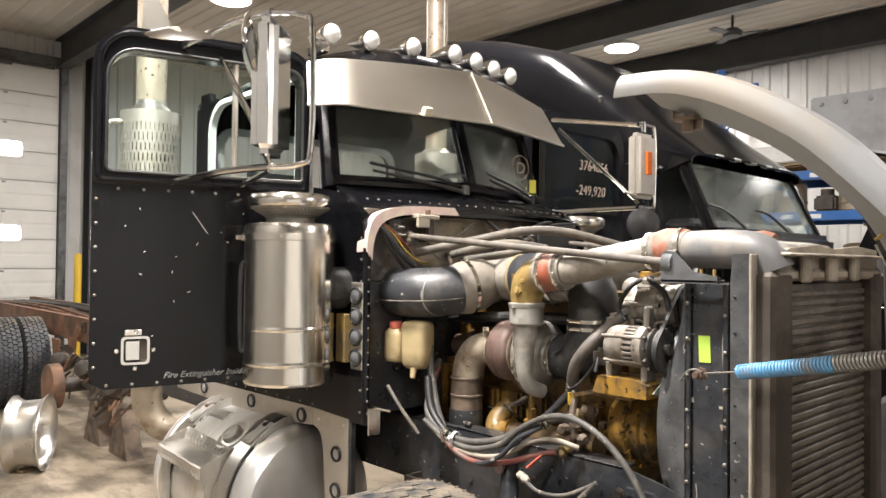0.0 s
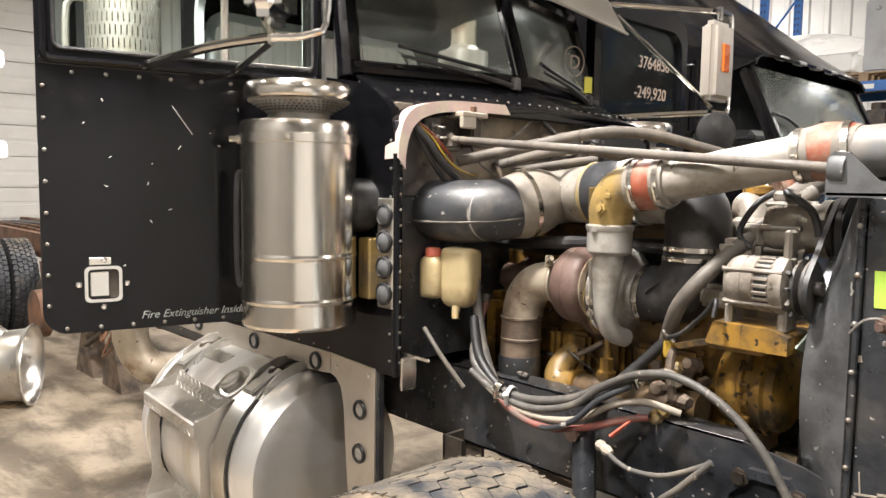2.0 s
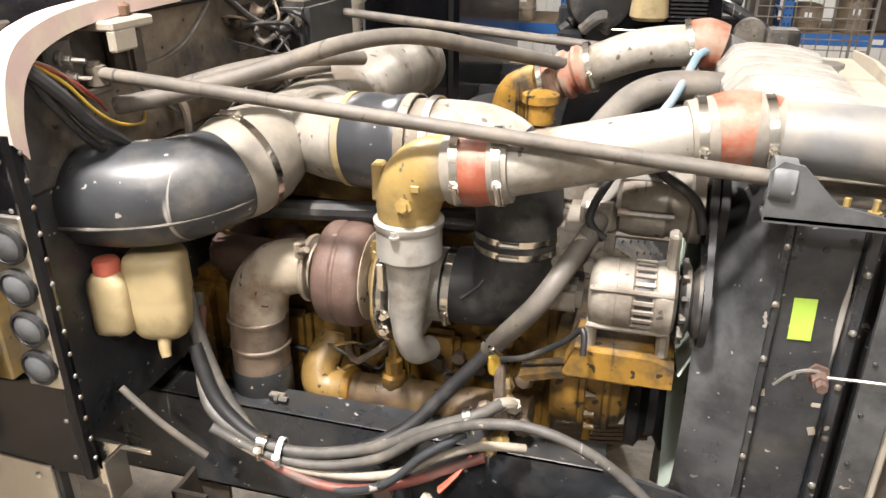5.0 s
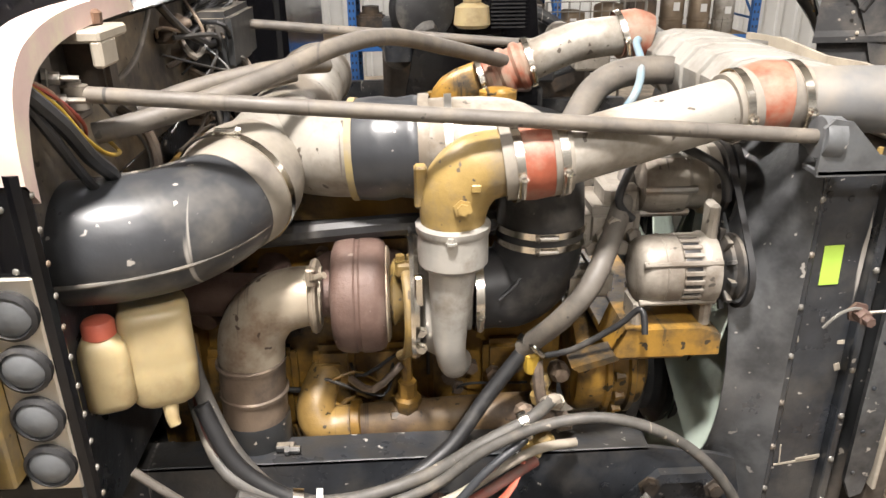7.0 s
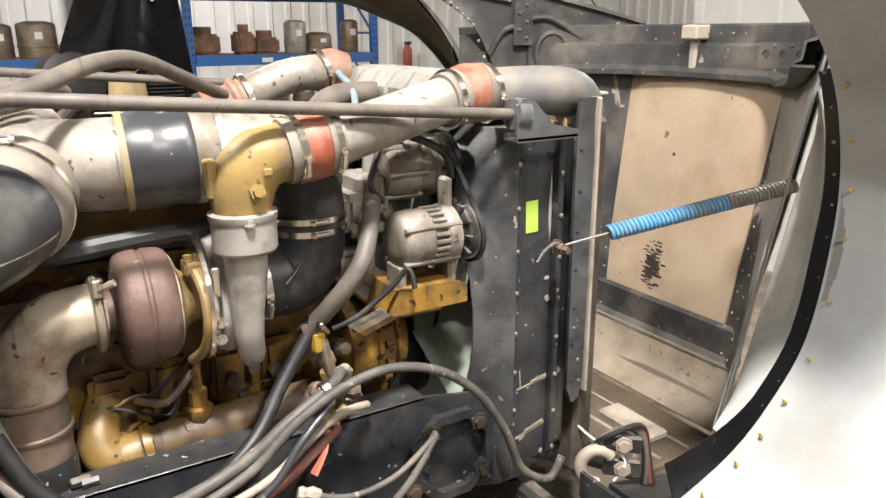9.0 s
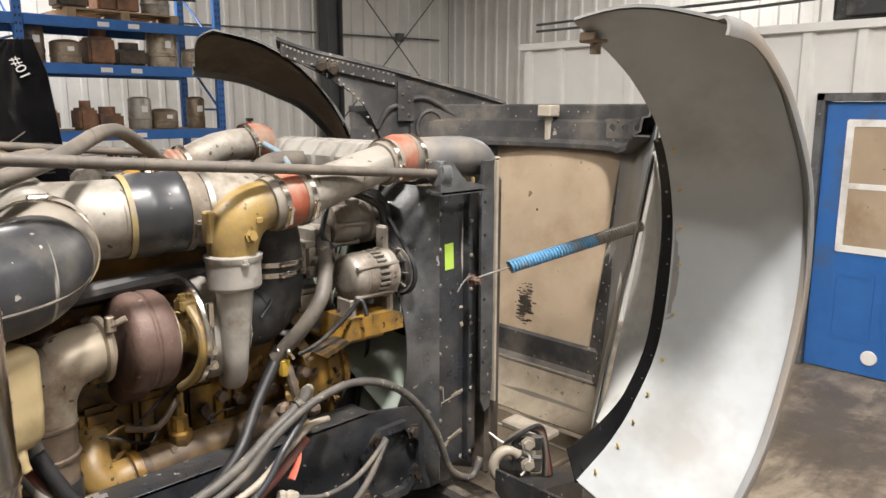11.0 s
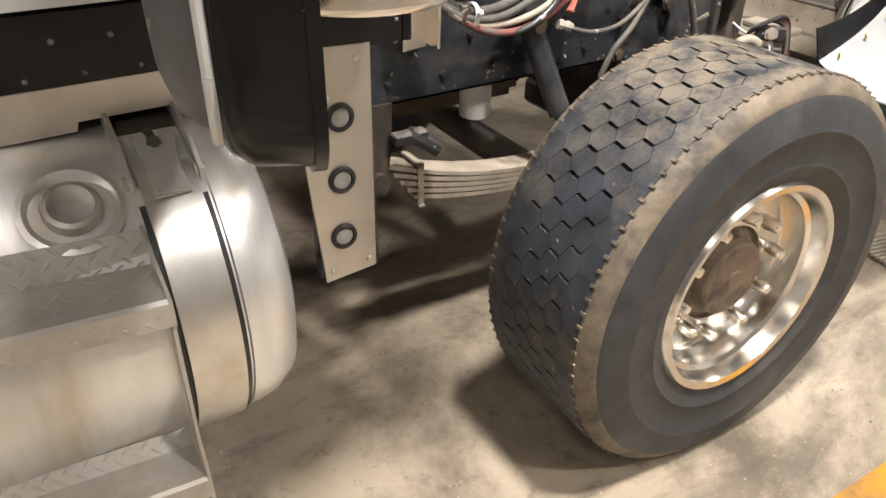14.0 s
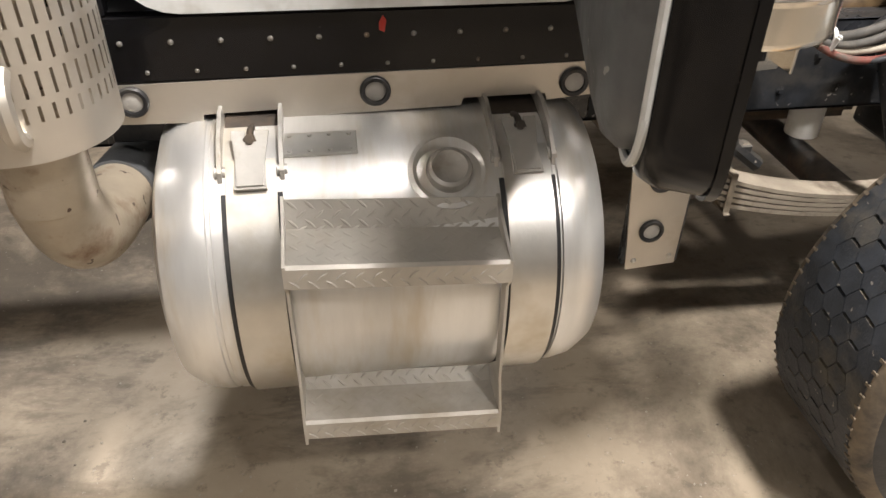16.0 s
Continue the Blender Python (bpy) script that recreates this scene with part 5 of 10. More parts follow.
def visor_pt(f, t):
    """t from 0 (upper edge) to 1 (lower edge)."""
    k = abs(f)
    g = k * (0.94 + 0.06 * t)
    xt, xb = -0.795 - 0.125 * g, -0.655 - 0.15 * g
    zt = 2.597 - 0.06 * g ** 1.6
    x = xt + (xb - xt) * t - 0.10 * max(0.0, (k - 0.86) / 0.14) ** 2 * (f < 0)
    z = zt + (2.337 - zt) * t
    return (x, CY + (1 if f > 0 else -1) * g * ((0.705 if f > 0 else 0.815) + 0.01 * t), z)


loft(b, [[visor_pt(f, t) for f in fs] for t in (0, 0.3, 0.6, 0.85, 1.0)])
thicken(b, 0.004)
vis = part("sun_visor", b, "visor", cab, "brushed stainless sun visor over the windscreen")
b = N()
tube(b, [visor_pt(f, 1.0) for f in fs], 0.007, 8, 1)
tube(b, [visor_pt(0.0, t) for t in (0, 0.5, 1.0)], 0.005, 8, 1)
part("visor_edge", b, "visor", vis)
b = N()
vp = visor_pt(-0.43, 1.0)
box(b, -0.012, 0.012, -0.028, 0.028, -0.02, 0.02, 0.004, m=pose(vp[0] + 0.012, vp[1], vp[2] + 0.012, 10, 20, 15))
part("tape_scrap", b, "tape", vis, "scrap of pale yellow tape")
# roof lamps
for yy, zz in ((-0.62, 2.675), (-0.42, 2.685), (-0.19, 2.70), (0.06, 2.715), (0.22, 2.71), (0.36, 2.70), (0.50, 2.69)):
    k = abs(yy - CY) / 0.66
    xx = -0.93 - 0.05 * k
    b = N()
    lathe(b, [(0.010, -0.16), (0.026, -0.10), (0.042, -0.035), (0.047, 0.0), (0.047, 0.012), (0.042, 0.014)], (xx, yy, zz), (1, 0, -0.12), 24, caps=False)
    thicken(b, 0.002)
    box(b, xx - 0.15, xx - 0.03, yy - 0.02, yy + 0.02, zz - 0.075, zz - 0.03, 0.008)
    lp = part("roof_lamp", b, "chrome_mirror", truck, "chrome bullet roof lamp")
    b = N()
    lathe(b, [(0.043, 0.004), (0.038, 0.022), (0.022, 0.034), (0.001, 0.037)], (xx, yy, zz), (1, 0, -0.12), 24)
    part("lamp_lens", b, "label", lp, "clear lamp lens")
b = N()
tube(b, [(-1.25, CY + 0.25, 2.66), (-1.25, CY + 0.25, 3.6)], [0.008, 0.003], 6, 1)
part("antenna", b, "spring", roof)
# dash, wheel and seats
b = N()
box(b, -1.15, -0.82, CL + 0.06, CR - 0.06, 1.80, 2.0, 0.05, seg=3)
part("dashboard", b, "rubber", cab, "dark dashboard")
for yy in (-0.30, mir(-0.30)):
    b = N()
    box(b, -1.95, -1.45, yy - 0.24, yy + 0.24, 1.50, 1.64, 0.05, seg=3)
    box(b, -2.02, -1.88, yy - 0.23, yy + 0.23, 1.62, 2.18, 0.06, seg=3)
    part("seat", b, "seat", cab, "dark cloth truck seat")
b = N()
tube(b, [(-1.30 + 0.06 * math.cos(a), mir(-0.30) + 0.22 * math.sin(a), 1.98 + 0.20 * math.cos(a)) for a in np.linspace(0, 2 * math.pi, 25)], 0.015, 8, 1)
part("steering_wheel", b, "rubber", cab)
# door opening trim
b = N()
op = rounded(-2.0, -1.07, 1.222, 2.52, (0.12, 0.06, 0.12, 0.16), 7)
op = [(x, z) for x, z in op]
inn = rounded(-1.975, -1.095, 1.247, 2.495, (0.10, 0.05, 0.10, 0.14), 7)
ring_plate(b, op, inn, "y", CL - 0.012, CL + 0.02)
part("opening_seal", b, "trim", cab, "light grey door opening seal")
b = N()
for k in range(12):
    rivet(b, (-2.10 + k * 0.095, CL - 0.001, 1.165), (0, -1, 0), 0.006)
    rivet(b, (-2.06 + k * 0.095, CL - 0.001, 1.105), (0, -1, 0), 0.005)
for k in range(9):
    rivet(b, (XF - 0.018, CL - 0.002, 1.12 + k * 0.085), (0, -1, 0), 0.005)
tagged(part("sill_rivet", b, "spring", cab), kind="stuff")
b = N()
prism(b, [(-1.505, 1.175), (-1.494, 1.17), (-1.49, 1.195), (-1.497, 1.205), (-1.505, 1.19)], "y", CL - 0.003, CL - 0.001)
part("red_mark", b, "clear_red", cab, "small red paint mark on the sill")
# mouldings on cowl edge with masking
b = N()
edge = [(XF + 0.004, CL + 0.0, 1.74), (XF + 0.004, CL + 0.005, 1.80), (XF + 0.004, CL + 0.03, 1.865), (XF + 0.004, CL + 0.09, 1.905), (XF + 0.004, CL + 0.22, 1.928), (XF + 0.004, CL + 0.47, 1.935)]
line = spline(edge, 5)
loft(b, [[(p.x - 0.05, p.y - 0.004, p.z + 0.004), (p.x + 0.018, p.y - 0.006, p.z + 0.006), (p.x + 0.018, p.y + 0.022, p.z - 0.026), (p.x - 0.01, p.y + 0.022, p.z - 0.026)] for p in line], True)
part("cowl_moulding", b, "pink", cab, "masked cowl edge with pinkish tape")
b = N()
tube(b, [(XF, CL + 0.50, 1.925), (XF - 0.005, CY, 1.935), (XF, CR - 0.16, 1.925), (XF, CR - 0.04, 1.88), (XF, CR - 0.01, 1.78)], 0.011, 8, 4)
part("cowl_flange", b, "black", cab)
b = N()
tube(b, [(XF + 0.006, CL + 0.004, 1.075), (XF + 0.006, CL + 0.004, 1.76)], 0.014, 8, 1)
part("firewall_flange", b, "black", cab)
b = N()
for k in range(14):
    rivet(b, (XF + 0.02, CL + 0.006, 1.12 + k * 0.047), (1, 0, 0), 0.005)
tagged(part("flange_rivet", b, "spring", cab), kind="stuff")
# firewall
b = N()
box(b, -0.73, -0.70, CL + 0.03, CR - 0.03, 1.63, 1.92, 0.004)
part("firewall", b, "tan", cab, "scraped tan and black firewall")
b = N()
box(b, -0.735, -0.705, CL + 0.03, CR - 0.03, 1.10, 1.629, 0.004)
part("firewall_lower", b, "black2", cab, "black lower firewall")
b = N()
box(b, -0.72, XF, CL + 0.005, CL + 0.03, 1.08, 1.86, 0.003)
part("firewall_side", b, "black2", cab)
# steps plate of lamps on the cowl side
b = N()
box(b, -0.738, -0.664, CL - 0.012, CL - 0.003, 1.285, 1.625, 0.003)
lampbar = part("lamp_bar", b, "visor", cab, "stainless bar with four round lamps")
for k in range(4):
    z = 1.573 - 0.0805 * k
    b = N()
    lathe(b, [(0.036, 0), (0.036, 0.010), (0.030, 0.014), (0.028, 0.008)], (-0.700, CL - 0.010, z), (0, -1, 0), 24, caps=False)
    g = part("lamp_bezel", b, "rubber", lampbar)
    b = N()
    lathe(b, [(0.029, 0), (0.028, 0.010), (0.016, 0.017), (0.001, 0.019)], (-0.700, CL - 0.010, z), (0, -1, 0), 24)
    part("marker_lamp", b, "grey_plate", g, "smoked round marker lamp")
b = N()
box(b, -0.80, -0.740, CL - 0.04, CL - 0.004, 1.31, 1.50, 0.004)
part("cleaner_bracket", b, "gold", cab, "stained pale bracket")
b = N()
prism(b, [(-0.66, 1.04), (-0.60, 1.045), (-0.60, 1.15), (-0.655, 1.15)], "y", CL + 0.02, CL + 0.028)
box(b, -0.60, -0.592, CL - 0.03, CL + 0.028, 1.05, 1.15, 0.002)
box(b, -0.60, -0.53, CL + 0.02, CL + 0.026, 1.14, 1.15, 0.001)
part("latch_bracket", b, "chrome", cab, "bright bent hood latch bracket")

# ---- near-side door, swung open ----
DX = -1.0
DY0, DY1, DZ0, DZ1 = -1.525, -0.70, 1.228, 2.575
b = N()
outer = rounded(DY0, DY1, DZ0, DZ1, (0.065, 0.05, 0.09, 0.14), 9)
inner = rounded(-1.474, -0.735, 2.036, 2.490, (0.02, 0.02, 0.06, 0.11), 9)
ring_plate(b, outer, inner, "x", DX - 0.012, DX)
dr = part("door", b, "black", truck, "open riveted black cab door with a vent window")
b = N()
ri = rounded(-1.474, -0.735, 2.036, 2.490, (0.02, 0.02, 0.06, 0.11), 9)
rings_ = []
for dx, ins, rr in ((-0.012, 0.004, 0.065), (-0.062, 0.006, 0.075), (-0.080, 0.012, 0.085), (-0.090, 0.026, 0.08)):
    rings_.append([(DX + dx, y_, z_) for y_, z_ in rounded(DY0 + ins, DY1 - ins, DZ0 + ins, DZ1 - ins, (rr, 0.05, 0.09, 0.14), 9)])
rings_.append([(DX - 0.088, y_, z_) for y_, z_ in ri])
rings_.append([(DX - 0.012, y_, z_) for y_, z_ in ri])
loft(b, rings_, True)
part("door_frame", b, "black", dr)
b = N()
rings_ = []
for dx, ins, rr in ((-0.086, 0.030, 0.10), (-0.104, 0.032, 0.10), (-0.122, 0.045, 0.095), (-0.134, 0.075, 0.085), (-0.140, 0.14, 0.07)):
    rings_.append([(DX + dx, y_, z_) for y_, z_ in rounded(DY0 + ins, DY1 - ins, DZ0 + ins, 1.985 - ins * 0.6, (rr, 0.05, 0.05, 0.05), 9)])
g_ = loft(b, rings_, True)
b.faces.new(g_[-1])
part("inner_panel", b, "grey_plate", dr, "grey moulded inner door panel")
b = N()
sl = [(DX - 0.091, y_, z_) for y_, z_ in rounded(DY0 + 0.024, DY1 - 0.03, DZ0 + 0.024, DZ1 - 0.03, (0.085, 0.05, 0.09, 0.14), 9)]
tube(b, sl + sl[:1], 0.006, 8, 1)
part("door_seal", b, "trim", dr, "pale rubber door seal")
dr.matrix_basis = Matrix.Translation((DX, -0.69, 0)) @ Euler((0, 0, radians(-13.8))).to_matrix().to_4x4() @ Matrix.Translation((-DX, 0.69, 0))
b = N()
box(b, DX - 0.036, DX - 0.031, -1.473, -1.013, 2.037, 2.488, 0)
o = part("window_glass", b, "glass", dr)
o.visible_shadow = False
b = N()
box(b, DX - 0.036, DX - 0.031, -0.998, -0.736, 2.037, 2.488, 0)
o = part("vent_glass", b, "glass", dr)
o.visible_shadow = False
b = N()
box(b, DX - 0.045, DX - 0.005, -1.014, -0.997, 2.03, 2.495, 0.004)
box(b, DX - 0.012, DX + 0.002, -1.0, -0.735, 2.025, 2.04, 0.003)
part("vent_divider", b, "alu_plate", dr)
for yy, zz in [(DY0 + 0.016, 1.31 + k * 0.088) for k in range(8)] + [(DY0 + 0.09 + k * 0.088, 1.968) for k in range(8)] + [(DY0 + 0.06 + k * 0.088, DZ0 + 0.014) for k in range(9)]:
    b = N()
    rivet(b, (DX, yy, zz), (1, 0, 0), 0.0065)
    part("door_rivet", b, "spring", dr)
b = N()
ring_plate(b, rounded(-1.418, -1.318, 1.315, 1.42, 0.015), rounded(-1.409, -1.327, 1.324, 1.411, 0.012), "x", DX - 0.002, DX + 0.010)
for yy, zz in ((-1.365, 1.437), (-1.432, 1.367), (-1.304, 1.367), (-1.368, 1.300)):
    rivet(b, (DX, yy, zz), (1, 0, 0), 0.010)
hd = part("handle_bezel", b, "chrome_mirror", dr)
b = N()
box(b, DX + 0.001, DX + 0.007, -1.403, -1.352, 1.331, 1.403, 0.004)
part("door_handle", b, "chrome_mirror", hd, "chrome paddle door handle")
# Raised dark plate, coloured as the shade in the handle's recess.
b = N()
box(b, DX - 0.001, DX + 0.003, -1.351, -1.328, 1.326, 1.409, 0.001)
part("recess_shade", b, "grime", hd)
b = N()
box(b, DX, DX + 0.004, -1.405, -1.345, 1.423, 1.445, 0.002)
part("key_plate", b, "chrome", hd)
words("Fire Extinguisher Inside", 0.033, "letter", Matrix.Translation((DX + 0.001, -1.268, 1.257)) @ Euler((radians(90), 0, radians(90))).to_matrix().to_4x4(), "lettering", dr, 0.35, label="silver script lettering")
b = N()
box(b, 0, 0.0015, -0.001, 0.001, -0.05, 0.05, 0, m=pose(DX, -1.14, 1.85, 35, 0, 0))
for k in range(14):
    rr = random.Random(k)
    yy, zz, a = rr.uniform(-1.48, -0.95), rr.uniform(1.33, 1.92), rr.uniform(0, 180)
    box(b, 0, 0.001, -0.0012, 0.0012, -0.004 * rr.uniform(0.5, 2), 0.004 * rr.uniform(0.5, 2), 0, m=pose(DX, yy, zz, a, 0, 0))
part("paint_chip", b, "label", dr, "small chips in the door paint")

b = N()
ring_ = [(DX + 0.002, y_, z_) for y_, z_ in rounded(DY0 + 0.022, DY1 - 0.02, 2.0, DZ1 - 0.022, (0.02, 0.02, 0.075, 0.125), 9)]
tube(b, ring_ + ring_[:1], 0.011, 8, 1)
part("door_moulding", b, "black", dr, "raised black moulding round the window")
b = N()
ring_ = [(DX + 0.001, y_, z_) for y_, z_ in rounded(-1.478, -0.731, 2.032, 2.494, (0.02, 0.02, 0.06, 0.11), 9)]
tube(b, ring_ + ring_[:1], 0.006, 8, 1)
part("window_seal", b, "rubber", dr)
b = N()
box(b, DX - 0.002, DX + 0.006, DY0 + 0.006, DY1, 1.985, 2.004, 0.003)
part("belt_strip", b, "black", dr)
# near mirror on the door
mh = (-0.555, -1.145)
b = N()
box(b, mh[0] - 0.045, mh[0] + 0.045, mh[1] - 0.095, mh[1] + 0.095, 2.055, 2.505, 0.03, m=Matrix.Translation((mh[0], mh[1], 0)) @ Euler((0, 0, radians(42))).to_matrix().to_4x4() @ Matrix.Translation((-mh[0], -mh[1], 0)), seg=3)
mr = part("mirror", b, "chrome_mirror", truck, "tall chrome side mirror on tube arms")
lo = V(mh[0] + 0.0, mh[1], 2.02)
part("mirror_arm", (lambda b_: (tube(b_, [(-1.12, -1.235, 2.0), (-0.80, -1.19, 2.02), lo], 0.013, 10, 3), b_)[1])(N()), "chrome_mirror", mr)
part("mirror_arm", (lambda b_: (tube(b_, [(-1.06, -0.985, 2.0), lo + V(0, 0, -0.01)], 0.010, 10, 1), b_)[1])(N()), "chrome_mirror", mr)
part("mirror_arm", (lambda b_: (tube(b_, [(-1.12, -1.20, 2.53), (-0.8, -1.17, 2.55), (mh[0], mh[1], 2.54)], 0.014, 10, 3), b_)[1])(N()), "chrome_mirror", mr)
part("mirror_arm", (lambda b_: (tube(b_, [(-1.09, -1.06, 2.50), (-0.75, -1.10, 2.2), lo], 0.013, 10, 1), b_)[1])(N()), "chrome_mirror", mr)
dd = V(0.69, 0.73, 0)
p = V(mh[0], mh[1], 0)
part("mirror_arm", (lambda b_: (tube(b_, [p + V(0, 0, 2.535), p + dd * 0.10 + V(0, 0, 2.53), p + dd * 0.135 + V(0, 0, 2.48), p + dd * 0.135 + V(0, 0, 2.09), p + dd * 0.10 + V(0, 0, 2.03), p + V(0, 0, 2.02)], 0.010, 10, 4), b_)[1])(N()), "chrome_mirror", mr)
b = N()
lathe(b, [(0.001, 0.034), (0.06, 0.027), (0.105, 0.010), (0.115, 0.0), (0.112, -0.004)], (-0.59, -1.20, 2.42), (-0.45, -0.88, -0.12), 28)
part("spot_mirror", b, "chrome_mirror", mr, "round convex spot mirror")
b = N()
lathe(b, [(0.001, 0.030), (0.06, 0.022), (0.11, 0.006), (0.12, 0.0), (0.118, -0.004)], (-0.90, -1.31, 2.50), (0.30, -0.20, 0.85), 28)
part("look_down_mirror", b, "chrome_mirror", mr, "chrome look-down mirror on the door top")
b = N()
prism(b, [(-1.36, 2.55), (-1.22, 2.54), (-1.355, 2.80)], "x", DX - 0.03, DX - 0.02)
part("wind_deflector", b, "chrome", dr)

# far door and mirror
b = N()
FD = mir(-0.70)
ring_plate(b, rounded(FD, FD + 0.84, DZ0, DZ1, (0.05, 0.05, 0.14, 0.09), 7), rounded(FD + 0.05, FD + 0.79, 2.012, 2.478, (0.02, 0.02, 0.11, 0.06), 7), "x", DX - 0.05, DX)
fd = part("far_door", b, "black", truck, "open black cab door on the far side")
fd.name = "door_far"
b = N()
box(b, DX - 0.03, DX - 0.025, FD + 0.05, FD + 0.79, 2.012, 2.478, 0)
o = part("window_glass", b, "glass", fd)
o.visible_shadow = False
tm = Euler((radians(90), 0, radians(90))).to_matrix().to_4x4()
words("3764856", 0.085, "chalk", Matrix.Translation((DX - 0.022, FD + 0.40, 2.27)) @ tm, "chalk_number", fd, 0.1, label="orange chalk figures on the glass")
words("-249,920", 0.085, "chalk", Matrix.Translation((DX - 0.022, FD + 0.37, 2.12)) @ tm, "chalk_number", fd, 0.1, label="orange chalk figures on the glass")
b = N()
my = 1.31
box(b, -0.70, -0.62, my - 0.105, my + 0.095, 2.08, 2.45, 0.025, seg=3)
fm = part("mirror", b, "alu_plate", fd, "tall stainless side mirror with an orange reflector")
b = N()
box(b, -0.622, -0.612, my - 0.028, my + 0.028, 2.215, 2.345, 0.003)
part("reflector", b, "amber", fm, "orange rectangular reflector")
part("mirror_arm", (lambda b_: (tube(b_, [(-0.66, my - 0.05, 2.50), (-0.655, my + 0.07, 2.50), (-0.655, my + 0.115, 2.46), (-0.655, my + 0.115, 2.07), (-0.655, my + 0.07, 2.03), (-0.66, my - 0.05, 2.03)], 0.012, 10, 4), b_)[1])(N()), "chrome_mirror", fm)
part("mirror_arm", (lambda b_: (tube(b_, [(DX, FD + 0.1, 2.52), (-0.66, my, 2.50)], 0.013, 10, 1), b_)[1])(N()), "chrome_mirror", fm)
part("mirror_arm", (lambda b_: (tube(b_, [(DX, FD + 0.05, 1.99), (-0.66, my, 2.03)], 0.013, 10, 1), b_)[1])(N()), "chrome_mirror", fm)
part("mirror_arm", (lambda b_: (tube(b_, [(DX, FD + 0.17, 2.48), (-0.66, my - 0.04, 2.05)], 0.010, 10, 1), b_)[1])(N()), "chrome_mirror", fm)
b = N()
lathe(b, [(0.018, 0), (0.018, 0.06)], (-0.66, my, 2.46), "z", 12)
part("arm_clamp", b, "chrome_mirror", fm)
b = N()
lathe(b, [(0.001, 0.035), (0.05, 0.03), (0.095, 0.01), (0.10, 0.0)], (-0.64, my - 0.02, 1.93), (0.8, -0.6, 0), 28)
part("spot_mirror", b, "rubber", fm, "round black backed spot mirror")
# windscreen marks
wp = ws(0.83, 0).lerp(ws(0.83, 1), 0.45) + V(0.012, 0, 0)
wm = Matrix.Translation(wp) @ Euler((radians(90), 0, radians(90 - 12))).to_matrix().to_4x4()
words("D", 0.085, "chalk", wm @ Matrix.Translation((-0.028, -0.03, 0)), "chalk_letter", cab, 0.1, label="chalk letter D in a ring")
b = N()
tube(b, [wm @ V(0.058 * math.cos(a), 0.065 * math.sin(a), 0.002) for a in np.linspace(0, 2 * math.pi, 22)], 0.0025, 5, 1)
part("chalk_ring", b, "chalk", cab)
b = N()
box(b, -0.022, 0.022, -0.035, 0.035, -0.001, 0.001, 0, m=wm @ Matrix.Translation((0.085, -0.095, 0.004)))
part("paper_note", b, "note", cab, "yellow note stuck on the windscreen")

# ---- air cleaners ----
def air_cleaner(cx, cy, near):
    b_ = N()
    r, zb = 0.172, 1.236
    lathe(b_, [(r - 0.02, 0), (r - 0.004, 0.004), (r, 0.012), (r, 0.016), (r, 0.075), (r, 0.078), (r + 0.003, 0.083), (r + 0.003, 0.089), (r, 0.094), (r, 0.097), (r, 0.205), (r, 0.208), (r + 0.003, 0.213), (r + 0.003, 0.219), (r, 0.224), (r, 0.227), (r, 0.555), (r, 0.56), (r + 0.002, 0.598), (r - 0.004, 0.612), (r - 0.03, 0.614)], (cx, cy, zb), "z", 64)
    ac = part("air_cleaner", b_, "chrome", truck, "polished stainless round air cleaner canister")
    b_ = N()
    lathe(b_, [(r - 0.003, 0.545), (r + 0.007, 0.548), (r + 0.007, 0.572), (r - 0.003, 0.575)], (cx, cy, zb), "z", 64)
    bolt(b_, (cx + r * 0.72, cy - r * 0.72, zb + 0.56), (0.7, -0.7, 0), 0.010, 0.03)
    bolt(b_, (cx - r * 0.5, cy - r * 0.88, zb + 0.56), (-0.5, -1, 0), 0.010, 0.03)
    part("clamp_band", b_, "chrome", ac)
    b_ = N()
    lathe(b_, [(0.088, 0.612), (0.088, 0.636), (0.095, 0.642), (0.150, 0.676)], (cx, cy, zb), "z", 48, caps=False)
    thicken(b_, 0.004)
    cap = part("intake_cap", b_, "spring", ac, "perforated intake skirt")
    b_ = N()
    lathe(b_, [(0.145, 0.674), (0.158, 0.677), (0.162, 0.686), (0.162, 0.712), (0.154, 0.724), (0.12, 0.730), (0.06, 0.733), (0.001, 0.734)], (cx, cy, zb), "z", 64)
    part("cap_top", b_, "chrome", cap, "polished round intake lid")
    b_ = N()
    for i in range(4):
        for k in range(56):
            a = 2 * math.pi * (k + 0.5 * (i % 2)) / 56
            rr = 0.106 + 0.011 * i
            lathe(b_, [(0.0036, 0), (0.0030, 0.0015)], (cx + rr * math.cos(a), cy + rr * math.sin(a), zb + 0.6445 + 0.0070 * i), (math.cos(a) * 0.6, math.sin(a) * 0.6, -0.8), 6)
    tagged(part("perforation", b_, "rubber", cap), kind="stuff")
    b_ = N()
    s = 1 if near else -1
    tube(b_, [(cx + 0.03, cy + s * 0.10, 1.60), (cx + 0.06, cy + s * 0.25, 1.60)], 0.085, 24, 1)
    part("outlet_hose", b_, "rubber", ac)
    b_ = N()
    q = V(cx - 0.50 * r, cy - s * 0.84 * r, 0)
    tube(b_, [q + V(0.0, 0, 1.36), q + V(-0.014, -s * 0.010, 1.39), q + V(-0.014, -s * 0.010, 1.66), q + V(0.0, 0, 1.70)], 0.009, 8, 4)
    part("canister_handle", b_, "rubber", ac, "black pull handle")
    return ac


ACX, ACY = -0.872, -0.868
air_cleaner(ACX, ACY, True)
air_cleaner(ACX, mir(ACY), False)
# exhaust stack behind the cab
ex = V(-2.10, -0.93, 0)
b = N()
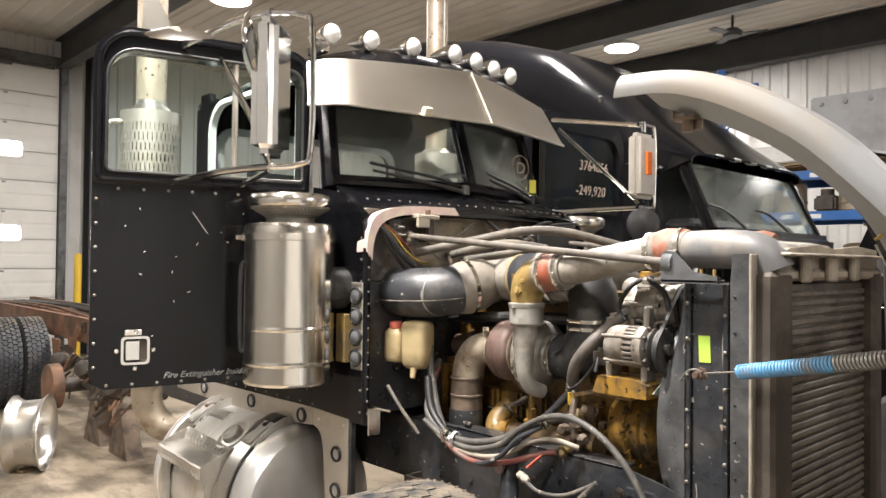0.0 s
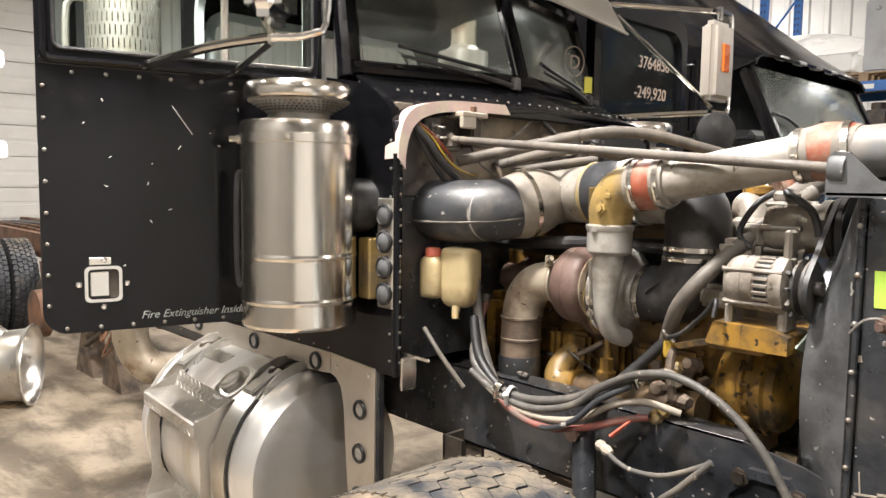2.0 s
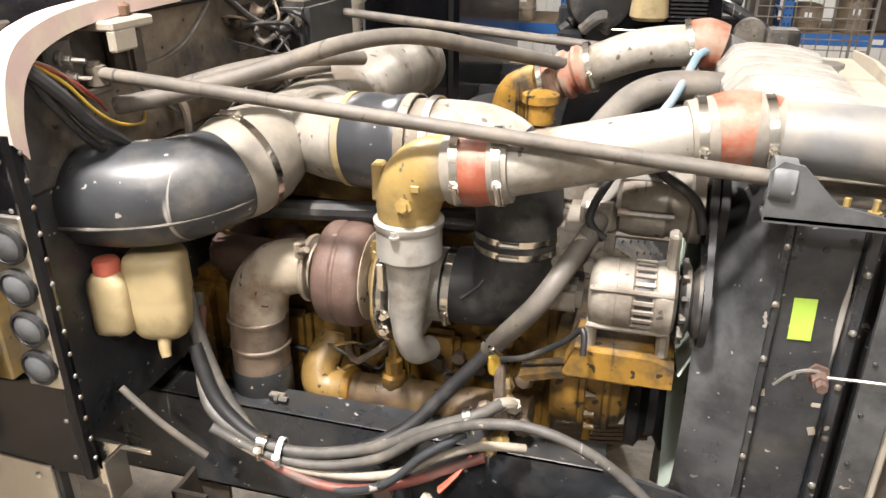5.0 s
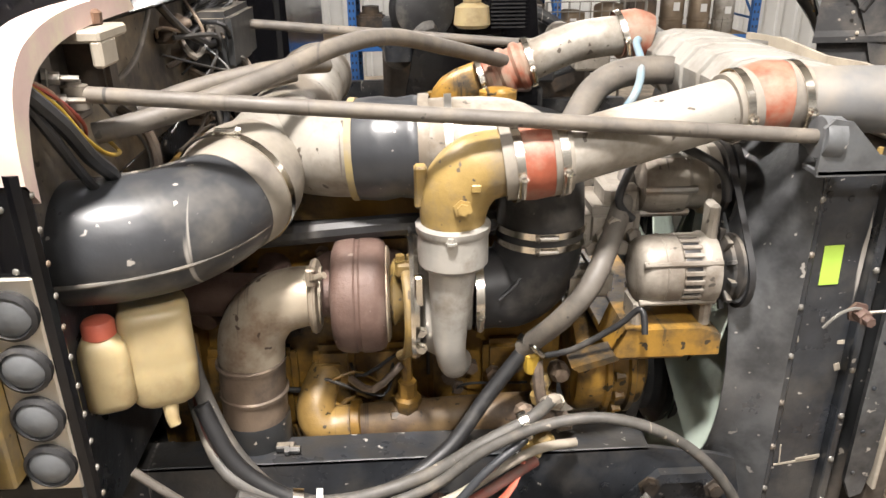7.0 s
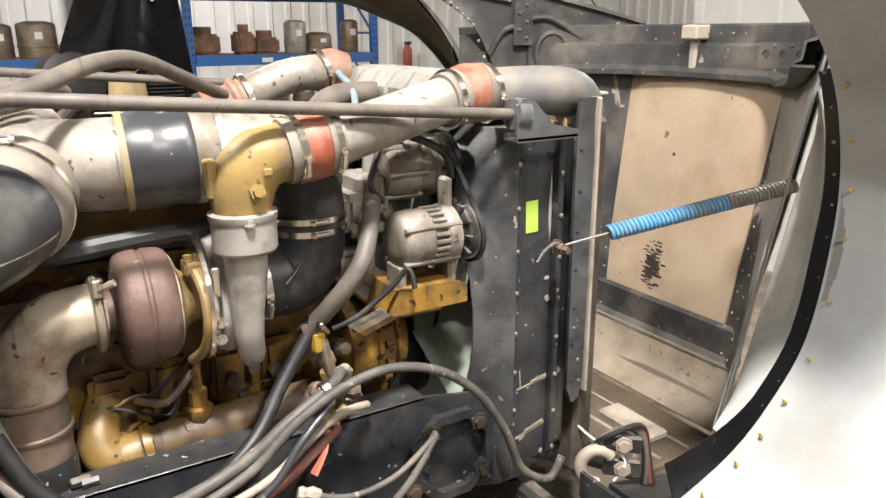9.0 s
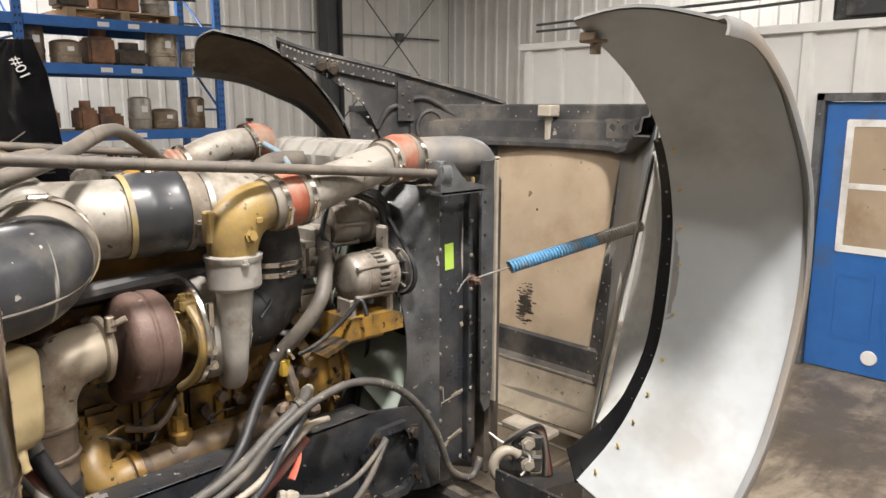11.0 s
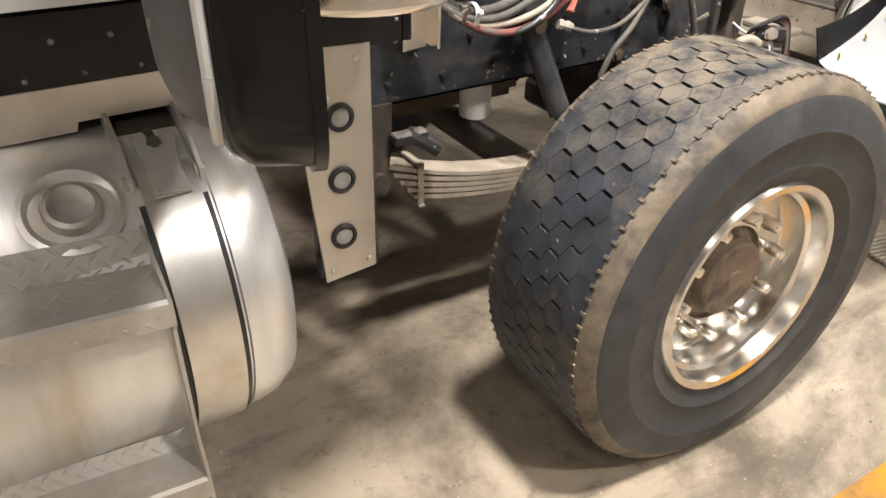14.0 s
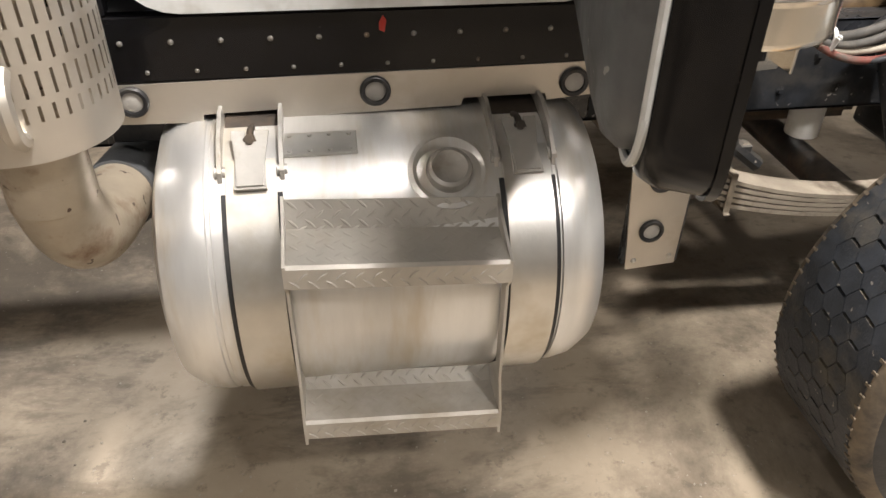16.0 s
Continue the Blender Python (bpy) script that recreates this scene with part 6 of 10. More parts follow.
tube(b, [ex + V(0, 0, 4.4), ex + V(0, 0, 1.3), ex + V(0, 0.0, 1.06), ex + V(0.0, 0.012, 0.96), ex + V(0.004, 0.065, 0.875), ex + V(0.01, 0.16, 0.84), ex + V(0.02, 0.30, 0.83)], 0.073, 28, 4)
stack = part("exhaust_pipe", b, "exhaust", truck, "tall tan exhaust pipe with a perforated guard")
b = N()
tube(b, [ex + V(0.018, 0.27, 0.83), ex + V(0.025, 0.45, 0.80), ex + V(0.04, 0.72, 0.76), ex + V(0.10, 1.0, 0.74)], 0.080, 24, 4)
part("exhaust_elbow", b, "grey_plate", stack)
b = N()
gr_, z0, z1 = 0.145, 1.125, 2.44
cols, rws = 176, 104
vs = [[b.verts.new(ex + V(gr_ * math.cos(2 * math.pi * k / cols), gr_ * math.sin(2 * math.pi * k / cols), z0 + (z1 - z0) * i / rws)) for k in range(cols)] for i in range(rws + 1)]
for i in range(rws):
    for k in range(cols):
        hole = 5 <= i < rws - 4 and (i % 4 != 3) and k % 4 == 2 * ((i // 4) % 2)
        if not hole:
            b.faces.new((vs[i][k], vs[i][(k + 1) % cols], vs[i + 1][(k + 1) % cols], vs[i + 1][k]))
part("heat_guard", b, "alu_plate", stack, "perforated stainless heat guard")
b = N()
tube(b, [ex + V(0.02, -0.15, 2.38), ex + V(-0.02, -0.21, 2.35), ex + V(-0.02, -0.21, 2.08), ex + V(0.02, -0.15, 2.0)], 0.013, 8, 4)
part("guard_handle", b, "alu_plate", stack)
b = N()
tube(b, [ex + V(0.04, -0.14, 1.27), ex + V(0.045, -0.175, 1.25), ex + V(0.045, -0.175, 1.19), ex + V(0.04, -0.14, 1.165)], 0.015, 8, 4)
part("guard_handle", b, "alu_plate", stack)
b = N()
lathe(b, [(0.11, 0), (0.075, 0.04), (0.073, 0.06)], ex + V(0, 0, 2.44), "z", 32)
part("guard_collar", b, "alu", stack)
ex2 = V(-2.10, mir(-0.93), 0)
b = N()
tube(b, [ex2 + V(0, 0, 4.4), ex2 + V(0, 0, 1.1)], 0.072, 24, 1)
st2 = part("exhaust_pipe", b, "exhaust", truck, "far exhaust stack with guard")
b = N()
lathe(b, [(0.145, 1.125), (0.145, 2.44), (0.11, 2.445), (0.075, 2.48)], ex2, "z", 40)
part("heat_guard", b, "alu_plate", st2)

# ---- engine ----
def hose(parent, pts, r, material, label="", name="hose", n=6, seg=12):
    b_ = N()
    tube(b_, pts, r, seg, n)
    return part(name, b_, material, parent, label)


def clamp(parent, o, axis, r, w=0.014, material="chrome", screw=True):
    """A hose clamp round a pipe at o."""
    d = Vector(axis).normalized()
    b_ = N()
    lathe(b_, [(r, -w / 2), (r + 0.0035, -w / 2), (r + 0.0035, w / 2), (r, w / 2)], o, d, 28, caps=False)
    if screw:
        u = d.cross(V(0, 1, 0.4)).normalized() if abs(d.y) < 0.9 else V(1, 0, 0)
        s_ = u.cross(d).normalized()
        if s_.y > 0:
            s_ = -s_
        q = Vector(o) + s_ * (r + 0.007)
        tube(b_, [q - u * 0.018, q + u * 0.018], 0.006, 8, 1)
        bolt(b_, q + u * 0.018, u, 0.006, 0.008)
    return part("hose_clamp", b_, material, parent)


b = N()
box(b, -0.70, 0.16, CY - 0.17, CY + 0.17, 0.86, 1.46, 0.02, seg=2)
box(b, -0.72, -0.62, CY - 0.27, CY + 0.27, 0.80, 1.30, 0.03, seg=2)
eng = part("engine_block", b, "yellow_dirty", truck, "oily yellow six-cylinder diesel engine")
for k in range(6):
    xx = -0.60 + 0.125 * k
    for dx_, dy_, z0_, z1_ in ((0.045, 0.205, 1.00, 1.20), (0.03, 0.215, 1.26, 1.40)):
        b = N()
        box(b, xx - dx_, xx + dx_, CY - dy_, CY - 0.165, z0_, z1_, 0.014, seg=2)
        part("cylinder_boss", b, "yellow_dirty", eng)
b = N()
box(b, -0.70, 0.10, CY - 0.155, CY + 0.155, 1.46, 1.56, 0.02, seg=2)
box(b, -0.68, 0.08, CY - 0.145, CY + 0.145, 1.56, 1.60, 0.02, seg=2)
part("valve_cover", b, "yellow_dirty", eng, "yellow valve cover")
b = N()
box(b, -0.62, 0.02, CY - 0.185, CY - 0.12, 1.44, 1.475, 0.01)
for k in range(7):
    bolt(b, (-0.58 + 0.1 * k, CY - 0.185, 1.46), (0, -1, 0), 0.008, 0.012)
part("valve_cover_gasket", b, "rubber", eng)
b = N()
box(b, -0.62, 0.12, CY - 0.14, CY + 0.14, 0.62, 0.87, 0.04, seg=2)
part("oil_pan", b, "grime", eng, "greasy dark oil pan")
# exhaust manifold
b = N()
tube(b, [(-0.62, CY - 0.24, 1.36), (-0.3, CY - 0.25, 1.35), (0.05, CY - 0.24, 1.36)], 0.045, 14, 3)
em_ = part("exhaust_manifold", b, "turbine", eng, "rusty cast exhaust manifold")
for k in range(6):
    xx = -0.58 + 0.12 * k
    b = N()
    tube(b, [(xx, CY - 0.24, 1.36), (xx, CY - 0.17, 1.39)], 0.035, 12, 1)
    part("manifold_port", b, "turbine", em_)
# front gear cover and drive housing
b = N()
lathe(b, [(0.05, 0), (0.112, 0.004), (0.120, 0.016), (0.120, 0.062), (0.128, 0.066), (0.128, 0.076), (0.119, 0.080), (0.119, 0.112), (0.129, 0.116), (0.129, 0.126), (0.116, 0.132), (0.110, 0.150), (0.085, 0.164), (0.03, 0.168)], (0.165, -0.135, 1.148), "x", 44)
box(b, 0.175, 0.315, -0.16, 0.14, 1.03, 1.27, 0.03, seg=3)
part("gear_cover", b, "yellow", eng, "yellow front gear cover")
b = N()
box(b, 0.243, 0.258, -0.24, 0.12, 1.015, 1.29, 0.004)
for k in range(9):
    a = radians(110 + 20 * k)
    bolt(b, (0.245, -0.135 + 0.134 * math.cos(a), 1.148 + 0.134 * math.sin(a)), (1, 0, 0), 0.007, 0.020)
part("gear_flange", b, "yellow_dirty", eng)
b = N()
box(b, 0.20, 0.34, -0.37, 0.15, 1.275, 1.29, 0.004)
prism(b, [(0.20, 1.288), (0.40, 1.288), (0.40, 1.33), (0.36, 1.345), (0.22, 1.345)], "y", -0.38, -0.26)
part("alternator_bracket", b, "yellow", eng, "yellow alternator bracket plate")
b = N()
prism(b, [(0.135, 1.262), (0.21, 1.285), (0.20, 1.296), (0.12, 1.272)], "y", -0.385, -0.33)
part("bracket_tab", b, "yellow_dirty", eng)
b = N()
lathe(b, [(0.05, 0), (0.16, 0.005), (0.165, 0.03), (0.13, 0.05), (0.13, 0.07), (0.165, 0.09), (0.16, 0.11), (0.05, 0.115)], (0.33, CY, 1.02), "x", 40)
part("crank_pulley", b, "black_dusty", eng, "dark crank pulley")
# water pipe and pump on the side
b = N()
tube(b, [(-0.355, -0.10, 1.150), (-0.372, -0.145, 1.125), (-0.390, -0.185, 1.080), (-0.382, -0.205, 1.046), (-0.352, -0.208, 1.034), (-0.312, -0.208, 1.038)], [0.034, 0.038, 0.043, 0.045, 0.045, 0.044], 18, 5)
box(b, -0.390, -0.325, -0.16, -0.09, 1.148, 1.172, 0.010, seg=2)
part("oil_cooler_elbow", b, "ochre", eng, "yellow cast elbow")
b = N()
tube(b, [(-0.315, -0.208, 1.038), (-0.10, -0.225, 1.060), (0.13, -0.235, 1.072)], 0.044, 20, 3)
wt = part("oil_cooler", b, "cooler_brown", eng, "rusty brown oil cooler tube")
b = N()
lathe(b, [(0.044, -0.012), (0.053, -0.009), (0.053, 0.009), (0.044, 0.012)], (-0.300, -0.209, 1.040), (1, -0.05, 0.09), 20)
part("cooler_ring", b, "yellow_dirty", wt)
b = N()
lathe(b, [(0.03, 0), (0.03, 0.05), (0.02, 0.055), (0.02, 0.09), (0.012, 0.095), (0.012, 0.15)], (-0.190, -0.22, 1.062), "z", 8)
box(b, -0.235, -0.145, -0.25, -0.17, 1.058, 1.088, 0.010)
part("oil_sender", b, "yellow_dirty", eng)
b = N()
tube(b, [(-0.14, -0.23, 1.05), (-0.05, -0.25, 1.06), (0.03, -0.24, 1.07)], 0.013, 8, 3)
tube(b, [(-0.31, -0.2, 1.15), (-0.26, -0.26, 1.16), (-0.2, -0.23, 1.2)], 0.008, 8, 3)
for k in range(5):
    lathe(b, [(0.016, 0), (0.016, 0.02)], (-0.1 + 0.05 * k, CY - 0.21, 1.13 + 0.02 * (k % 2)), (0, -1, 0), 6)
part("fuel_fitting", b, "exhaust_dark", eng)
# fuel pump cluster
for k, (xx, yy, zz) in enumerate(((0.05, -0.33, 1.13), (0.08, -0.30, 1.17), (0.11, -0.32, 1.11), (0.07, -0.35, 1.07), (0.12, -0.28, 1.2))):
    b = N()
    lathe(b, [(0.017, -0.03), (0.022, -0.01), (0.016, 0.0), (0.022, 0.015), (0.014, 0.035)], (xx, yy, zz), ((0.3, -1, 0.2), (0, 0.2, 1), (1, -0.4, 0), (0.7, 0, 0.7), (0, -1, 0.3))[k], 8)
    part("valve", b, ("exhaust_dark", "gold")[k % 2], eng, "greasy brass valve")
b = N()
tube(b, [(0.07, -0.3, 1.24), (0.075, -0.32, 1.18), (0.09, -0.33, 1.10), (0.06, -0.36, 1.05)], 0.012, 8, 3)
part("valve_pipe", b, "exhaust_dark", eng)
b = N()
lathe(b, [(0.014, 0), (0.016, 0.01), (0.016, 0.04), (0.01, 0.045)], (0.06, -0.30, 1.215), "z", 8)
part("yellow_fitting", b, "wire_yellow", eng)

# plugs, bolts and small lines on the block's side
rnd = random.Random(12)
for k in range(22):
    xx, zz = rnd.uniform(-0.62, 0.10), rnd.choice((0.97, 1.10, 1.22, 1.245, 1.41, 1.44)) + rnd.uniform(-0.015, 0.015)
    b = N()
    lathe(b, [(0.016, 0), (0.016, 0.006), (0.011, 0.006), (0.011, 0.018)], (xx, CY - 0.168 - 0.036 * (0.98 < zz < 1.21), zz), (0, -1, 0), 6)
    part("block_bolt", b, rnd.choice(("yellow_dirty", "grime", "exhaust_dark")), eng)
for k in range(7):
    x0, z0 = rnd.uniform(-0.58, -0.02), rnd.uniform(1.0, 1.25)
    b = N()
    tube(b, [(x0, CY - 0.20, z0), (x0 + 0.03, CY - 0.235, z0 + rnd.uniform(-0.03, 0.05)), (x0 + rnd.uniform(0.06, 0.16), CY - 0.225, z0 + rnd.uniform(-0.06, 0.08)), (x0 + 0.17, CY - 0.20, z0 + rnd.uniform(-0.05, 0.05))], rnd.choice((0.003, 0.004, 0.006)), 8, 4)
    part("engine_line", b, rnd.choice(("yellow_dirty", "grime", "rubber")), eng)
b = N()
tube(b, [(-0.66, -0.20, 1.475), (-0.45, -0.205, 1.485), (-0.2, -0.20, 1.50), (0.05, -0.19, 1.50)], 0.022, 10, 4)
part("engine_harness", b, "rubber", eng, "greasy black wiring harness along the engine")
b = N()
tube(b, [(-0.615, -0.02, 1.34), (-0.60, -0.09, 1.345), (-0.595, -0.15, 1.32), (-0.60, -0.20, 1.30)], [0.035, 0.048, 0.042, 0.026], 14, 4)
box(b, -0.64, -0.57, -0.19, -0.06, 1.30, 1.325, 0.008)
part("manifold_end", b, "turbine", eng, "rusty pinkish manifold end by the turbo")
# turbocharger
b = N()
lathe(b, [(0.058, -0.060), (0.092, -0.056), (0.106, -0.050), (0.1125, -0.040), (0.1150, -0.024), (0.1155, -0.012), (0.1125, -0.008), (0.1125, -0.003), (0.1155, 0.001), (0.1150, 0.020), (0.1125, 0.034), (0.106, 0.044), (0.092, 0.050), (0.06, 0.054)], (-0.272, -0.235, 1.368), "x", 48)
tube(b, [(-0.278, -0.195, 1.30), (-0.27, -0.16, 1.25), (-0.27, -0.10, 1.22)], 0.048, 16, 4)
turbo = part("turbocharger", b, "turbine", truck, "brown cast turbocharger with silver compressor")
b = N()
lathe(b, [(0.062, 0.0), (0.072, 0.004), (0.075, 0.010), (0.072, 0.016), (0.062, 0.02)], (-0.374, -0.235, 1.368), "x", 32)
part("band_clamp", b, "exhaust", turbo)
b = N()
lathe(b, [(0.088, 0.0), (0.096, 0.004), (0.096, 0.014), (0.088, 0.018)], (-0.235, -0.235, 1.368), "x", 36)
part("band_clamp", b, "exhaust", turbo)
b = N()
tube(b, [(-0.362, -0.30, 1.435), (-0.335, -0.315, 1.45)], 0.007, 8, 1)
box(b, -0.372, -0.352, -0.305, -0.285, 1.42, 1.455, 0.003)
part("clamp_bolt", b, "exhaust", turbo)
b = N()
lathe(b, [(0.05, 0), (0.065, 0.01), (0.05, 0.03), (0.05, 0.05), (0.075, 0.062)], (-0.22, -0.235, 1.368), "x", 32)
box(b, -0.205, -0.165, -0.30, -0.26, 1.43, 1.46, 0.006)
bolt(b, (-0.195, -0.285, 1.46), "z", 0.009, 0.012), bolt(b, (-0.175, -0.285, 1.46), "z", 0.009, 0.012)
tube(b, [(-0.185, -0.295, 1.44), (-0.18, -0.335, 1.40), (-0.18, -0.345, 1.34), (-0.185, -0.31, 1.28), (-0.2, -0.26, 1.24)], 0.011, 10, 5)
part("bearing_housing", b, "gold", turbo, "gold bearing housing with oil pipe")
b = N()
lathe(b, [(0.05, -0.045), (0.085, -0.040), (0.115, -0.030), (0.125, -0.012), (0.125, 0.004), (0.115, 0.018), (0.09, 0.028), (0.078, 0.034), (0.078, 0.060)], (-0.12, -0.235, 1.368), "x", 48)
tube(b, [(-0.085, -0.285, 1.240), (-0.098, -0.335, 1.262), (-0.106, -0.357, 1.305), (-0.107, -0.362, 1.36), (-0.104, -0.362, 1.42), (-0.101, -0.360, 1.50)], [0.026, 0.028, 0.029, 0.033, 0.039, 0.045], 24, 5)
part("compressor", b, "cast_bright", turbo, "cast aluminium compressor scroll and outlet")
b = N()
lathe(b, [(0.044, -0.016), (0.056, -0.012), (0.062, -0.004), (0.062, 0.050), (0.065, 0.054), (0.066, 0.066), (0.056, 0.070)], (-0.100, -0.360, 1.497), "z", 36)
bolt(b, (-0.107, -0.424, 1.548), (0, 0, 1), 0.007, 0.012)
part("outlet_collar", b, "cast_bright", turbo, "silver outlet collar")
b = N()
lathe(b, [(0.118, -0.004), (0.130, -0.002), (0.133, 0.006), (0.130, 0.014), (0.118, 0.016)], (-0.176, -0.235, 1.368), "x", 48)
box(b, -0.170, -0.153, -0.36, -0.345, 1.40, 1.46, 0.003)
for z in (1.31, 1.345):
    bolt(b, (-0.16, -0.35, z), (0, -1, 0), 0.008, 0.014)
part("compressor_clamp", b, "chrome", turbo)
# gold elbow
b = N()
tube(b, [(-0.100, -0.360, 1.555), (-0.099, -0.360, 1.595), (-0.086, -0.362, 1.634), (-0.056, -0.366, 1.662), (-0.008, -0.370, 1.673)], [0.054, 0.060, 0.062, 0.060, 0.055], 28, 6)
elbow = part("charge_elbow", b, "gold", truck, "gold painted cast charge air elbow")
b = N()
box(b, -0.166, -0.144, -0.375, -0.345, 1.595, 1.668, 0.004)
part("elbow_lug", b, "gold", elbow)
b = N()
lathe(b, [(0.016, 0), (0.016, 0.012), (0.010, 0.012), (0.010, 0.020)], (-0.088, -0.415, 1.61), (0, -1, 0.1), 6)
box(b, -0.075, -0.058, -0.428, -0.415, 1.638, 1.652, 0.002)
part("elbow_boss", b, "gold", elbow)
# charge pipe near side
cp = part("charge_pipe", (lambda b_: (tube(b_, [(0.075, -0.376, 1.682), (0.2, -0.352, 1.708), (0.36, -0.325, 1.742), (0.40, -0.318, 1.748)], [0.052, 0.052, 0.05, 0.05], 28, 4), b_)[1])(N()), "alu_pipe", truck, "dusty aluminium charge air pipe with orange couplers")
b = N()
tube(b, [(-0.015, -0.372, 1.672), (0.03, -0.374, 1.676), (0.085, -0.374, 1.683)], [0.062, 0.067, 0.062], 28, 4)
part("coupler", b, "orange", cp, "faded orange silicone coupler")
b = N()
tube(b, [(0.375, -0.322, 1.744), (0.40, -0.318, 1.748), (0.44, -0.312, 1.754), (0.485, -0.312, 1.755), (0.505, -0.314, 1.754)], [0.058, 0.060, 0.068, 0.064, 0.058], 28, 4)
part("coupler", b, "orange", cp, "faded orange silicone coupler")
for pa, pb, ra, rb in (((-0.018, -0.372, 1.671), (0.012, -0.373, 1.675), 0.0625, 0.066), ((0.060, -0.374, 1.681), (0.092, -0.374, 1.684), 0.067, 0.062), ((0.370, -0.323, 1.7435), (0.408, -0.317, 1.749), 0.0585, 0.063), ((0.470, -0.312, 1.755), (0.508, -0.314, 1.754), 0.0665, 0.059)):
    b = N()
    tube(b, [pa, pb], [ra, rb], 28, 1)
    part("coupler_end", b, "cuff", cp, "dusty coupler end")
for x_, o_, r_ in ((0.0, (0.0, -0.373, 1.674), 0.0655), (1, (0.072, -0.374, 1.682), 0.066), (2, (0.388, -0.320, 1.746), 0.062), (3, (0.488, -0.313, 1.7545), 0.065)):
    clamp(cp, o_, (1, 0.08, 0.1), r_)
b = N()
tube(b, [(0.495, -0.314, 1.753), (0.58, -0.325, 1.755), (0.68, -0.335, 1.752), (0.74, -0.335, 1.735), (0.765, -0.330, 1.69)], [0.056, 0.057, 0.058, 0.058, 0.06], 28, 4)
part("cooler_pipe", b, "cac", cp, "dark dusty charge cooler pipe")
# far charge pipe
b = N()
tube(b, [(0.14, 0.385, 1.71), (0.26, 0.385, 1.76), (0.36, 0.39, 1.775), (0.39, 0.395, 1.775)], 0.05, 24, 4)
cf = part("charge_pipe", b, "alu_pipe", truck, "far aluminium charge air pipe with ribbed coupler")
b = N()
pts, rad = [], []
for k in range(13):
    t = k / 12
    pts.append((0.04 + 0.11 * t, 0.40 - 0.015 * t, 1.668 + 0.046 * t)), rad.append(0.064 if k % 4 in (1, 2) else 0.055)
tube(b, pts, rad, 24, 1)
part("bellows_coupler", b, "orange", cf, "ribbed orange bellows coupler")
b = N()
tube(b, [(0.38, 0.395, 1.775), (0.42, 0.40, 1.778), (0.46, 0.40, 1.77)], [0.058, 0.064, 0.058], 24, 4)
part("coupler", b, "orange", cf)
for o_ in ((0.03, 0.402, 1.664), (0.15, 0.386, 1.713), (0.39, 0.395, 1.776)):
    clamp(cf, o_, (1, 0, 0.3), 0.062)
b = N()
tube(b, [(-0.06, 0.43, 1.58), (-0.04, 0.425, 1.63), (0.03, 0.40, 1.665)], 0.055, 20, 4)
part("yellow_elbow", b, "yellow", cf, "yellow charge air elbow")
b = N()
tube(b, [(0.45, 0.405, 1.768), (0.51, 0.465, 1.735), (0.60, 0.52, 1.700), (0.72, 0.525, 1.690), (0.775, 0.49, 1.64)], 0.046, 20, 4)
part("cooler_pipe", b, "cac", cf)

# intake ducts
b = N()
arm = [(-0.812, -0.470, 1.590), (-0.742, -0.465, 1.588), (-0.642, -0.445, 1.584), (-0.557, -0.400, 1.586), (-0.495, -0.325, 1.598), (-0.469, -0.240, 1.618)]
tube(b, arm, [0.095, 0.097, 0.100, 0.100, 0.097, 0.093], 36, 6)
intake = part("intake_elbow", b, "rubber_blue", truck, "large bluish black rubber intake elbow")
b = N()
sm = spline([(-0.722, -0.558, 1.553), (-0.632, -0.540, 1.552), (-0.520, -0.489, 1.555), (-0.435, -0.399, 1.565), (-0.396, -0.315, 1.58)], 6)
tube(b, sm, 0.0045, 8, 1)
tube(b, [(-0.722, -0.435, 1.675), (-0.642, -0.410, 1.675), (-0.572, -0.365, 1.677), (-0.527, -0.305, 1.685)], 0.006, 8, 5)
part("moulding_seam", b, "rubber_grey", intake)
for pts_, rr in (([(-0.812, -0.471, 1.590), (-0.777, -0.469, 1.589), (-0.740, -0.465, 1.588)], [0.106, 0.108, 0.1]), ([(-0.499, -0.330, 1.597), (-0.484, -0.290, 1.606), (-0.469, -0.240, 1.618), (-0.459, -0.195, 1.626)], [0.099, 0.108, 0.107, 0.094])):
    b = N()
    tube(b, pts_, rr, 36, 4)
    part("hose_cuff", b, "cuff", intake, "dusty tan rubber cuff")
clamp(intake, (-0.747, -0.461, 1.588), (1, 0.06, 0), 0.1055, 0.016)
clamp(intake, (-0.482, -0.283, 1.608), (0.35, 1, 0.2), 0.108, 0.016)
b = N()
tube(b, [(-0.762, -0.462, 1.588), (-0.792, -0.465, 1.59)], 0.106, 32, 1)
part("wall_grommet", b, "rubber", intake)
b = N()
tube(b, [(-0.470, -0.262, 1.611), (-0.455, -0.18, 1.628), (-0.42, 0.10, 1.655), (-0.42, 0.40, 1.66), (-0.42, 0.62, 1.65), (-0.43, 0.72, 1.63), (-0.46, 0.79, 1.61)], [0.086, 0.088, 0.088, 0.088, 0.09, 0.1, 0.1], 32, 4)
tube(b, [(-0.42, -0.02, 1.64), (-0.38, -0.12, 1.642), (-0.30, -0.17, 1.645), (-0.2, -0.185, 1.65)], [0.086, 0.09, 0.09, 0.088], 32, 4)
duct = part("intake_duct", b, "alu_pipe", truck, "dusty aluminium Y intake duct")
b = N()
tube(b, [(-0.265, -0.175, 1.647), (-0.25, -0.178, 1.648), (-0.22, -0.182, 1.649), (-0.19, -0.186, 1.651), (-0.16, -0.188, 1.652), (-0.145, -0.189, 1.653)], [0.095, 0.097, 0.099, 0.094, 0.098, 0.095], 32, 3)
part("duct_sleeve", b, "rubber_blue", duct, "black rubber duct sleeve")
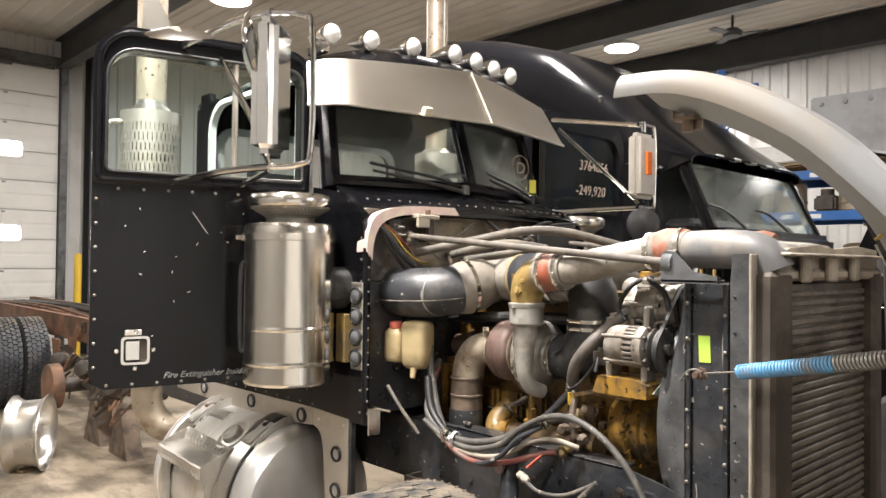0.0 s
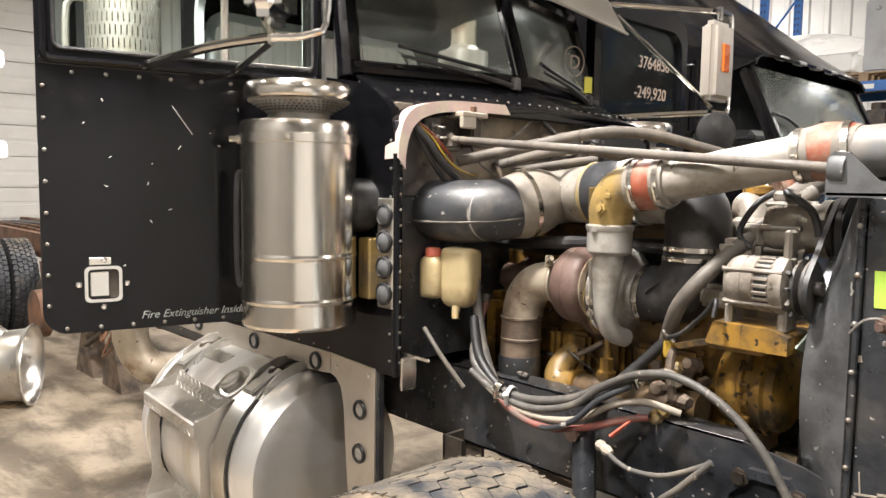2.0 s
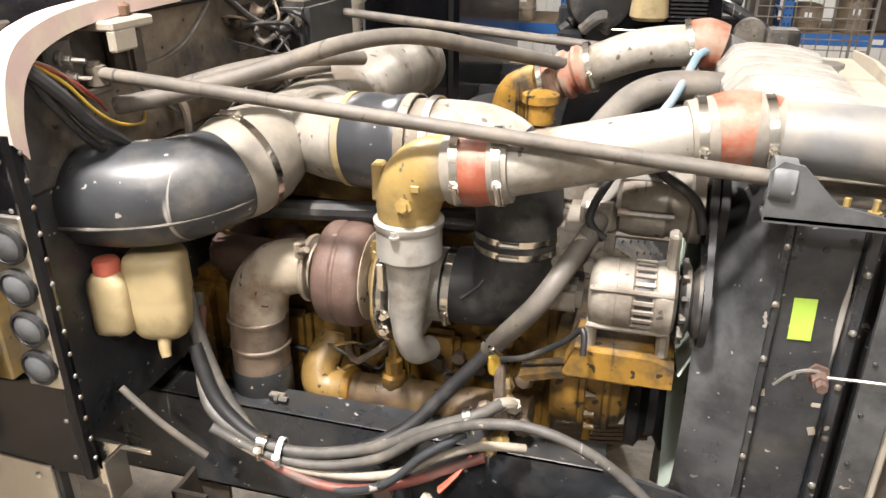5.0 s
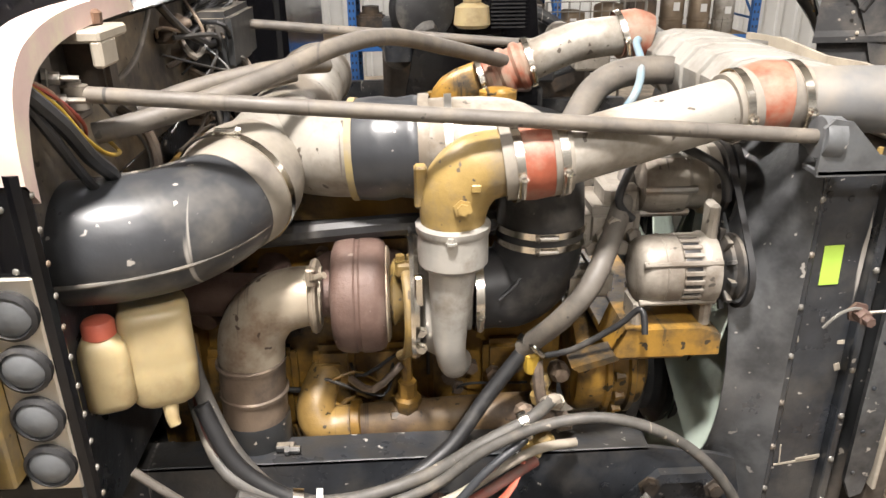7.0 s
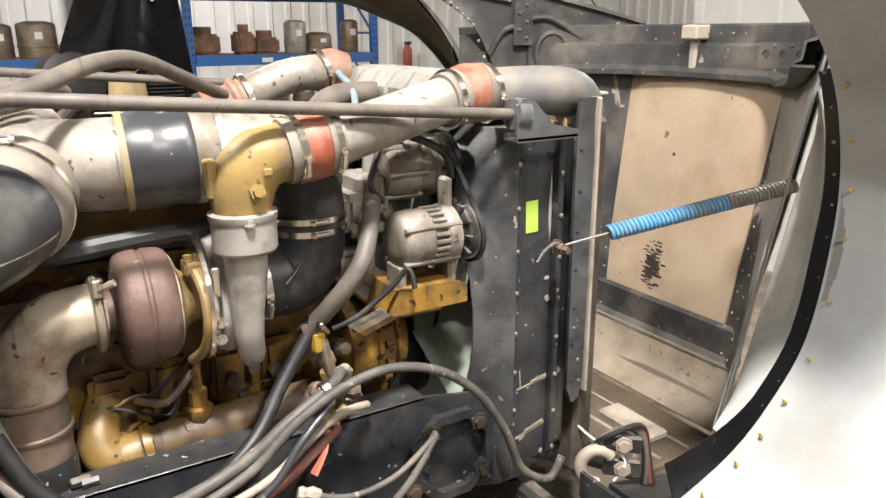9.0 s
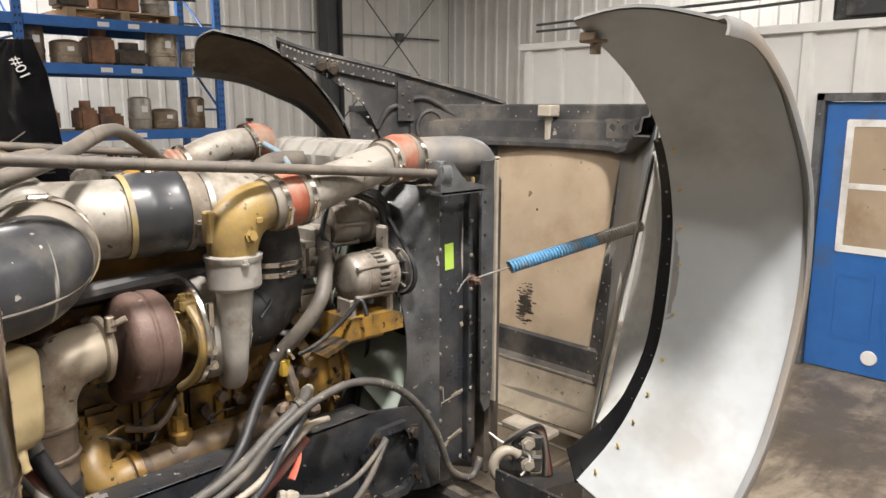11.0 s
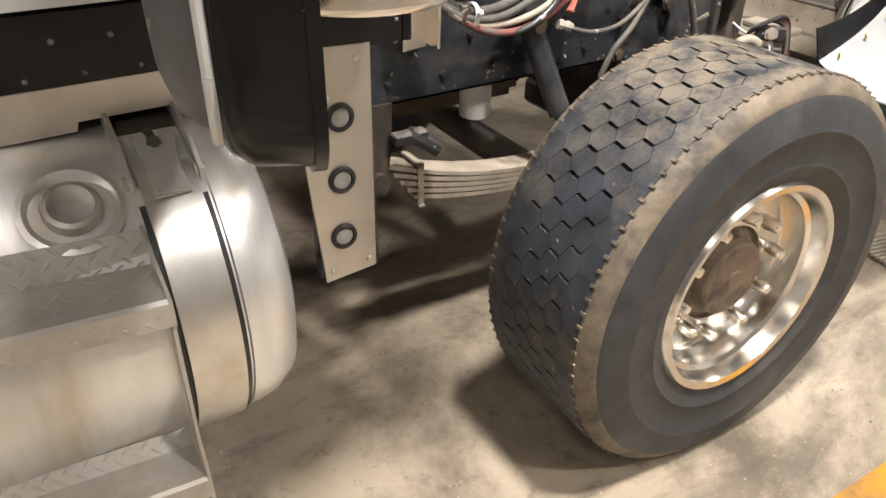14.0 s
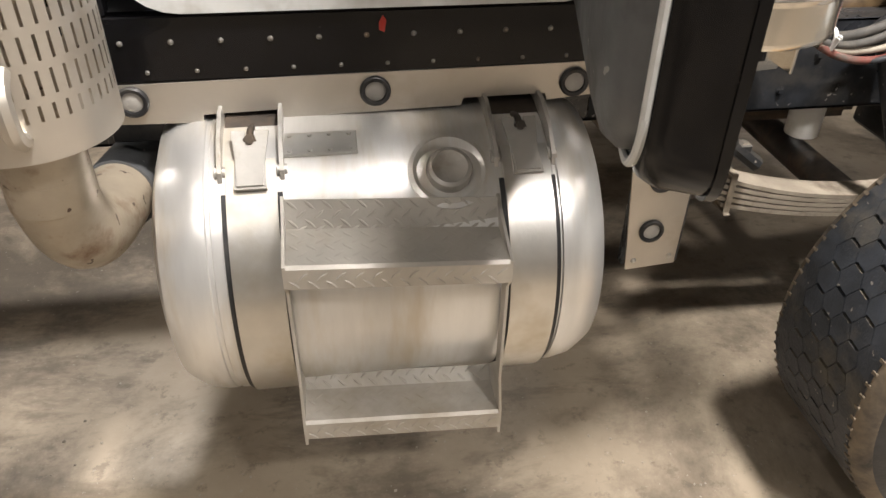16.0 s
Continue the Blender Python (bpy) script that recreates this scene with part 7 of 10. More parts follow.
clamp(duct, (-0.272, -0.174, 1.647), (1, -0.1, 0.04), 0.0945, 0.013, "band_tan", False)
clamp(duct, (-0.14, -0.189, 1.653), (1, -0.05, 0.03), 0.0965, 0.02, "alu_pipe", True)
clamp(duct, (-0.095, -0.19, 1.655), (1, -0.05, 0.03), 0.093, 0.014, "alu", True)
b = N()
tube(b, [(-0.20, -0.186, 1.65), (-0.09, -0.19, 1.655), (0.0, -0.19, 1.652), (0.045, -0.195, 1.63)], 0.0895, 32, 4)
part("duct_end", b, "alu_pipe", duct)
b = N()
tube(b, [(0.03, -0.19, 1.645), (0.07, -0.20, 1.60), (0.080, -0.21, 1.54), (0.080, -0.215, 1.47), (0.065, -0.22, 1.41), (0.025, -0.225, 1.375), (-0.02, -0.23, 1.37), (-0.055, -0.235, 1.368)],
     [0.086, 0.088, 0.086, 0.086, 0.088, 0.086, 0.08, 0.078], 36, 5)
inl = part("turbo_inlet_elbow", b, "rubber", truck, "black rubber turbo inlet elbow")
b = N()
tube(b, [(0.045, -0.255, 1.455), (0.03, -0.30, 1.42), (-0.01, -0.315, 1.385)], 0.004, 6, 4)
tube(b, [(0.06, -0.255, 1.45), (0.075, -0.30, 1.40), (0.065, -0.305, 1.37)], 0.003, 6, 4)
part("rubber_rib", b, "rubber", inl)
for z in (1.478, 1.505):
    clamp(inl, (0.081, -0.214, z), (0, 0, 1), 0.0875, 0.013)
clamp(inl, (-0.045, -0.235, 1.368), (1, 0, 0), 0.0805, 0.016)
# exhaust down pipe
b = N()
tube(b, [(-0.352, -0.235, 1.368), (-0.40, -0.237, 1.368), (-0.455, -0.242, 1.350), (-0.492, -0.248, 1.30), (-0.50, -0.252, 1.24)], [0.058, 0.061, 0.064, 0.066, 0.066], 28, 5)
dp = part("exhaust_pipe", b, "exhaust", truck, "heat stained exhaust down pipe")
b = N()
tube(b, [(-0.50, -0.252, 1.245), (-0.503, -0.254, 1.18), (-0.505, -0.256, 1.08), (-0.51, -0.258, 0.90)], 0.066, 28, 3)
part("pipe_sleeve", b, "exhaust_dark", dp)
for z in (1.24, 1.17):
    b = N()
    lathe(b, [(0.066, -0.006), (0.070, -0.003), (0.070, 0.003), (0.066, 0.006)], (-0.502, -0.254, z), "z", 28, caps=False)
    part("pipe_ridge", b, "exhaust_dark", dp)
b = N()
lathe(b, [(0.068, -0.045), (0.070, -0.04), (0.070, 0.04), (0.068, 0.045)], (-0.505, -0.257, 1.07), "z", 28, caps=False)
box(b, -0.46, -0.42, -0.325, -0.305, 1.06, 1.075, 0.003)
bolt(b, (-0.44, -0.325, 1.068), (1, 0, 0), 0.008, 0.03)
part("pipe_clamp", b, "black_dusty", dp)

# alternator, compressor, belts
AO = (0.236, -0.325, 1.444)
b = N()
lathe(b, [(0.030, 0), (0.052, 0.003), (0.060, 0.010), (0.064, 0.022), (0.066, 0.045), (0.066, 0.076), (0.0625, 0.080), (0.0625, 0.113), (0.067, 0.117), (0.070, 0.128), (0.068, 0.146), (0.055, 0.152), (0.03, 0.155)], AO, "x", 40)
alt = part("alternator", b, "cast", truck, "cast aluminium alternator")
b = N()
for k in range(24):
    a = 2 * math.pi * k / 24
    box(b, AO[0] + 0.078, AO[0] + 0.115, -0.0045, 0.0045, 0.060, 0.0672, 0.0015, m=Matrix.Translation((0, AO[1], AO[2])) @ Euler((a, 0, 0)).to_matrix().to_4x4())
tagged(part("alternator_fin", b, "cast", alt), kind="stuff")
# Dark band, with the shade between the fins put into its colour.
b = N()
lathe(b, [(0.0628, 0.082), (0.0632, 0.083), (0.0632, 0.110), (0.0628, 0.111)], AO, "x", 40, caps=False)
part("slot_shade", b, "rubber", alt, "dark band for the shade between the ribs")
b = N()
lathe(b, [(0.066, 0.0), (0.0672, 0.001), (0.0672, 0.003), (0.066, 0.004)], (AO[0] + 0.046, AO[1], AO[2]), "x", 40, caps=False)
part("casting_seam", b, "cast", alt)
for a in (0.7, 2.6, 3.9, 5.4):
    b = N()
    tube(b, [(AO[0] + 0.004, AO[1] + 0.066 * math.cos(a), AO[2] + 0.066 * math.sin(a)), (AO[0] + 0.146, AO[1] + 0.066 * math.cos(a), AO[2] + 0.066 * math.sin(a))], 0.006, 8, 1)
    part("through_bolt", b, "cast", alt)
b = N()
lathe(b, [(0.02, 0.155), (0.055, 0.160), (0.066, 0.165), (0.066, 0.172), (0.05, 0.178), (0.064, 0.186), (0.064, 0.192), (0.03, 0.195), (0.016, 0.196), (0.016, 0.215)], AO, "x", 36)
part("alternator_pulley", b, "black_dusty", alt)
b = N()
for k in range(12):
    a = 2 * math.pi * k / 12
    box(b, AO[0] + 0.157, AO[0] + 0.168, -0.004, 0.004, 0.055, 0.078, 0.001, m=Matrix.Translation((0, AO[1], AO[2])) @ Euler((a, 0, 0)).to_matrix().to_4x4())
tagged(part("fan_vane", b, "black_dusty", alt), kind="stuff")
for bx in ((0.236, 0.256, -0.36, -0.29, 1.335, 1.392), (0.364, 0.386, -0.36, -0.29, 1.335, 1.392), (0.364, 0.384, -0.345, -0.305, 1.50, 1.575)):
    b = N()
    box(b, *bx, 0.006)
    part("alternator_lug", b, "cast", alt)
b = N()
lathe(b, [(0.03, 0), (0.062, 0.01), (0.068, 0.03), (0.068, 0.09), (0.06, 0.10), (0.06, 0.13), (0.07, 0.135), (0.07, 0.155), (0.03, 0.16)], (0.265, -0.19, 1.575), "x", 32)
box(b, 0.20, 0.27, -0.24, -0.14, 1.52, 1.58, 0.01), box(b, 0.28, 0.33, -0.22, -0.16, 1.635, 1.665, 0.008)
acp = part("air_conditioning_compressor", b, "cast", truck, "dusty cast compressor above the alternator")
for k in range(6):
    a = 2 * math.pi * k / 6
    b = N()
    lathe(b, [(0.008, 0), (0.008, 0.10)], (0.27, -0.19 + 0.066 * math.cos(a), 1.575 + 0.066 * math.sin(a)), "x", 8)
    part("through_bolt", b, "spring", acp)
b = N()
lathe(b, [(0.02, 0), (0.072, 0.004), (0.072, 0.012), (0.055, 0.02), (0.072, 0.028), (0.072, 0.036), (0.02, 0.04)], (0.425, -0.19, 1.575), "x", 32)
part("compressor_pulley", b, "black_dusty", acp)


def belt(parent, x, c0, r0, c1, r1, t=0.008):
    b_ = N()
    d = V(0, c1[0] - c0[0], c1[1] - c0[1])
    a0 = math.atan2(d.z, d.y)
    ring = []
    for k in range(13):
        a = a0 + math.pi / 2 + math.pi * k / 12
        ring.append((c0[0] + r0 * math.cos(a), c0[1] + r0 * math.sin(a)))
    for k in range(13):
        a = a0 - math.pi / 2 + math.pi * k / 12
        ring.append((c1[0] + r1 * math.cos(a), c1[1] + r1 * math.sin(a)))
    cen = (sum(p[0] for p in ring) / len(ring), sum(p[1] for p in ring) / len(ring))
    out = [(p[0] + t * (p[0] - cen[0]) / max(0.03, math.hypot(p[0] - cen[0], p[1] - cen[1])), p[1] + t * (p[1] - cen[1]) / max(0.03, math.hypot(p[0] - cen[0], p[1] - cen[1]))) for p in ring]
    ring_plate(b_, out, ring, "x", x, x + 0.012)
    return part("drive_belt", b_, "rubber", parent, "black drive belt")


belt(eng, 0.430, (-0.325, 1.437), 0.064, (-0.19, 1.575), 0.070)
belt(eng, 0.446, (-0.19, 1.575), 0.072, (CY, 1.02), 0.16)
b = N()
box(b, 0.16, 0.27, -0.26, -0.10, 1.44, 1.54, 0.015, seg=2)
box(b, 0.12, 0.22, -0.28, -0.22, 1.36, 1.42, 0.012, seg=2)
for k in range(5):
    lathe(b, [(0.013, 0), (0.013, 0.016)], (0.17 + 0.02 * k, -0.27, 1.47 + 0.025 * (k % 3)), (0, -1, 0), 6)
part("accessory_bracket", b, "cast", eng, "cast accessory mounting bracket")
b = N()
tube(b, [(0.12, -0.02, 1.62), (0.16, -0.05, 1.60), (0.17, -0.08, 1.50), (0.16, -0.1, 1.42)], 0.04, 18, 4)
lathe(b, [(0.05, 0), (0.06, 0.01), (0.06, 0.05), (0.05, 0.06)], (0.17, -0.06, 1.53), "z", 24)
part("thermostat_housing", b, "cast", eng)
b = N()
lathe(b, [(0.03, 0), (0.036, 0.005), (0.036, 0.05), (0.045, 0.055), (0.045, 0.075), (0.03, 0.08)], (0.05, 0.22, 1.60), "z", 20)
part("oil_filler", b, "yellow", eng, "yellow oil filler neck and cap")

# hoses on the engine
hs = hose(truck, [(0.34, -0.10, 1.665), (0.275, -0.155, 1.605), (0.230, -0.245, 1.535), (0.188, -0.312, 1.475), (0.150, -0.350, 1.420), (0.103, -0.345, 1.355), (0.045, -0.285, 1.26)], 0.0205, "hose_tan", "dusty grey coolant hose", "coolant_hose")
hose(truck, [(0.05, -0.287, 1.262), (-0.03, -0.315, 1.17), (-0.12, -0.37, 1.08), (-0.25, -0.43, 1.035), (-0.38, -0.46, 1.05), (-0.50, -0.45, 1.13), (-0.56, -0.42, 1.25)], 0.0155, "rubber", "dark oil hose", "oil_hose")
clamp(hs, (0.055, -0.29, 1.272), (0.6, 0.3, 0.6), 0.024)
hose(truck, [(0.53, 0.18, 1.715), (0.42, 0.17, 1.725), (0.33, 0.16, 1.72), (0.26, 0.13, 1.69), (0.20, 0.06, 1.63), (0.15, 0.0, 1.58)], 0.033, "hose_tan", "thick grey upper radiator hose", "radiator_hose")
hose(truck, [(0.430, 0.360, 1.772), (0.403, 0.300, 1.769), (0.381, 0.190, 1.750), (0.356, 0.100, 1.715), (0.326, 0.060, 1.675), (0.296, 0.100, 1.615)], 0.0095, "blue_hose", "thin pale blue hose", "vent_hose")
hose(truck, [(0.24, -0.42, 1.36), (0.235, -0.40, 1.40), (0.20, -0.385, 1.36), (0.13, -0.36, 1.30), (0.08, -0.34, 1.275)], 0.006, "rubber", "", "cable")
hose(truck, [(0.30, -0.14, 1.66), (0.33, -0.25, 1.66), (0.40, -0.28, 1.62), (0.42, -0.28, 1.56)], 0.009, "rubber", "", "cable")
hose(truck, [(0.28, -0.20, 1.66), (0.25, -0.24, 1.63), (0.22, -0.26, 1.56), (0.25, -0.26, 1.52)], 0.008, "rubber", "", "cable")

# bundle of hoses over the rail
hb1 = hose(truck, [(-0.62, -0.30, 1.30), (-0.58, -0.38, 1.20), (-0.52, -0.455, 1.12), (-0.42, -0.465, 1.065), (-0.30, -0.45, 1.045), (-0.16, -0.43, 1.075), (-0.06, -0.42, 1.13), (0.04, -0.40, 1.172), (0.09, -0.36, 1.185)], 0.0127, "rubber_grey", "grey fluid hose over the frame rail", "frame_hose", 6)
hose(truck, [(-0.50, -0.49, 1.10), (-0.40, -0.475, 1.045), (-0.28, -0.46, 1.025), (-0.15, -0.445, 1.06), (-0.05, -0.44, 1.135), (0.06, -0.445, 1.19), (0.17, -0.45, 1.205), (0.28, -0.455, 1.17), (0.38, -0.455, 1.09), (0.46, -0.455, 0.97), (0.52, -0.45, 0.84), (0.60, -0.46, 0.79), (0.64, -0.46, 0.84)], 0.0106, "rubber_grey", "long looping grey air hose", "frame_hose", 6)
hose(truck, [(-0.46, -0.485, 1.075), (-0.36, -0.47, 1.02), (-0.24, -0.455, 1.005), (-0.12, -0.45, 1.03), (-0.02, -0.44, 1.09), (0.06, -0.41, 1.11), (0.14, -0.37, 1.09)], 0.0093, "beige", "pale grey hose", "frame_hose", 6)
hose(truck, [(-0.60, -0.32, 1.28), (-0.55, -0.42, 1.17), (-0.46, -0.465, 1.08), (-0.34, -0.475, 1.005), (-0.22, -0.47, 0.985), (-0.10, -0.45, 1.01), (0.0, -0.42, 1.05), (0.06, -0.39, 1.065)], 0.0102, "red_rubber", "dusty red air hose", "frame_hose", 6)
hose(truck, [(-0.34, -0.46, 1.0), (-0.22, -0.475, 0.985), (-0.12, -0.475, 1.03), (-0.05, -0.46, 1.10), (0.03, -0.43, 1.15)], 0.0085, "rubber_blue", "dark hose", "frame_hose", 6)
hose(truck, [(-0.58, -0.40, 1.42), (-0.565, -0.40, 1.28), (-0.52, -0.41, 1.14), (-0.45, -0.43, 1.05)], 0.016, "rubber_grey", "dusty corrugated loom", "wire_loom", 6)
hose(truck, [(-0.64, -0.56, 1.22), (-0.57, -0.55, 1.14), (-0.50, -0.52, 1.05)], 0.0076, "hose_tan", "", "vent_tube", 4)
clamp(hb1, (-0.40, -0.463, 1.058), (1, 0.1, -0.2), 0.020, 0.02)
clamp(hb1, (0.03, -0.402, 1.168), (1, 0.2, 0.3), 0.018, 0.016)
clamp(hb1, (-0.36, -0.458, 1.048), (1, 0.1, -0.1), 0.022, 0.012, "label")
b = N()
tube(b, [(0.075, -0.368, 1.182), (0.098, -0.352, 1.180), (0.106, -0.335, 1.162)], 0.0135, 10, 3)
lathe(b, [(0.017, 0), (0.017, 0.014)], (0.106, -0.335, 1.168), (0.1, 0.4, -1), 6)
part("hose_fitting", b, "beige", hb1)
b = N()
tube(b, [(0.035, -0.395, 1.070), (0.012, -0.425, 1.040), (-0.020, -0.440, 1.005)], [0.006, 0.009, 0.013], 10, 2, squash=0.5)
part("valve_handle", b, "red_plastic", truck, "red valve handle")
hb2 = hose(truck, [(-0.03, -0.45, 0.965), (0.05, -0.47, 0.945), (0.15, -0.47, 0.955), (0.24, -0.46, 1.0), (0.27, -0.45, 1.02)], 0.007, "rubber_grey", "dusty brake hose", "brake_hose", 5)
hose(truck, [(0.27, -0.455, 1.02), (0.2, -0.47, 0.94), (0.14, -0.47, 0.88), (0.11, -0.46, 0.80)], 0.009, "rubber_grey", "", "brake_hose", 5)
b = N()
lathe(b, [(0.013, -0.02), (0.016, -0.01), (0.012, 0.0), (0.016, 0.012), (0.010, 0.03)], (-0.04, -0.445, 0.97), (1, -0.2, -0.3), 8)
part("hose_fitting", b, "beige", hb2)

# stay rods and hose across the top
b = N()
tube(b, [(-0.655, -0.436, 1.813), (0.0, -0.425, 1.757), (0.505, -0.416, 1.714)], 0.0125, 12, 1)
stay = part("stay_rod", b, "hose_tan", truck, "long dusty steel radiator stay rod")
b = N()
lathe(b, [(0.019, -0.02), (0.019, 0.014), (0.011, 0.016), (0.011, 0.022)], (-0.662, -0.436, 1.812), "z", 14)
box(b, -0.71, -0.655, -0.47, -0.40, 1.775, 1.79, 0.004)
part("rod_mount", b, "hose_tan", stay)
b = N()
tube(b, [(-0.655, 0.53, 1.813), (0.0, 0.52, 1.757), (0.505, 0.516, 1.714)], 0.0125, 12, 1)
part("stay_rod", b, "hose_tan", truck, "far dusty steel radiator stay rod")
hose(truck, [(-0.66, -0.40, 1.745), (-0.56, -0.37, 1.765), (-0.42, -0.28, 1.80), (-0.30, -0.15, 1.835), (-0.20, -0.02, 1.835), (-0.08, 0.14, 1.79), (0.05, 0.32, 1.735), (0.16, 0.45, 1.69)], 0.0175, "hose_tan", "grey hose arching over the engine", "heater_hose", 6)
hose(truck, [(-0.66, -0.20, 1.74), (-0.55, -0.15, 1.77), (-0.42, -0.1, 1.79), (-0.34, 0.05, 1.77)], 0.016, "hose_tan", "", "heater_hose", 6)
hose(truck, [(-0.66, -0.12, 1.72), (-0.5, -0.06, 1.745), (-0.4, 0.0, 1.76)], 0.014, "hose_tan", "", "heater_hose", 6)

# firewall equipment
b = N()
box(b, -0.70, -0.615, -0.43, -0.31, 1.884, 1.902, 0.004)
box(b, -0.632, -0.615, -0.43, -0.365, 1.848, 1.888, 0.004)
eq = part("firewall_bracket", b, "beige", truck, "bare steel bracket on the firewall")
b = N()
box(b, -0.70, -0.635, -0.365, -0.318, 1.79, 1.884, 0.008, seg=2)
part("bracket_post", b, "grime", eq)
b = N()
lathe(b, [(0.011, 0), (0.014, 0.004), (0.014, 0.020), (0.008, 0.024)], (-0.65, -0.352, 1.902), (0.1, 0, 1), 10)
part("bracket_bolt", b, "rust", eq)
b = N()
box(b, -0.70, -0.672, -0.535, -0.468, 1.80, 1.882, 0.005)
term = part("terminal_block", b, "black_dusty", truck, "black terminal block on the firewall")
for yy, zz in ((-0.508, 1.850), (-0.500, 1.818)):
    b = N()
    lathe(b, [(0.013, 0), (0.013, 0.006), (0.009, 0.008), (0.009, 0.022), (0.0045, 0.023), (0.0045, 0.046)], (-0.672, yy, zz), (1, 0.35, -0.1), 8)
    part("terminal_stud", b, "spring", term)
for mname, r, pts in (("wire_yellow", 0.0034, [(-0.66, -0.575, 1.853), (-0.65, -0.525, 1.812), (-0.64, -0.48, 1.756), (-0.635, -0.429, 1.720), (-0.645, -0.354, 1.702), (-0.69, -0.283, 1.706)]),
                      ("wire_red", 0.003, [(-0.66, -0.578, 1.858), (-0.65, -0.52, 1.822), (-0.645, -0.47, 1.778), (-0.665, -0.423, 1.742)]),
                      ("orange", 0.0028, [(-0.66, -0.582, 1.862), (-0.652, -0.535, 1.836), (-0.648, -0.49, 1.79), (-0.66, -0.45, 1.765)]),
                      ("rubber", 0.012, [(-0.66, -0.59, 1.848), (-0.64, -0.548, 1.795), (-0.63, -0.505, 1.738), (-0.63, -0.44, 1.69), (-0.65, -0.39, 1.65)]),
                      ("rubber", 0.008, [(-0.665, -0.585, 1.835), (-0.65, -0.555, 1.775), (-0.645, -0.51, 1.715), (-0.65, -0.45, 1.665)]),
                      ("hose_tan", 0.005, [(-0.665, -0.02, 1.915), (-0.66, -0.06, 1.885), (-0.66, -0.15, 1.828), (-0.665, -0.24, 1.802), (-0.68, -0.30, 1.795)]),
                      ("rubber", 0.009, [(-0.66, 0.02, 1.90), (-0.64, 0.10, 1.84), (-0.62, 0.20, 1.80), (-0.62, 0.30, 1.79)]),
                      ("rubber_grey", 0.003, [(-0.69, -0.31, 1.79), (-0.66, -0.30, 1.74), (-0.65, -0.24, 1.70), (-0.65, -0.20, 1.64), (-0.66, -0.22, 1.58)]),
                      ("grime", 0.010, [(-0.69, -0.20, 1.74), (-0.64, -0.22, 1.70), (-0.63, -0.23, 1.64), (-0.66, -0.22, 1.58)])):
    hose(truck, pts, r, mname, "", "firewall_wire", 5, 8)
rnd = random.Random(7)
for k in range(30):
    y0 = rnd.uniform(0.06, 0.62)
    z0 = rnd.uniform(1.50, 1.87)
    pts = [(-0.69, y0, z0)]
    for j in range(1, 4):
        pts.append((-0.69 + rnd.uniform(0.02, 0.12) * (1 if j < 3 else 0.3), max(0.0, y0 + j * rnd.uniform(0.03, 0.09) * rnd.choice((-1, 1))), min(1.9, max(1.45, z0 + rnd.uniform(-0.10, 0.08)))))
    hose(truck, pts, rnd.choice((0.003, 0.004, 0.006, 0.008)), rnd.choice(("rubber", "rubber", "rubber_grey", "hose_tan", "grime", "beige", "exhaust_dark")), "", "firewall_wire", 5, 6)
for k in range(14):
    y0, z0 = rnd.uniform(0.06, 0.66), rnd.uniform(1.5, 1.86)
    b = N()
    s1, s2, s3 = rnd.uniform(0.015, 0.04), rnd.uniform(0.02, 0.05), rnd.uniform(0.02, 0.06)
    if k % 3:
        box(b, -0.70, -0.70 + s3, y0 - s1, y0 + s1, z0 - s2 * 0.6, z0 + s2 * 0.6, 0.006)
        bolt(b, (-0.70 + s3, y0, z0), (1, 0, 0), 0.006, 0.010)
    else:
        lathe(b, [(s1 * 0.7, 0), (s1 * 0.75, s3 * 0.8), (s1 * 0.5, s3), (s1 * 0.2, s3 * 1.3)], (-0.70, y0, z0), (1, 0, 0.15), 12)
    part("firewall_fitting", b, rnd.choice(("beige", "grime", "black_dusty", "exhaust_dark")), truck)
b = N()
box(b, -0.70, -0.58, 0.28, 0.60, 1.72, 1.86, 0.015, seg=2)
part("heater_box", b, "black_dusty", truck, "dark heater box on the firewall")
b = N()
lathe(b, [(0.10, -0.05), (0.115, -0.045), (0.12, -0.03), (0.12, 0.05), (0.10, 0.06), (0.04, 0.065)], (-0.10, 0.55, 1.50), (0.1, -0.15, 1), 32)
part("brake_canister", b, "rubber", truck, "round black canister beyond the engine")
b = N()
lathe(b, [(0.008, 0), (0.008, 0.05), (0.02, 0.052), (0.02, 0.06)], (-0.09, 0.50, 1.56), "z", 10)
part("yellow_knob", b, "yellow", truck)
b = N()
for k in range(5):
    box(b, -0.55 + 0.11 * k, -0.47 + 0.11 * k, 0.26, 0.40, 1.35 + 0.03 * (k % 2), 1.52, 0.02)
part("fuel_pump", b, "black_dusty", truck, "dark fuel pump beyond the engine")

# coolant reservoir
def soft_body(bm, m, hx, hy, z0, z1, rows_):
    """A moulded bottle: rounded outlines stacked up, narrowed as rows_ says."""
    rings_ = []
    for f, k in rows_:
        rings_.append([m @ V(x_, y_, z0 + (z1 - z0) * f) for x_, y_ in rounded(-hx * k, hx * k, -hy * k, hy * k, min(hx, hy) * 0.55 * k, 5)])
    g_ = loft(bm, rings_, True)
    bm.faces.new(g_[0][::-1])
    bm.faces.new(g_[-1])


b = N()
soft_body(b, pose(-0.610, -0.433, 0, 0, 0, 18), 0.058, 0.052, 1.280, 1.470, ((0, 0.62), (0.05, 0.82), (0.12, 0.95), (0.4, 1.0), (0.45, 0.985), (0.5, 1.0), (0.88, 1.0), (0.95, 0.93), (0.985, 0.82), (1, 0.6)))
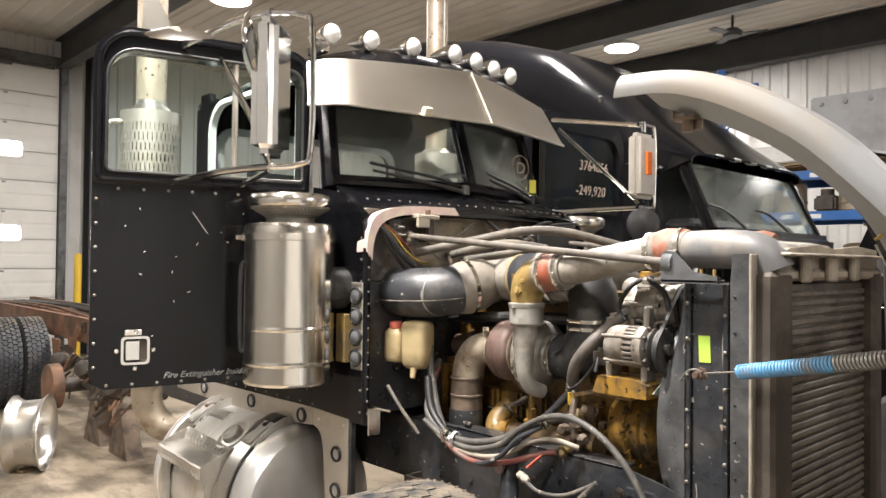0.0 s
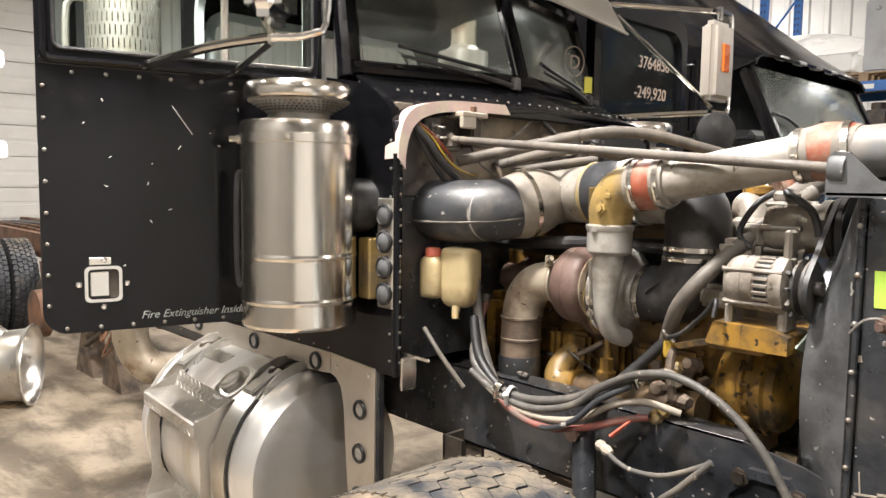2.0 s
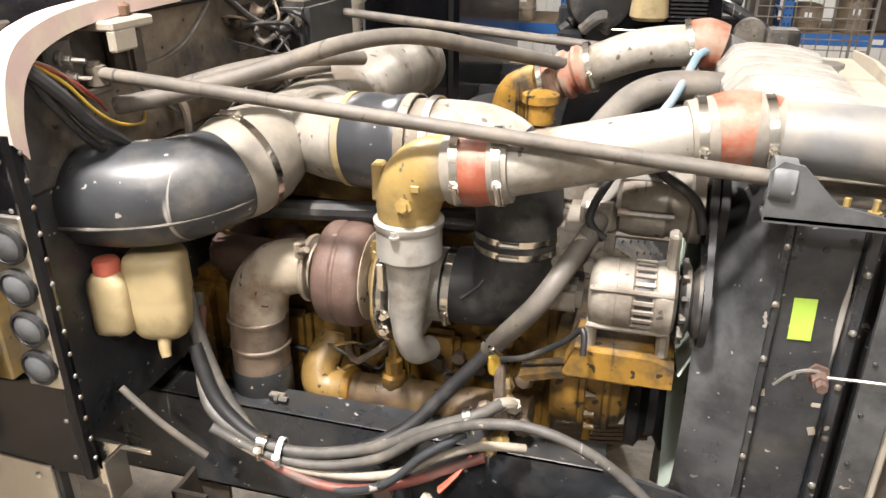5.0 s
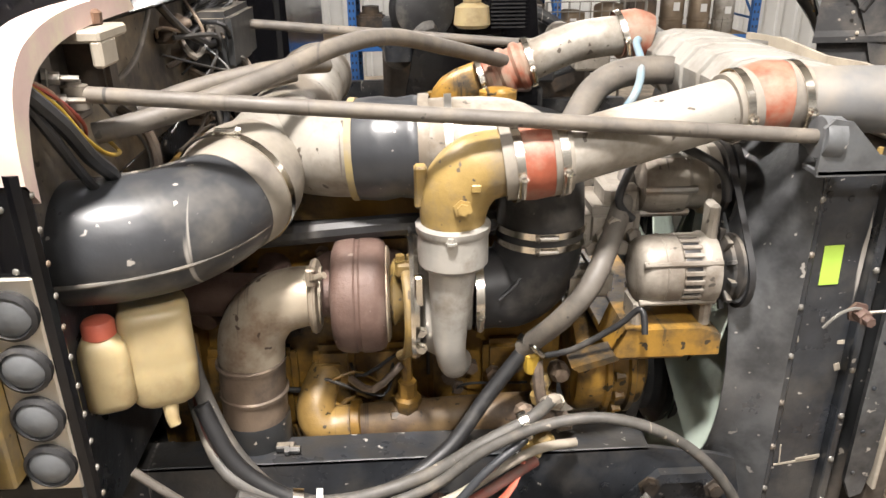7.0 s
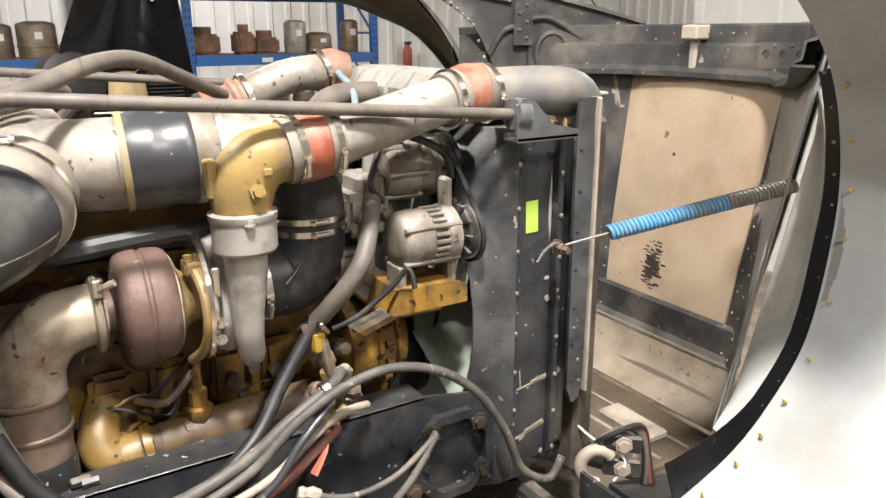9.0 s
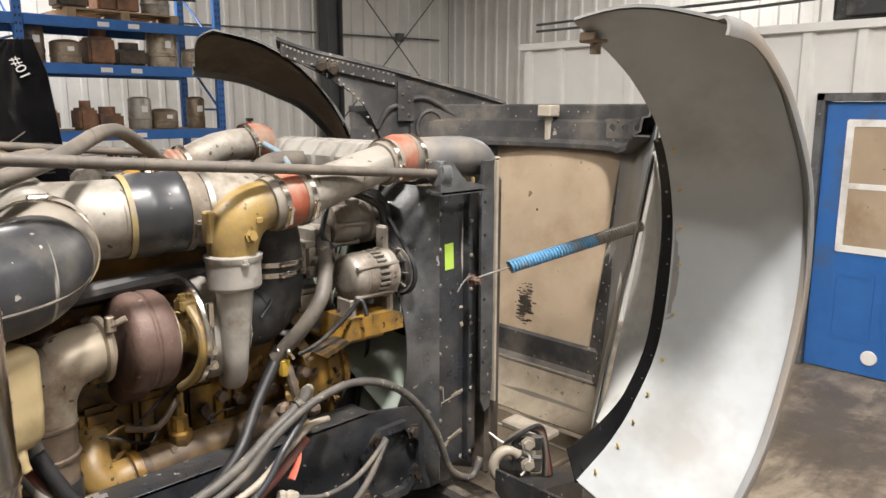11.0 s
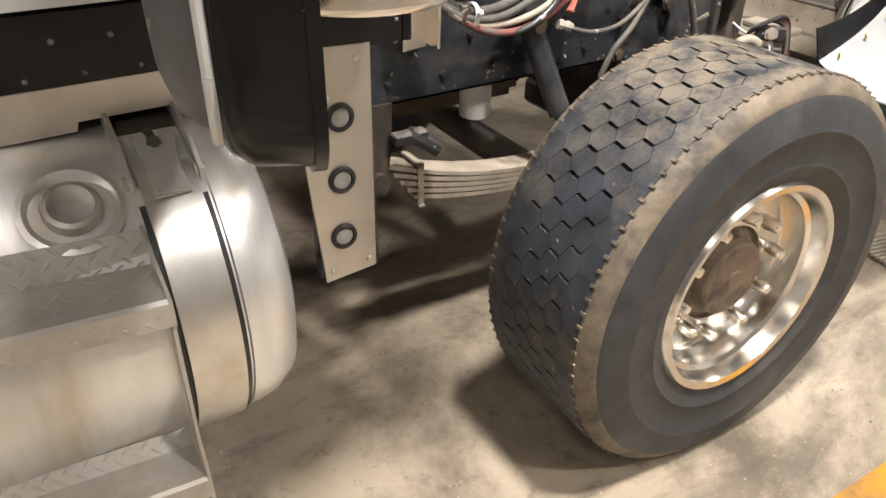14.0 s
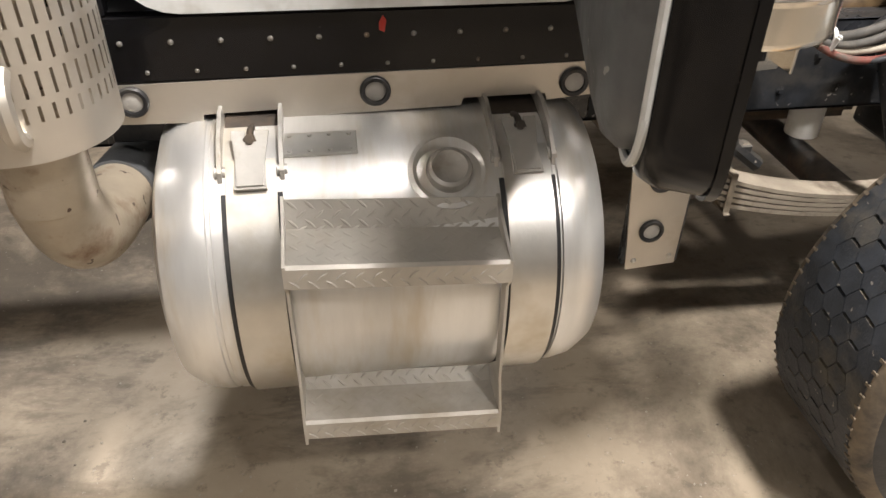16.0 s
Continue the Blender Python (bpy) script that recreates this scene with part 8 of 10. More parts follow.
soft_body(b, pose(-0.650, -0.451, 0, 0, 0, 18), 0.03, 0.03, 1.315, 1.40, ((0, 0.8), (0.1, 1.0), (0.9, 1.0), (1, 0.8)))
tube(b, [(-0.600, -0.456, 1.30), (-0.597, -0.466, 1.262), (-0.592, -0.471, 1.245)], [0.016, 0.012, 0.010], 10, 3)
rsv = part("coolant_reservoir", b, "cream", truck, "cream plastic washer reservoir with a red cap", 50)
b = N()
soft_body(b, pose(-0.680, -0.488, 0, 0, 0, 18), 0.040, 0.037, 1.305, 1.440, ((0, 0.7), (0.06, 0.92), (0.14, 1.0), (0.78, 1.0), (0.9, 0.92), (0.97, 0.72), (1, 0.6)))
part("reservoir_neck_tank", b, "cream", rsv, "", 50)
b = N()
lathe(b, [(0.022, -0.004), (0.026, 0.0), (0.026, 0.020), (0.022, 0.026), (0.01, 0.028)], (-0.678, -0.490, 1.440), "z", 20)
part("reservoir_cap", b, "red_plastic", rsv, "faded red cap")

# ---- radiator ----
b = N()
box(b, 0.535, 0.735, -0.352, mir(-0.352), 0.80, 1.655, 0.006)
rad = part("radiator", b, "black_dusty", truck, "dusty radiator with side channels")
for s in (1, -1):
    y0 = -0.445 if s > 0 else mir(-0.445)
    b = N()
    lo, hi = min(y0, y0 + s * 0.045), max(y0, y0 + s * 0.045)
    wb = y0 + s * 0.072
    box(b, 0.549, 0.651, min(wb, wb + s * 0.012), max(wb, wb + s * 0.012), 0.80, 1.655, 0.002)
    ch = part("side_channel", b, "black2", rad, "scuffed black side channel")
    for fx in (0.530, 0.652):
        b = N()
        yf = y0 + s * (0.050 if fx > 0.6 else 0.060)
        box(b, fx, fx + 0.018, min(yf, y0 + s * 0.085), max(yf, y0 + s * 0.085), 0.80, 1.655, 0.003)
        part("channel_flange", b, "black2", ch)
    b = N()
    for k in range(8):
        rivet(b, (0.539, y0 + s * 0.059, 0.86 + 0.105 * k), (0, -s, 0), 0.007)
        rivet(b, (0.660, y0 + s * 0.049, 0.83 + 0.105 * k), (0, -s, 0), 0.007)
    tagged(part("channel_rivet", b, "spring", ch), kind="stuff")
    b = N()
    for (xx, zz) in ((0.60, 1.59), (0.56, 1.60), (0.635, 1.61), (0.61, 1.52), (0.595, 1.35), (0.62, 1.08), (0.60, 0.90)):
        lathe(b, [(0.006, 0), (0.0055, 0.001)], (xx, y0 + s * 0.0715, zz), (0, -s, 0), 10)
    tagged(part("channel_hole", b, "rubber", ch), kind="stuff")
    b = N()
    prism(b, [(0.686, 1.00), (0.705, 0.955), (0.728, 0.965), (0.738, 1.03), (0.740, 1.74), (0.690, 1.74), (0.684, 1.66)], "y", min(y0 + s * 0.030, y0 + s * 0.040), max(y0 + s * 0.030, y0 + s * 0.040))
    gp = part("shroud_plate", b, "shroud", rad, "grey steel side plate with a pale front edge")
    b = N()
    for k in range(7):
        rivet(b, (0.698, y0 + s * 0.029, 1.02 + 0.1 * k), (0, -s, 0), 0.005)
    tagged(part("plate_rivet", b, "black2", gp), kind="stuff")
    b = N()
    box(b, 0.7405, 0.750, min(y0 + s * 0.020, y0 + s * 0.07), max(y0 + s * 0.020, y0 + s * 0.07), 0.98, 1.74, 0.003)
    part("plate_edge", b, "beige", gp, "pale bent front edge")
    b = N()
    prism(b, [(0.485, 1.655), (0.66, 1.655), (0.66, 1.675), (0.585, 1.69), (0.53, 1.745), (0.50, 1.75), (0.485, 1.735)], "y", min(y0 - s * 0.0, y0 + s * 0.008), max(y0, y0 + s * 0.008))
    box(b, 0.485, 0.66, min(y0, y0 + s * 0.05), max(y0, y0 + s * 0.05), 1.656, 1.666, 0.002)
    lathe(b, [(0.034, -0.02), (0.036, -0.015), (0.036, 0.012), (0.02, 0.014), (0.02, 0.026)], (0.508, y0 + s * 0.025, 1.714), (1, 0, -0.08), 16)
    tb_ = part("top_bracket", b, "grey_plate", rad)
    for xx in (0.56, 0.60, 0.64):
        b = N()
        lathe(b, [(0.010, 0), (0.010, 0.012), (0.005, 0.012), (0.005, 0.03)], (xx, y0 + s * 0.025, 1.666), "z", 6)
        part("bracket_stud", b, "gold", tb_)
b = N()
box(b, -0.018, 0.018, -0.3752, -0.3738, -0.039, 0.039, 0, m=pose(0.588, 0, 1.463, 0, -2, 0))
part("sticker", b, "green", rad, "lime green sticker")
b = N()
for (xx, zz, w_, h_, a_) in ((0.60, 1.02, 0.09, 0.005, 8), (0.625, 1.028, 0.05, 0.009, 10), (0.60, 0.885, 0.10, 0.006, 14), (0.615, 0.894, 0.06, 0.012, 16), (0.575, 0.872, 0.02, 0.010, 30), (0.643, 1.245, 0.012, 0.016, 20), (0.55, 1.31, 0.010, 0.014, 10), (0.565, 1.04, 0.003, 0.05, 5), (0.64, 1.30, 0.014, 0.008, 0)):
    box(b, -w_ / 2, w_ / 2, 0, 0.0012, -h_ / 2, h_ / 2, 0, m=pose(xx, -0.3748, zz, 0, -a_, 0))
tagged(part("paint_scrape", b, "beige", rad, "white scrapes in the black paint"), kind="stuff")
# core and charge cooler in front
b = N()
box(b, 0.735, 0.762, -0.265, 0.41, 0.78, 1.655, 0.002)
core = part("cooler_core", b, "core", rad, "dusty finned cooler core")
for k in range(31):
    b = N()
    z = 0.80 + 0.0275 * k
    box(b, 0.761, 0.772, -0.262, 0.405, z - 0.0085, z + 0.0085, 0.003)
    part("cooler_tube", b, "core", core)
for y0, y1 in ((-0.40, -0.27), (0.415, 0.50)):
    b = N()
    box(b, 0.735, 0.80, y0, y1, 0.72, 1.69, 0.012)
    part("cooler_tank", b, "tank_brown", core, "dusty brown side tank")
b = N()
prism(b, [(-0.36, 1.665), (0.50, 1.665), (0.50, 1.765), (0.30, 1.775), (0.10, 1.762), (-0.05, 1.770), (-0.25, 1.760), (-0.36, 1.735)], "x", 0.772, 0.782)
box(b, 0.70, 0.83, -0.36, 0.50, 1.735, 1.745, 0.004)
box(b, 0.70, 0.795, -0.36, 0.50, 1.665, 1.70, 0.01)
for yy in (-0.2, 0.0, 0.2):
    box(b, 0.795, 0.815, yy - 0.03, yy + 0.03, 1.66, 1.74, 0.006)
part("top_rail", b, "beige", rad, "dusty rusty top rail")
# top tank, ribbed from back to front
b = N()
rows_t = []
for k in range(241):
    yy = -0.20 + 0.60 * k / 240
    ph = ((yy + 0.20) / 0.10) % 1.0
    ridge = max(0.0, min(1.0, (0.45 - abs(ph - 0.5)) / 0.06))
    ridge = ridge * ridge * (3 - 2 * ridge)
    end = min(1.0, (yy + 0.20) / 0.03, (0.40 - yy) / 0.03)
    h_ = 0.034 * ridge - 0.03 * (1 - end) ** 2
    rows_t.append([(0.466, yy, 1.655), (0.464 - 0.4 * h_, yy, 1.70), (0.468 - 0.6 * h_, yy, 1.735 + 0.3 * h_), (0.482, yy, 1.752 + h_), (0.52, yy, 1.760 + h_), (0.60, yy, 1.757 + h_), (0.665, yy, 1.745 + h_), (0.695, yy, 1.728 + 0.6 * h_), (0.70, yy, 1.66)])
loft(b, rows_t)
tt = part("top_tank", b, "tank_white", rad, "ribbed pale radiator top tank", 22)
b = N()
lathe(b, [(0.030, -0.02), (0.030, 0.008), (0.038, 0.010), (0.038, 0.020), (0.02, 0.023)], (0.662, 0.225, 1.758), "z", 8)
part("radiator_cap", b, "spring", tt)
# fan shroud and fan
b = N()
FCZ, FR = 1.205, 0.415
n = 48
rect = []
for k in range(n):
    a = 2 * math.pi * k / n
    c_, s_ = math.cos(a), math.sin(a)
    f = 1 / max(abs(c_) / 0.440, abs(s_) / 0.455)
    rect.append((0.533, CY + f * c_, 1.215 + f * s_))
circ = [(0.446, CY + FR * math.cos(2 * math.pi * k / n), FCZ + FR * math.sin(2 * math.pi * k / n)) for k in range(n)]
lip = [(0.428, p[1], p[2]) for p in circ]
midr = [tuple(0.45 * np.array(r_) + 0.55 * np.array(c2)) for r_, c2 in zip(rect, circ)]
loft(b, [rect, midr, circ, lip], True)
thicken(b, 0.004)
part("fan_shroud", b, "shroud", truck, "scuffed grey fan shroud")
b = N()
lathe(b, [(0.05, 0), (0.11, 0.005), (0.115, 0.04), (0.07, 0.05), (0.06, 0.09)], (0.41, CY, FCZ), "x", 28)
fn = part("cooling_fan", b, "black_dusty", truck, "engine cooling fan with pale green blades")
for k in range(8):
    b = N()
    m_ = Matrix.Translation((0.462, CY, FCZ)) @ Euler((2 * math.pi * (k + 0.35) / 8, 0, 0)).to_matrix().to_4x4()
    loft(b, [[m_ @ V((u - 0.5) * 0.09 * (1.0 + 0.2 * v), (u - 0.5) * (0.10 + 0.12 * v), 0.09 + 0.315 * v) for u in (0, 0.25, 0.5, 0.75, 1)] for v in (0, 0.33, 0.66, 1)])
    thicken(b, 0.004)
    part("fan_blade", b, "fan", fn)

# hood spring
SP0, SP1 = V(0.742, -0.478, 1.424), V(1.185, -0.654, 1.522)
d = (SP1 - SP0)
u_ = d.normalized().orthogonal().normalized()
w_ = d.normalized().cross(u_)
spr = None
for t0, t1, m_ in ((0.0, 0.62, "blue_spring"), (0.62, 1.0, "spring")):
    b = N()
    turns = 46
    k0, k1 = int(t0 * turns * 10), int(t1 * turns * 10)
    tube(b, [SP0 + d * (k / (turns * 10)) + 0.0165 * (math.cos(2 * math.pi * k / 10) * u_ + math.sin(2 * math.pi * k / 10) * w_) for k in range(k0, k1 + 1)], 0.0046, 6, 1)
    o = part("hood_spring" if spr is None else "spring_end", b, m_, spr or truck, "blue and bare steel coil hood spring" if spr is None else "bare steel end of the spring")
    spr = spr or o
b = N()
tube(b, [(0.612, -0.445, 1.40), (0.66, -0.457, 1.41), SP0 - d * 0.0], 0.003, 6, 2)
tube(b, [SP0 + d * 0.0, SP0 + d * 0.03], 0.014, 10, 1)
tube(b, [(0.55, -0.447, 1.375), (0.575, -0.450, 1.405), (0.61, -0.449, 1.412), (0.625, -0.449, 1.385)], 0.003, 6, 3)
part("spring_wire", b, "spring", spr)
b = N()
lathe(b, [(0.02, 0), (0.02, 0.006), (0.013, 0.006), (0.013, 0.03), (0.009, 0.03), (0.009, 0.045)], (0.613, -0.436, 1.40), (0, -1, 0), 6)
part("spring_bolt", b, "turbine", spr)

# tow hook cluster at the front of the rail
b = N()
ring_ = [V(0.757, -0.470, 0.775) + 0.046 * math.cos(radians(a)) * V(0.80, -0.55, 0.0) + 0.050 * math.sin(radians(a)) * V(0, 0, 1) for a in range(40, 300, 20)]
tube(b, ring_, 0.017, 14, 2)
th = part("tow_hook", b, "beige", truck, "dusty tow hook with bolted plates and tied cables")
for z0, z1 in ((0.822, 0.872), (0.748, 0.802)):
    b = N()
    mm = pose(0.812, -0.505, (z0 + z1) / 2, 0, 6, -36)
    box(b, -0.050, 0.050, -0.010, 0.010, -(z1 - z0) / 2, (z1 - z0) / 2, 0.006, m=mm)
    hp_ = part("hook_plate", b, "black_dusty", th, "dusty bolted plate")
    b = N()
    bolt(b, mm @ V(0.0, -0.010, 0.0), mm.to_3x3() @ V(0, -1, 0), 0.016, 0.016)
    lathe(b, [(0.022, 0), (0.022, 0.004)], mm @ V(0.0, -0.0098, 0.0), mm.to_3x3() @ V(0, -1, 0), 16)
    part("plate_bolt", b, "beige", hp_, "dusty bolt head")
for k in range(5):
    b = N()
    tube(b, [(0.862 + 0.006 * k, -0.535 - 0.004 * k, 0.725), (0.858 + 0.005 * k, -0.538, 0.80), (0.852 + 0.004 * k, -0.525, 0.862 + 0.004 * k), (0.822, -0.500 - 0.006 * k, 0.884 + 0.005 * k), (0.780 - 0.004 * k, -0.470 - 0.004 * k, 0.868), (0.765, -0.452, 0.835)], (0.0055, 0.007, 0.0045)[k % 3], 8, 5)
    part("tied_cable", b, ("rubber", "hose_tan", "rubber_grey", "red_rubber", "rubber")[k], th)
b = N()
tube(b, [(0.748, -0.398, 0.866), (0.765, -0.440, 0.842), (0.792, -0.492, 0.826), (0.806, -0.520, 0.806), (0.800, -0.518, 0.770), (0.785, -0.505, 0.742)], 0.0035, 6, 4)
part("cable_tie", b, "label", th, "white cable tie")
b = N()
box(b, 0.885, 0.965, -0.52, -0.33, 0.822, 0.846, 0.006)
box(b, 0.895, 0.955, -0.47, -0.40, 0.72, 0.824, 0.006)
part("tray_corner", b, "beige", truck, "dusty bent bracket beside the tow hook")
b = N()
prism(b, [(0.775, 0.735), (0.99, 0.690), (0.99, 0.620), (0.775, 0.650)], "y", -0.60, -0.50)
part("bumper_bracket", b, "black2", truck, "black bumper bracket")

# ---- tilted hood ----
def hood_section(z):
    """The hood's cross-section (x, y) at a height, from the near edge over the top to the far edge."""
    t = (z - 0.55) / 1.35
    low = [(1.13, 0.56), (1.22, 0.52), (1.36, 0.44), (1.45, 0.38), (1.50, 0.33), (1.535, 0.26), (1.55, 0.13), (1.555, 0.0)]
    high = [(1.15, 0.775), (1.26, 0.69), (1.43, 0.56), (1.56, 0.455), (1.64, 0.38), (1.685, 0.29), (1.70, 0.14), (1.705, 0.0)]
    half = [(a[0] + (c[0] - a[0]) * t, a[1] + (c[1] - a[1]) * t) for a, c in zip(low, high)]
    return [(x, CY - w) for x, w in half] + [(x, CY + w) for x, w in half[-2::-1]]


hood = part("hood", (lambda b_: (loft(b_, [[(x, y_, z) for x, y_ in spline2] for z, spline2 in ((z, [(p.x, p.y) for p in spline([(x, y_, 0) for x, y_ in hood_section(z)], 3)]) for z in (0.55, 0.80, 1.05, 1.30, 1.55, 1.80, 1.90))]), thicken(b_, 0.006), b_)[2])(N()), "primer", truck, "light grey primered hood tilted forward")
# top edge rail inside, with holes
b = N()
rows = []
for z, k in ((1.905, 0.0), (1.908, 0.028), (1.902, 0.034), (1.846, 0.037), (1.836, 0.062), (1.765, 0.068), (1.748, 0.088), (1.730, 0.088), (1.727, 0.03)):
    sec = [(p.x, p.y) for p in spline([(x, y_, 0) for x, y_ in hood_section(1.85)], 3)]
    rows.append([(x - k * (1.0 if x > 1.45 else 0.5), CY + (y_ - CY) * (1 - k * 0.9),
                  z - 0.10 * max(0.0, 1.5 - x) if y_ > CY else 1.905 - (1.905 - z) * (1 - 1.25 * max(0.0, 1.5 - x))) for x, y_ in sec])
loft(b, rows)
thicken(b, 0.006)
hr = part("rear_rail", b, "hood_in", hood, "dusty dark hood rear rail with lightening holes")
b = N()
for k in range(15):
    yy = -0.26 + 0.05 * k
    rivet(b, (1.660, yy, 1.876), (-1, 0, 0), 0.005)
    if k % 2 == 0:
        rivet(b, (1.634, yy, 1.802), (-1, 0, 0), 0.005)
tagged(part("rail_rivet", b, "spring", hr), kind="stuff")
b = N()
for k in range(4):
    y1_ = -0.500 - 0.047 * k
    sq = [(y1_ - 0.0235 + 0.0235 * cx, 1.829 + 0.030 * cz) for cx, cz in ((1, 0), (1, 0.5), (1, 1), (0.5, 1), (0, 1), (-0.5, 1), (-1, 1), (-1, 0.5), (-1, 0), (-1, -0.5), (-1, -1), (-0.5, -1), (0, -1), (0.5, -1), (1, -1), (1, -0.5))]
    rd = [(y1_ - 0.0235 + 0.0115 * math.cos(2 * math.pi * j / 16), 1.829 + 0.0125 * math.sin(2 * math.pi * j / 16)) for j in range(16)]
    ring_plate(b, sq, rd, "x", 1.196, 1.202)
box(b, 1.196, 1.30, -0.70, -0.50, 1.795, 1.800, 0.001)
for yy in (-0.498, -0.545, -0.592, -0.639, -0.686):
    rivet(b, (1.196, yy, 1.851), (-1, 0, 0), 0.0045)
part("rail_end", b, "hood_in", hr, "dusty dark rail end with four round holes")
b = N()
box(b, 1.60, 1.69, 0.04, 0.11, 1.855, 1.905, 0.006)
box(b, 1.625, 1.655, 0.06, 0.09, 1.75, 1.86, 0.006)
part("latch_bracket", b, "beige", hood, "dusty latch bracket")
# insulation board
def bx(z):
    """The board leans with the hood's top."""
    return 1.55 + 0.10 * (z - 0.90) / 0.84


b = N()
loft(b, [[(bx(z), ya + (yb - ya) * f, z - 0.02 * (1 - f) * (z < 1)) for f in np.linspace(0, 1, 8)] for z, ya, yb in ((1.738, -0.288, 0.388), (1.45, -0.268, 0.370), (1.15, -0.247, 0.352), (0.905, -0.226, 0.334))])
thicken(b, 0.010)
board = part("insulation_board", b, "felt", hood, "brown stained insulation board inside the hood")
b = N()
rb = random.Random(8)
for k in range(190):
    yy, zz = 0.118 + rb.gauss(0, 0.018), 1.042 + rb.gauss(0, 0.036)
    w_, h_ = rb.uniform(0.003, 0.015), rb.uniform(0.001, 0.0035)
    box(b, bx(zz) - 0.0112, bx(zz) - 0.0104, yy - w_, yy + w_, zz - h_, zz + h_, 0)
lathe(b, [(0.006, 0), (0.005, 0.002)], (bx(1.46) - 0.011, 0.10, 1.46), (-1, 0, 0), 12)
tagged(part("burn_mark", b, "grime", board, "dark burn mark"), kind="stuff")
# dark pressed strip under the board and curved sill
b = N()
loft(b, [[(x_, CY + f * 0.37, z_) for f in np.linspace(-1, 1, 7)] for x_, z_ in ((1.542, 0.93), (1.525, 0.92), (1.528, 0.82), (1.505, 0.79))])
thicken(b, 0.005)
part("lower_strip", b, "hood_in", hood, "dusty dark pressed strip under the board")
for s in (1, -1):
    def q(x, y_, z):
        return (x, y_ if s > 0 else mir(y_), z)
    b = N()
    loft(b, [[q(1.648, -0.28, 1.745), q(1.640, -0.315, 1.745), q(1.600, -0.375, 1.745)], [q(1.545, -0.218, 0.80), q(1.535, -0.255, 0.80), q(1.490, -0.315, 0.80)]])
    thicken(b, 0.004)
    st = part("board_strip", b, "hood_in", hood, "dark riveted strip beside the board")
    b = N()
    for k in range(13):
        t = k / 12
        rivet(b, V(*q(1.634, -0.306, 1.72)).lerp(V(*q(1.529, -0.246, 0.83)), t), (-0.9, 0.4 * s, 0), 0.005)
        rivet(b, V(*q(1.606, -0.352, 1.72)).lerp(V(*q(1.500, -0.292, 0.83)), t), (-0.8, 0.6 * s, 0), 0.005)
    tagged(part("strip_rivet", b, "beige", st), kind="stuff")
    # side skin inside and edge angle
    b = N()
    loft(b, [[q(1.60, -0.38, 1.74), q(1.42, -0.52, 1.745), q(1.26, -0.645, 1.77), q(1.165, -0.715, 1.80)],
             [q(1.575, -0.365, 1.40), q(1.40, -0.47, 1.40), q(1.27, -0.56, 1.40), q(1.205, -0.62, 1.40)],
             [q(1.535, -0.34, 1.05), q(1.40, -0.42, 1.05), q(1.28, -0.49, 1.05), q(1.19, -0.55, 1.05)],
             [q(1.49, -0.315, 0.78), q(1.38, -0.38, 0.78), q(1.28, -0.44, 0.78), q(1.17, -0.51, 0.78)]])
    thicken(b, 0.003)
    part("side_skin", b, "white" if s > 0 else "hood_in", hood, "pale primered hood side" if s > 0 else "dusty dark hood side")
    # fender: inner edge and outer edge lines, (x, z)
    inn_ = [(0.66, 2.115), (0.80, 2.06), (0.97, 1.965), (1.136, 1.808), (1.225, 1.60), (1.240, 1.40), (1.19, 1.14), (1.06, 0.98), (0.924, 0.885), (0.75, 0.82)]
    out_ = [(0.765, 2.10), (0.91, 2.085), (1.06, 2.02), (1.21, 1.91), (1.395, 1.68), (1.450, 1.40), (1.395, 1.15), (1.25, 0.90), (1.08, 0.765), (0.856, 0.686)]
    if s < 0:
        inn_[:4] = [(0.52, 2.19), (0.74, 2.15), (0.96, 2.03), (1.136, 1.83)]
        out_[:4] = [(0.60, 2.07), (0.84, 2.04), (1.02, 1.98), (1.21, 1.89)]
    li = spline([(x_, 0, z_) for x_, z_ in inn_], 5)
    lo_ = spline([(x_, 0, z_) for x_, z_ in out_], 5)
    yi, yo = -0.74, -1.065
    rows = []
    for k, (p_, r_) in enumerate(zip(li, lo_)):
        n_ = (r_ - V(0.62, 0, 1.42)).normalized()
        end = max(0.0, 1 - k / 3.0)
        row = []
        for f in np.linspace(0, 1, 9):
            bl = 0.045 * math.sin(math.pi * f) * (1 - 0.35 * end)
            m_ = p_.lerp(r_, f)
            row.append(q(m_.x + bl * n_.x - 0.03 * math.sin(math.pi * f) * end, yi + (yo - yi) * f, m_.z + bl * n_.z))
        for dr_, dy in ((0.004, -0.020), (-0.010, -0.032), (-0.030, -0.036), (-0.045, -0.034)):
            row.append(q(r_.x + dr_ * n_.x, yo + dy, r_.z + dr_ * n_.z))
        rows.append(row)
    b = N()
    loft(b, rows)
    thicken(b, 0.007)
    fend = part("fender", b, "primer", hood, "light grey primered fender with a rolled edge")
    if s > 0:
        b = N()
        loft(b, [[(x_ - 0.016 * (x_ - 0.62), y_, z_ - 0.016 * (z_ - 1.42)) for x_, y_, z_ in row[:9]] for row in rows])
        part("fender_liner", b, "fender_white", fend, "pale smooth inside of the fender")
    # The far fender's inside skin is browner and darker than the near one.
    if s < 0:
        b = N()
        loft(b, [[(x_ - 0.008 * (x_ - 0.62), y_, z_ - 0.008 * (z_ - 1.42)) for x_, y_, z_ in row[:9]] for row in [[(x2 - 0.012 * (x2 - 0.62) / 0.6, y2, z2 - 0.012 * (z2 - 1.42) / 0.6) for x2, y2, z2 in r2] for r2 in rows]])
        part("fender_liner", b, "brown_liner", fend, "brown underside of the fender")
    b = N()
    rows = []
    pts_ = li[15:46]
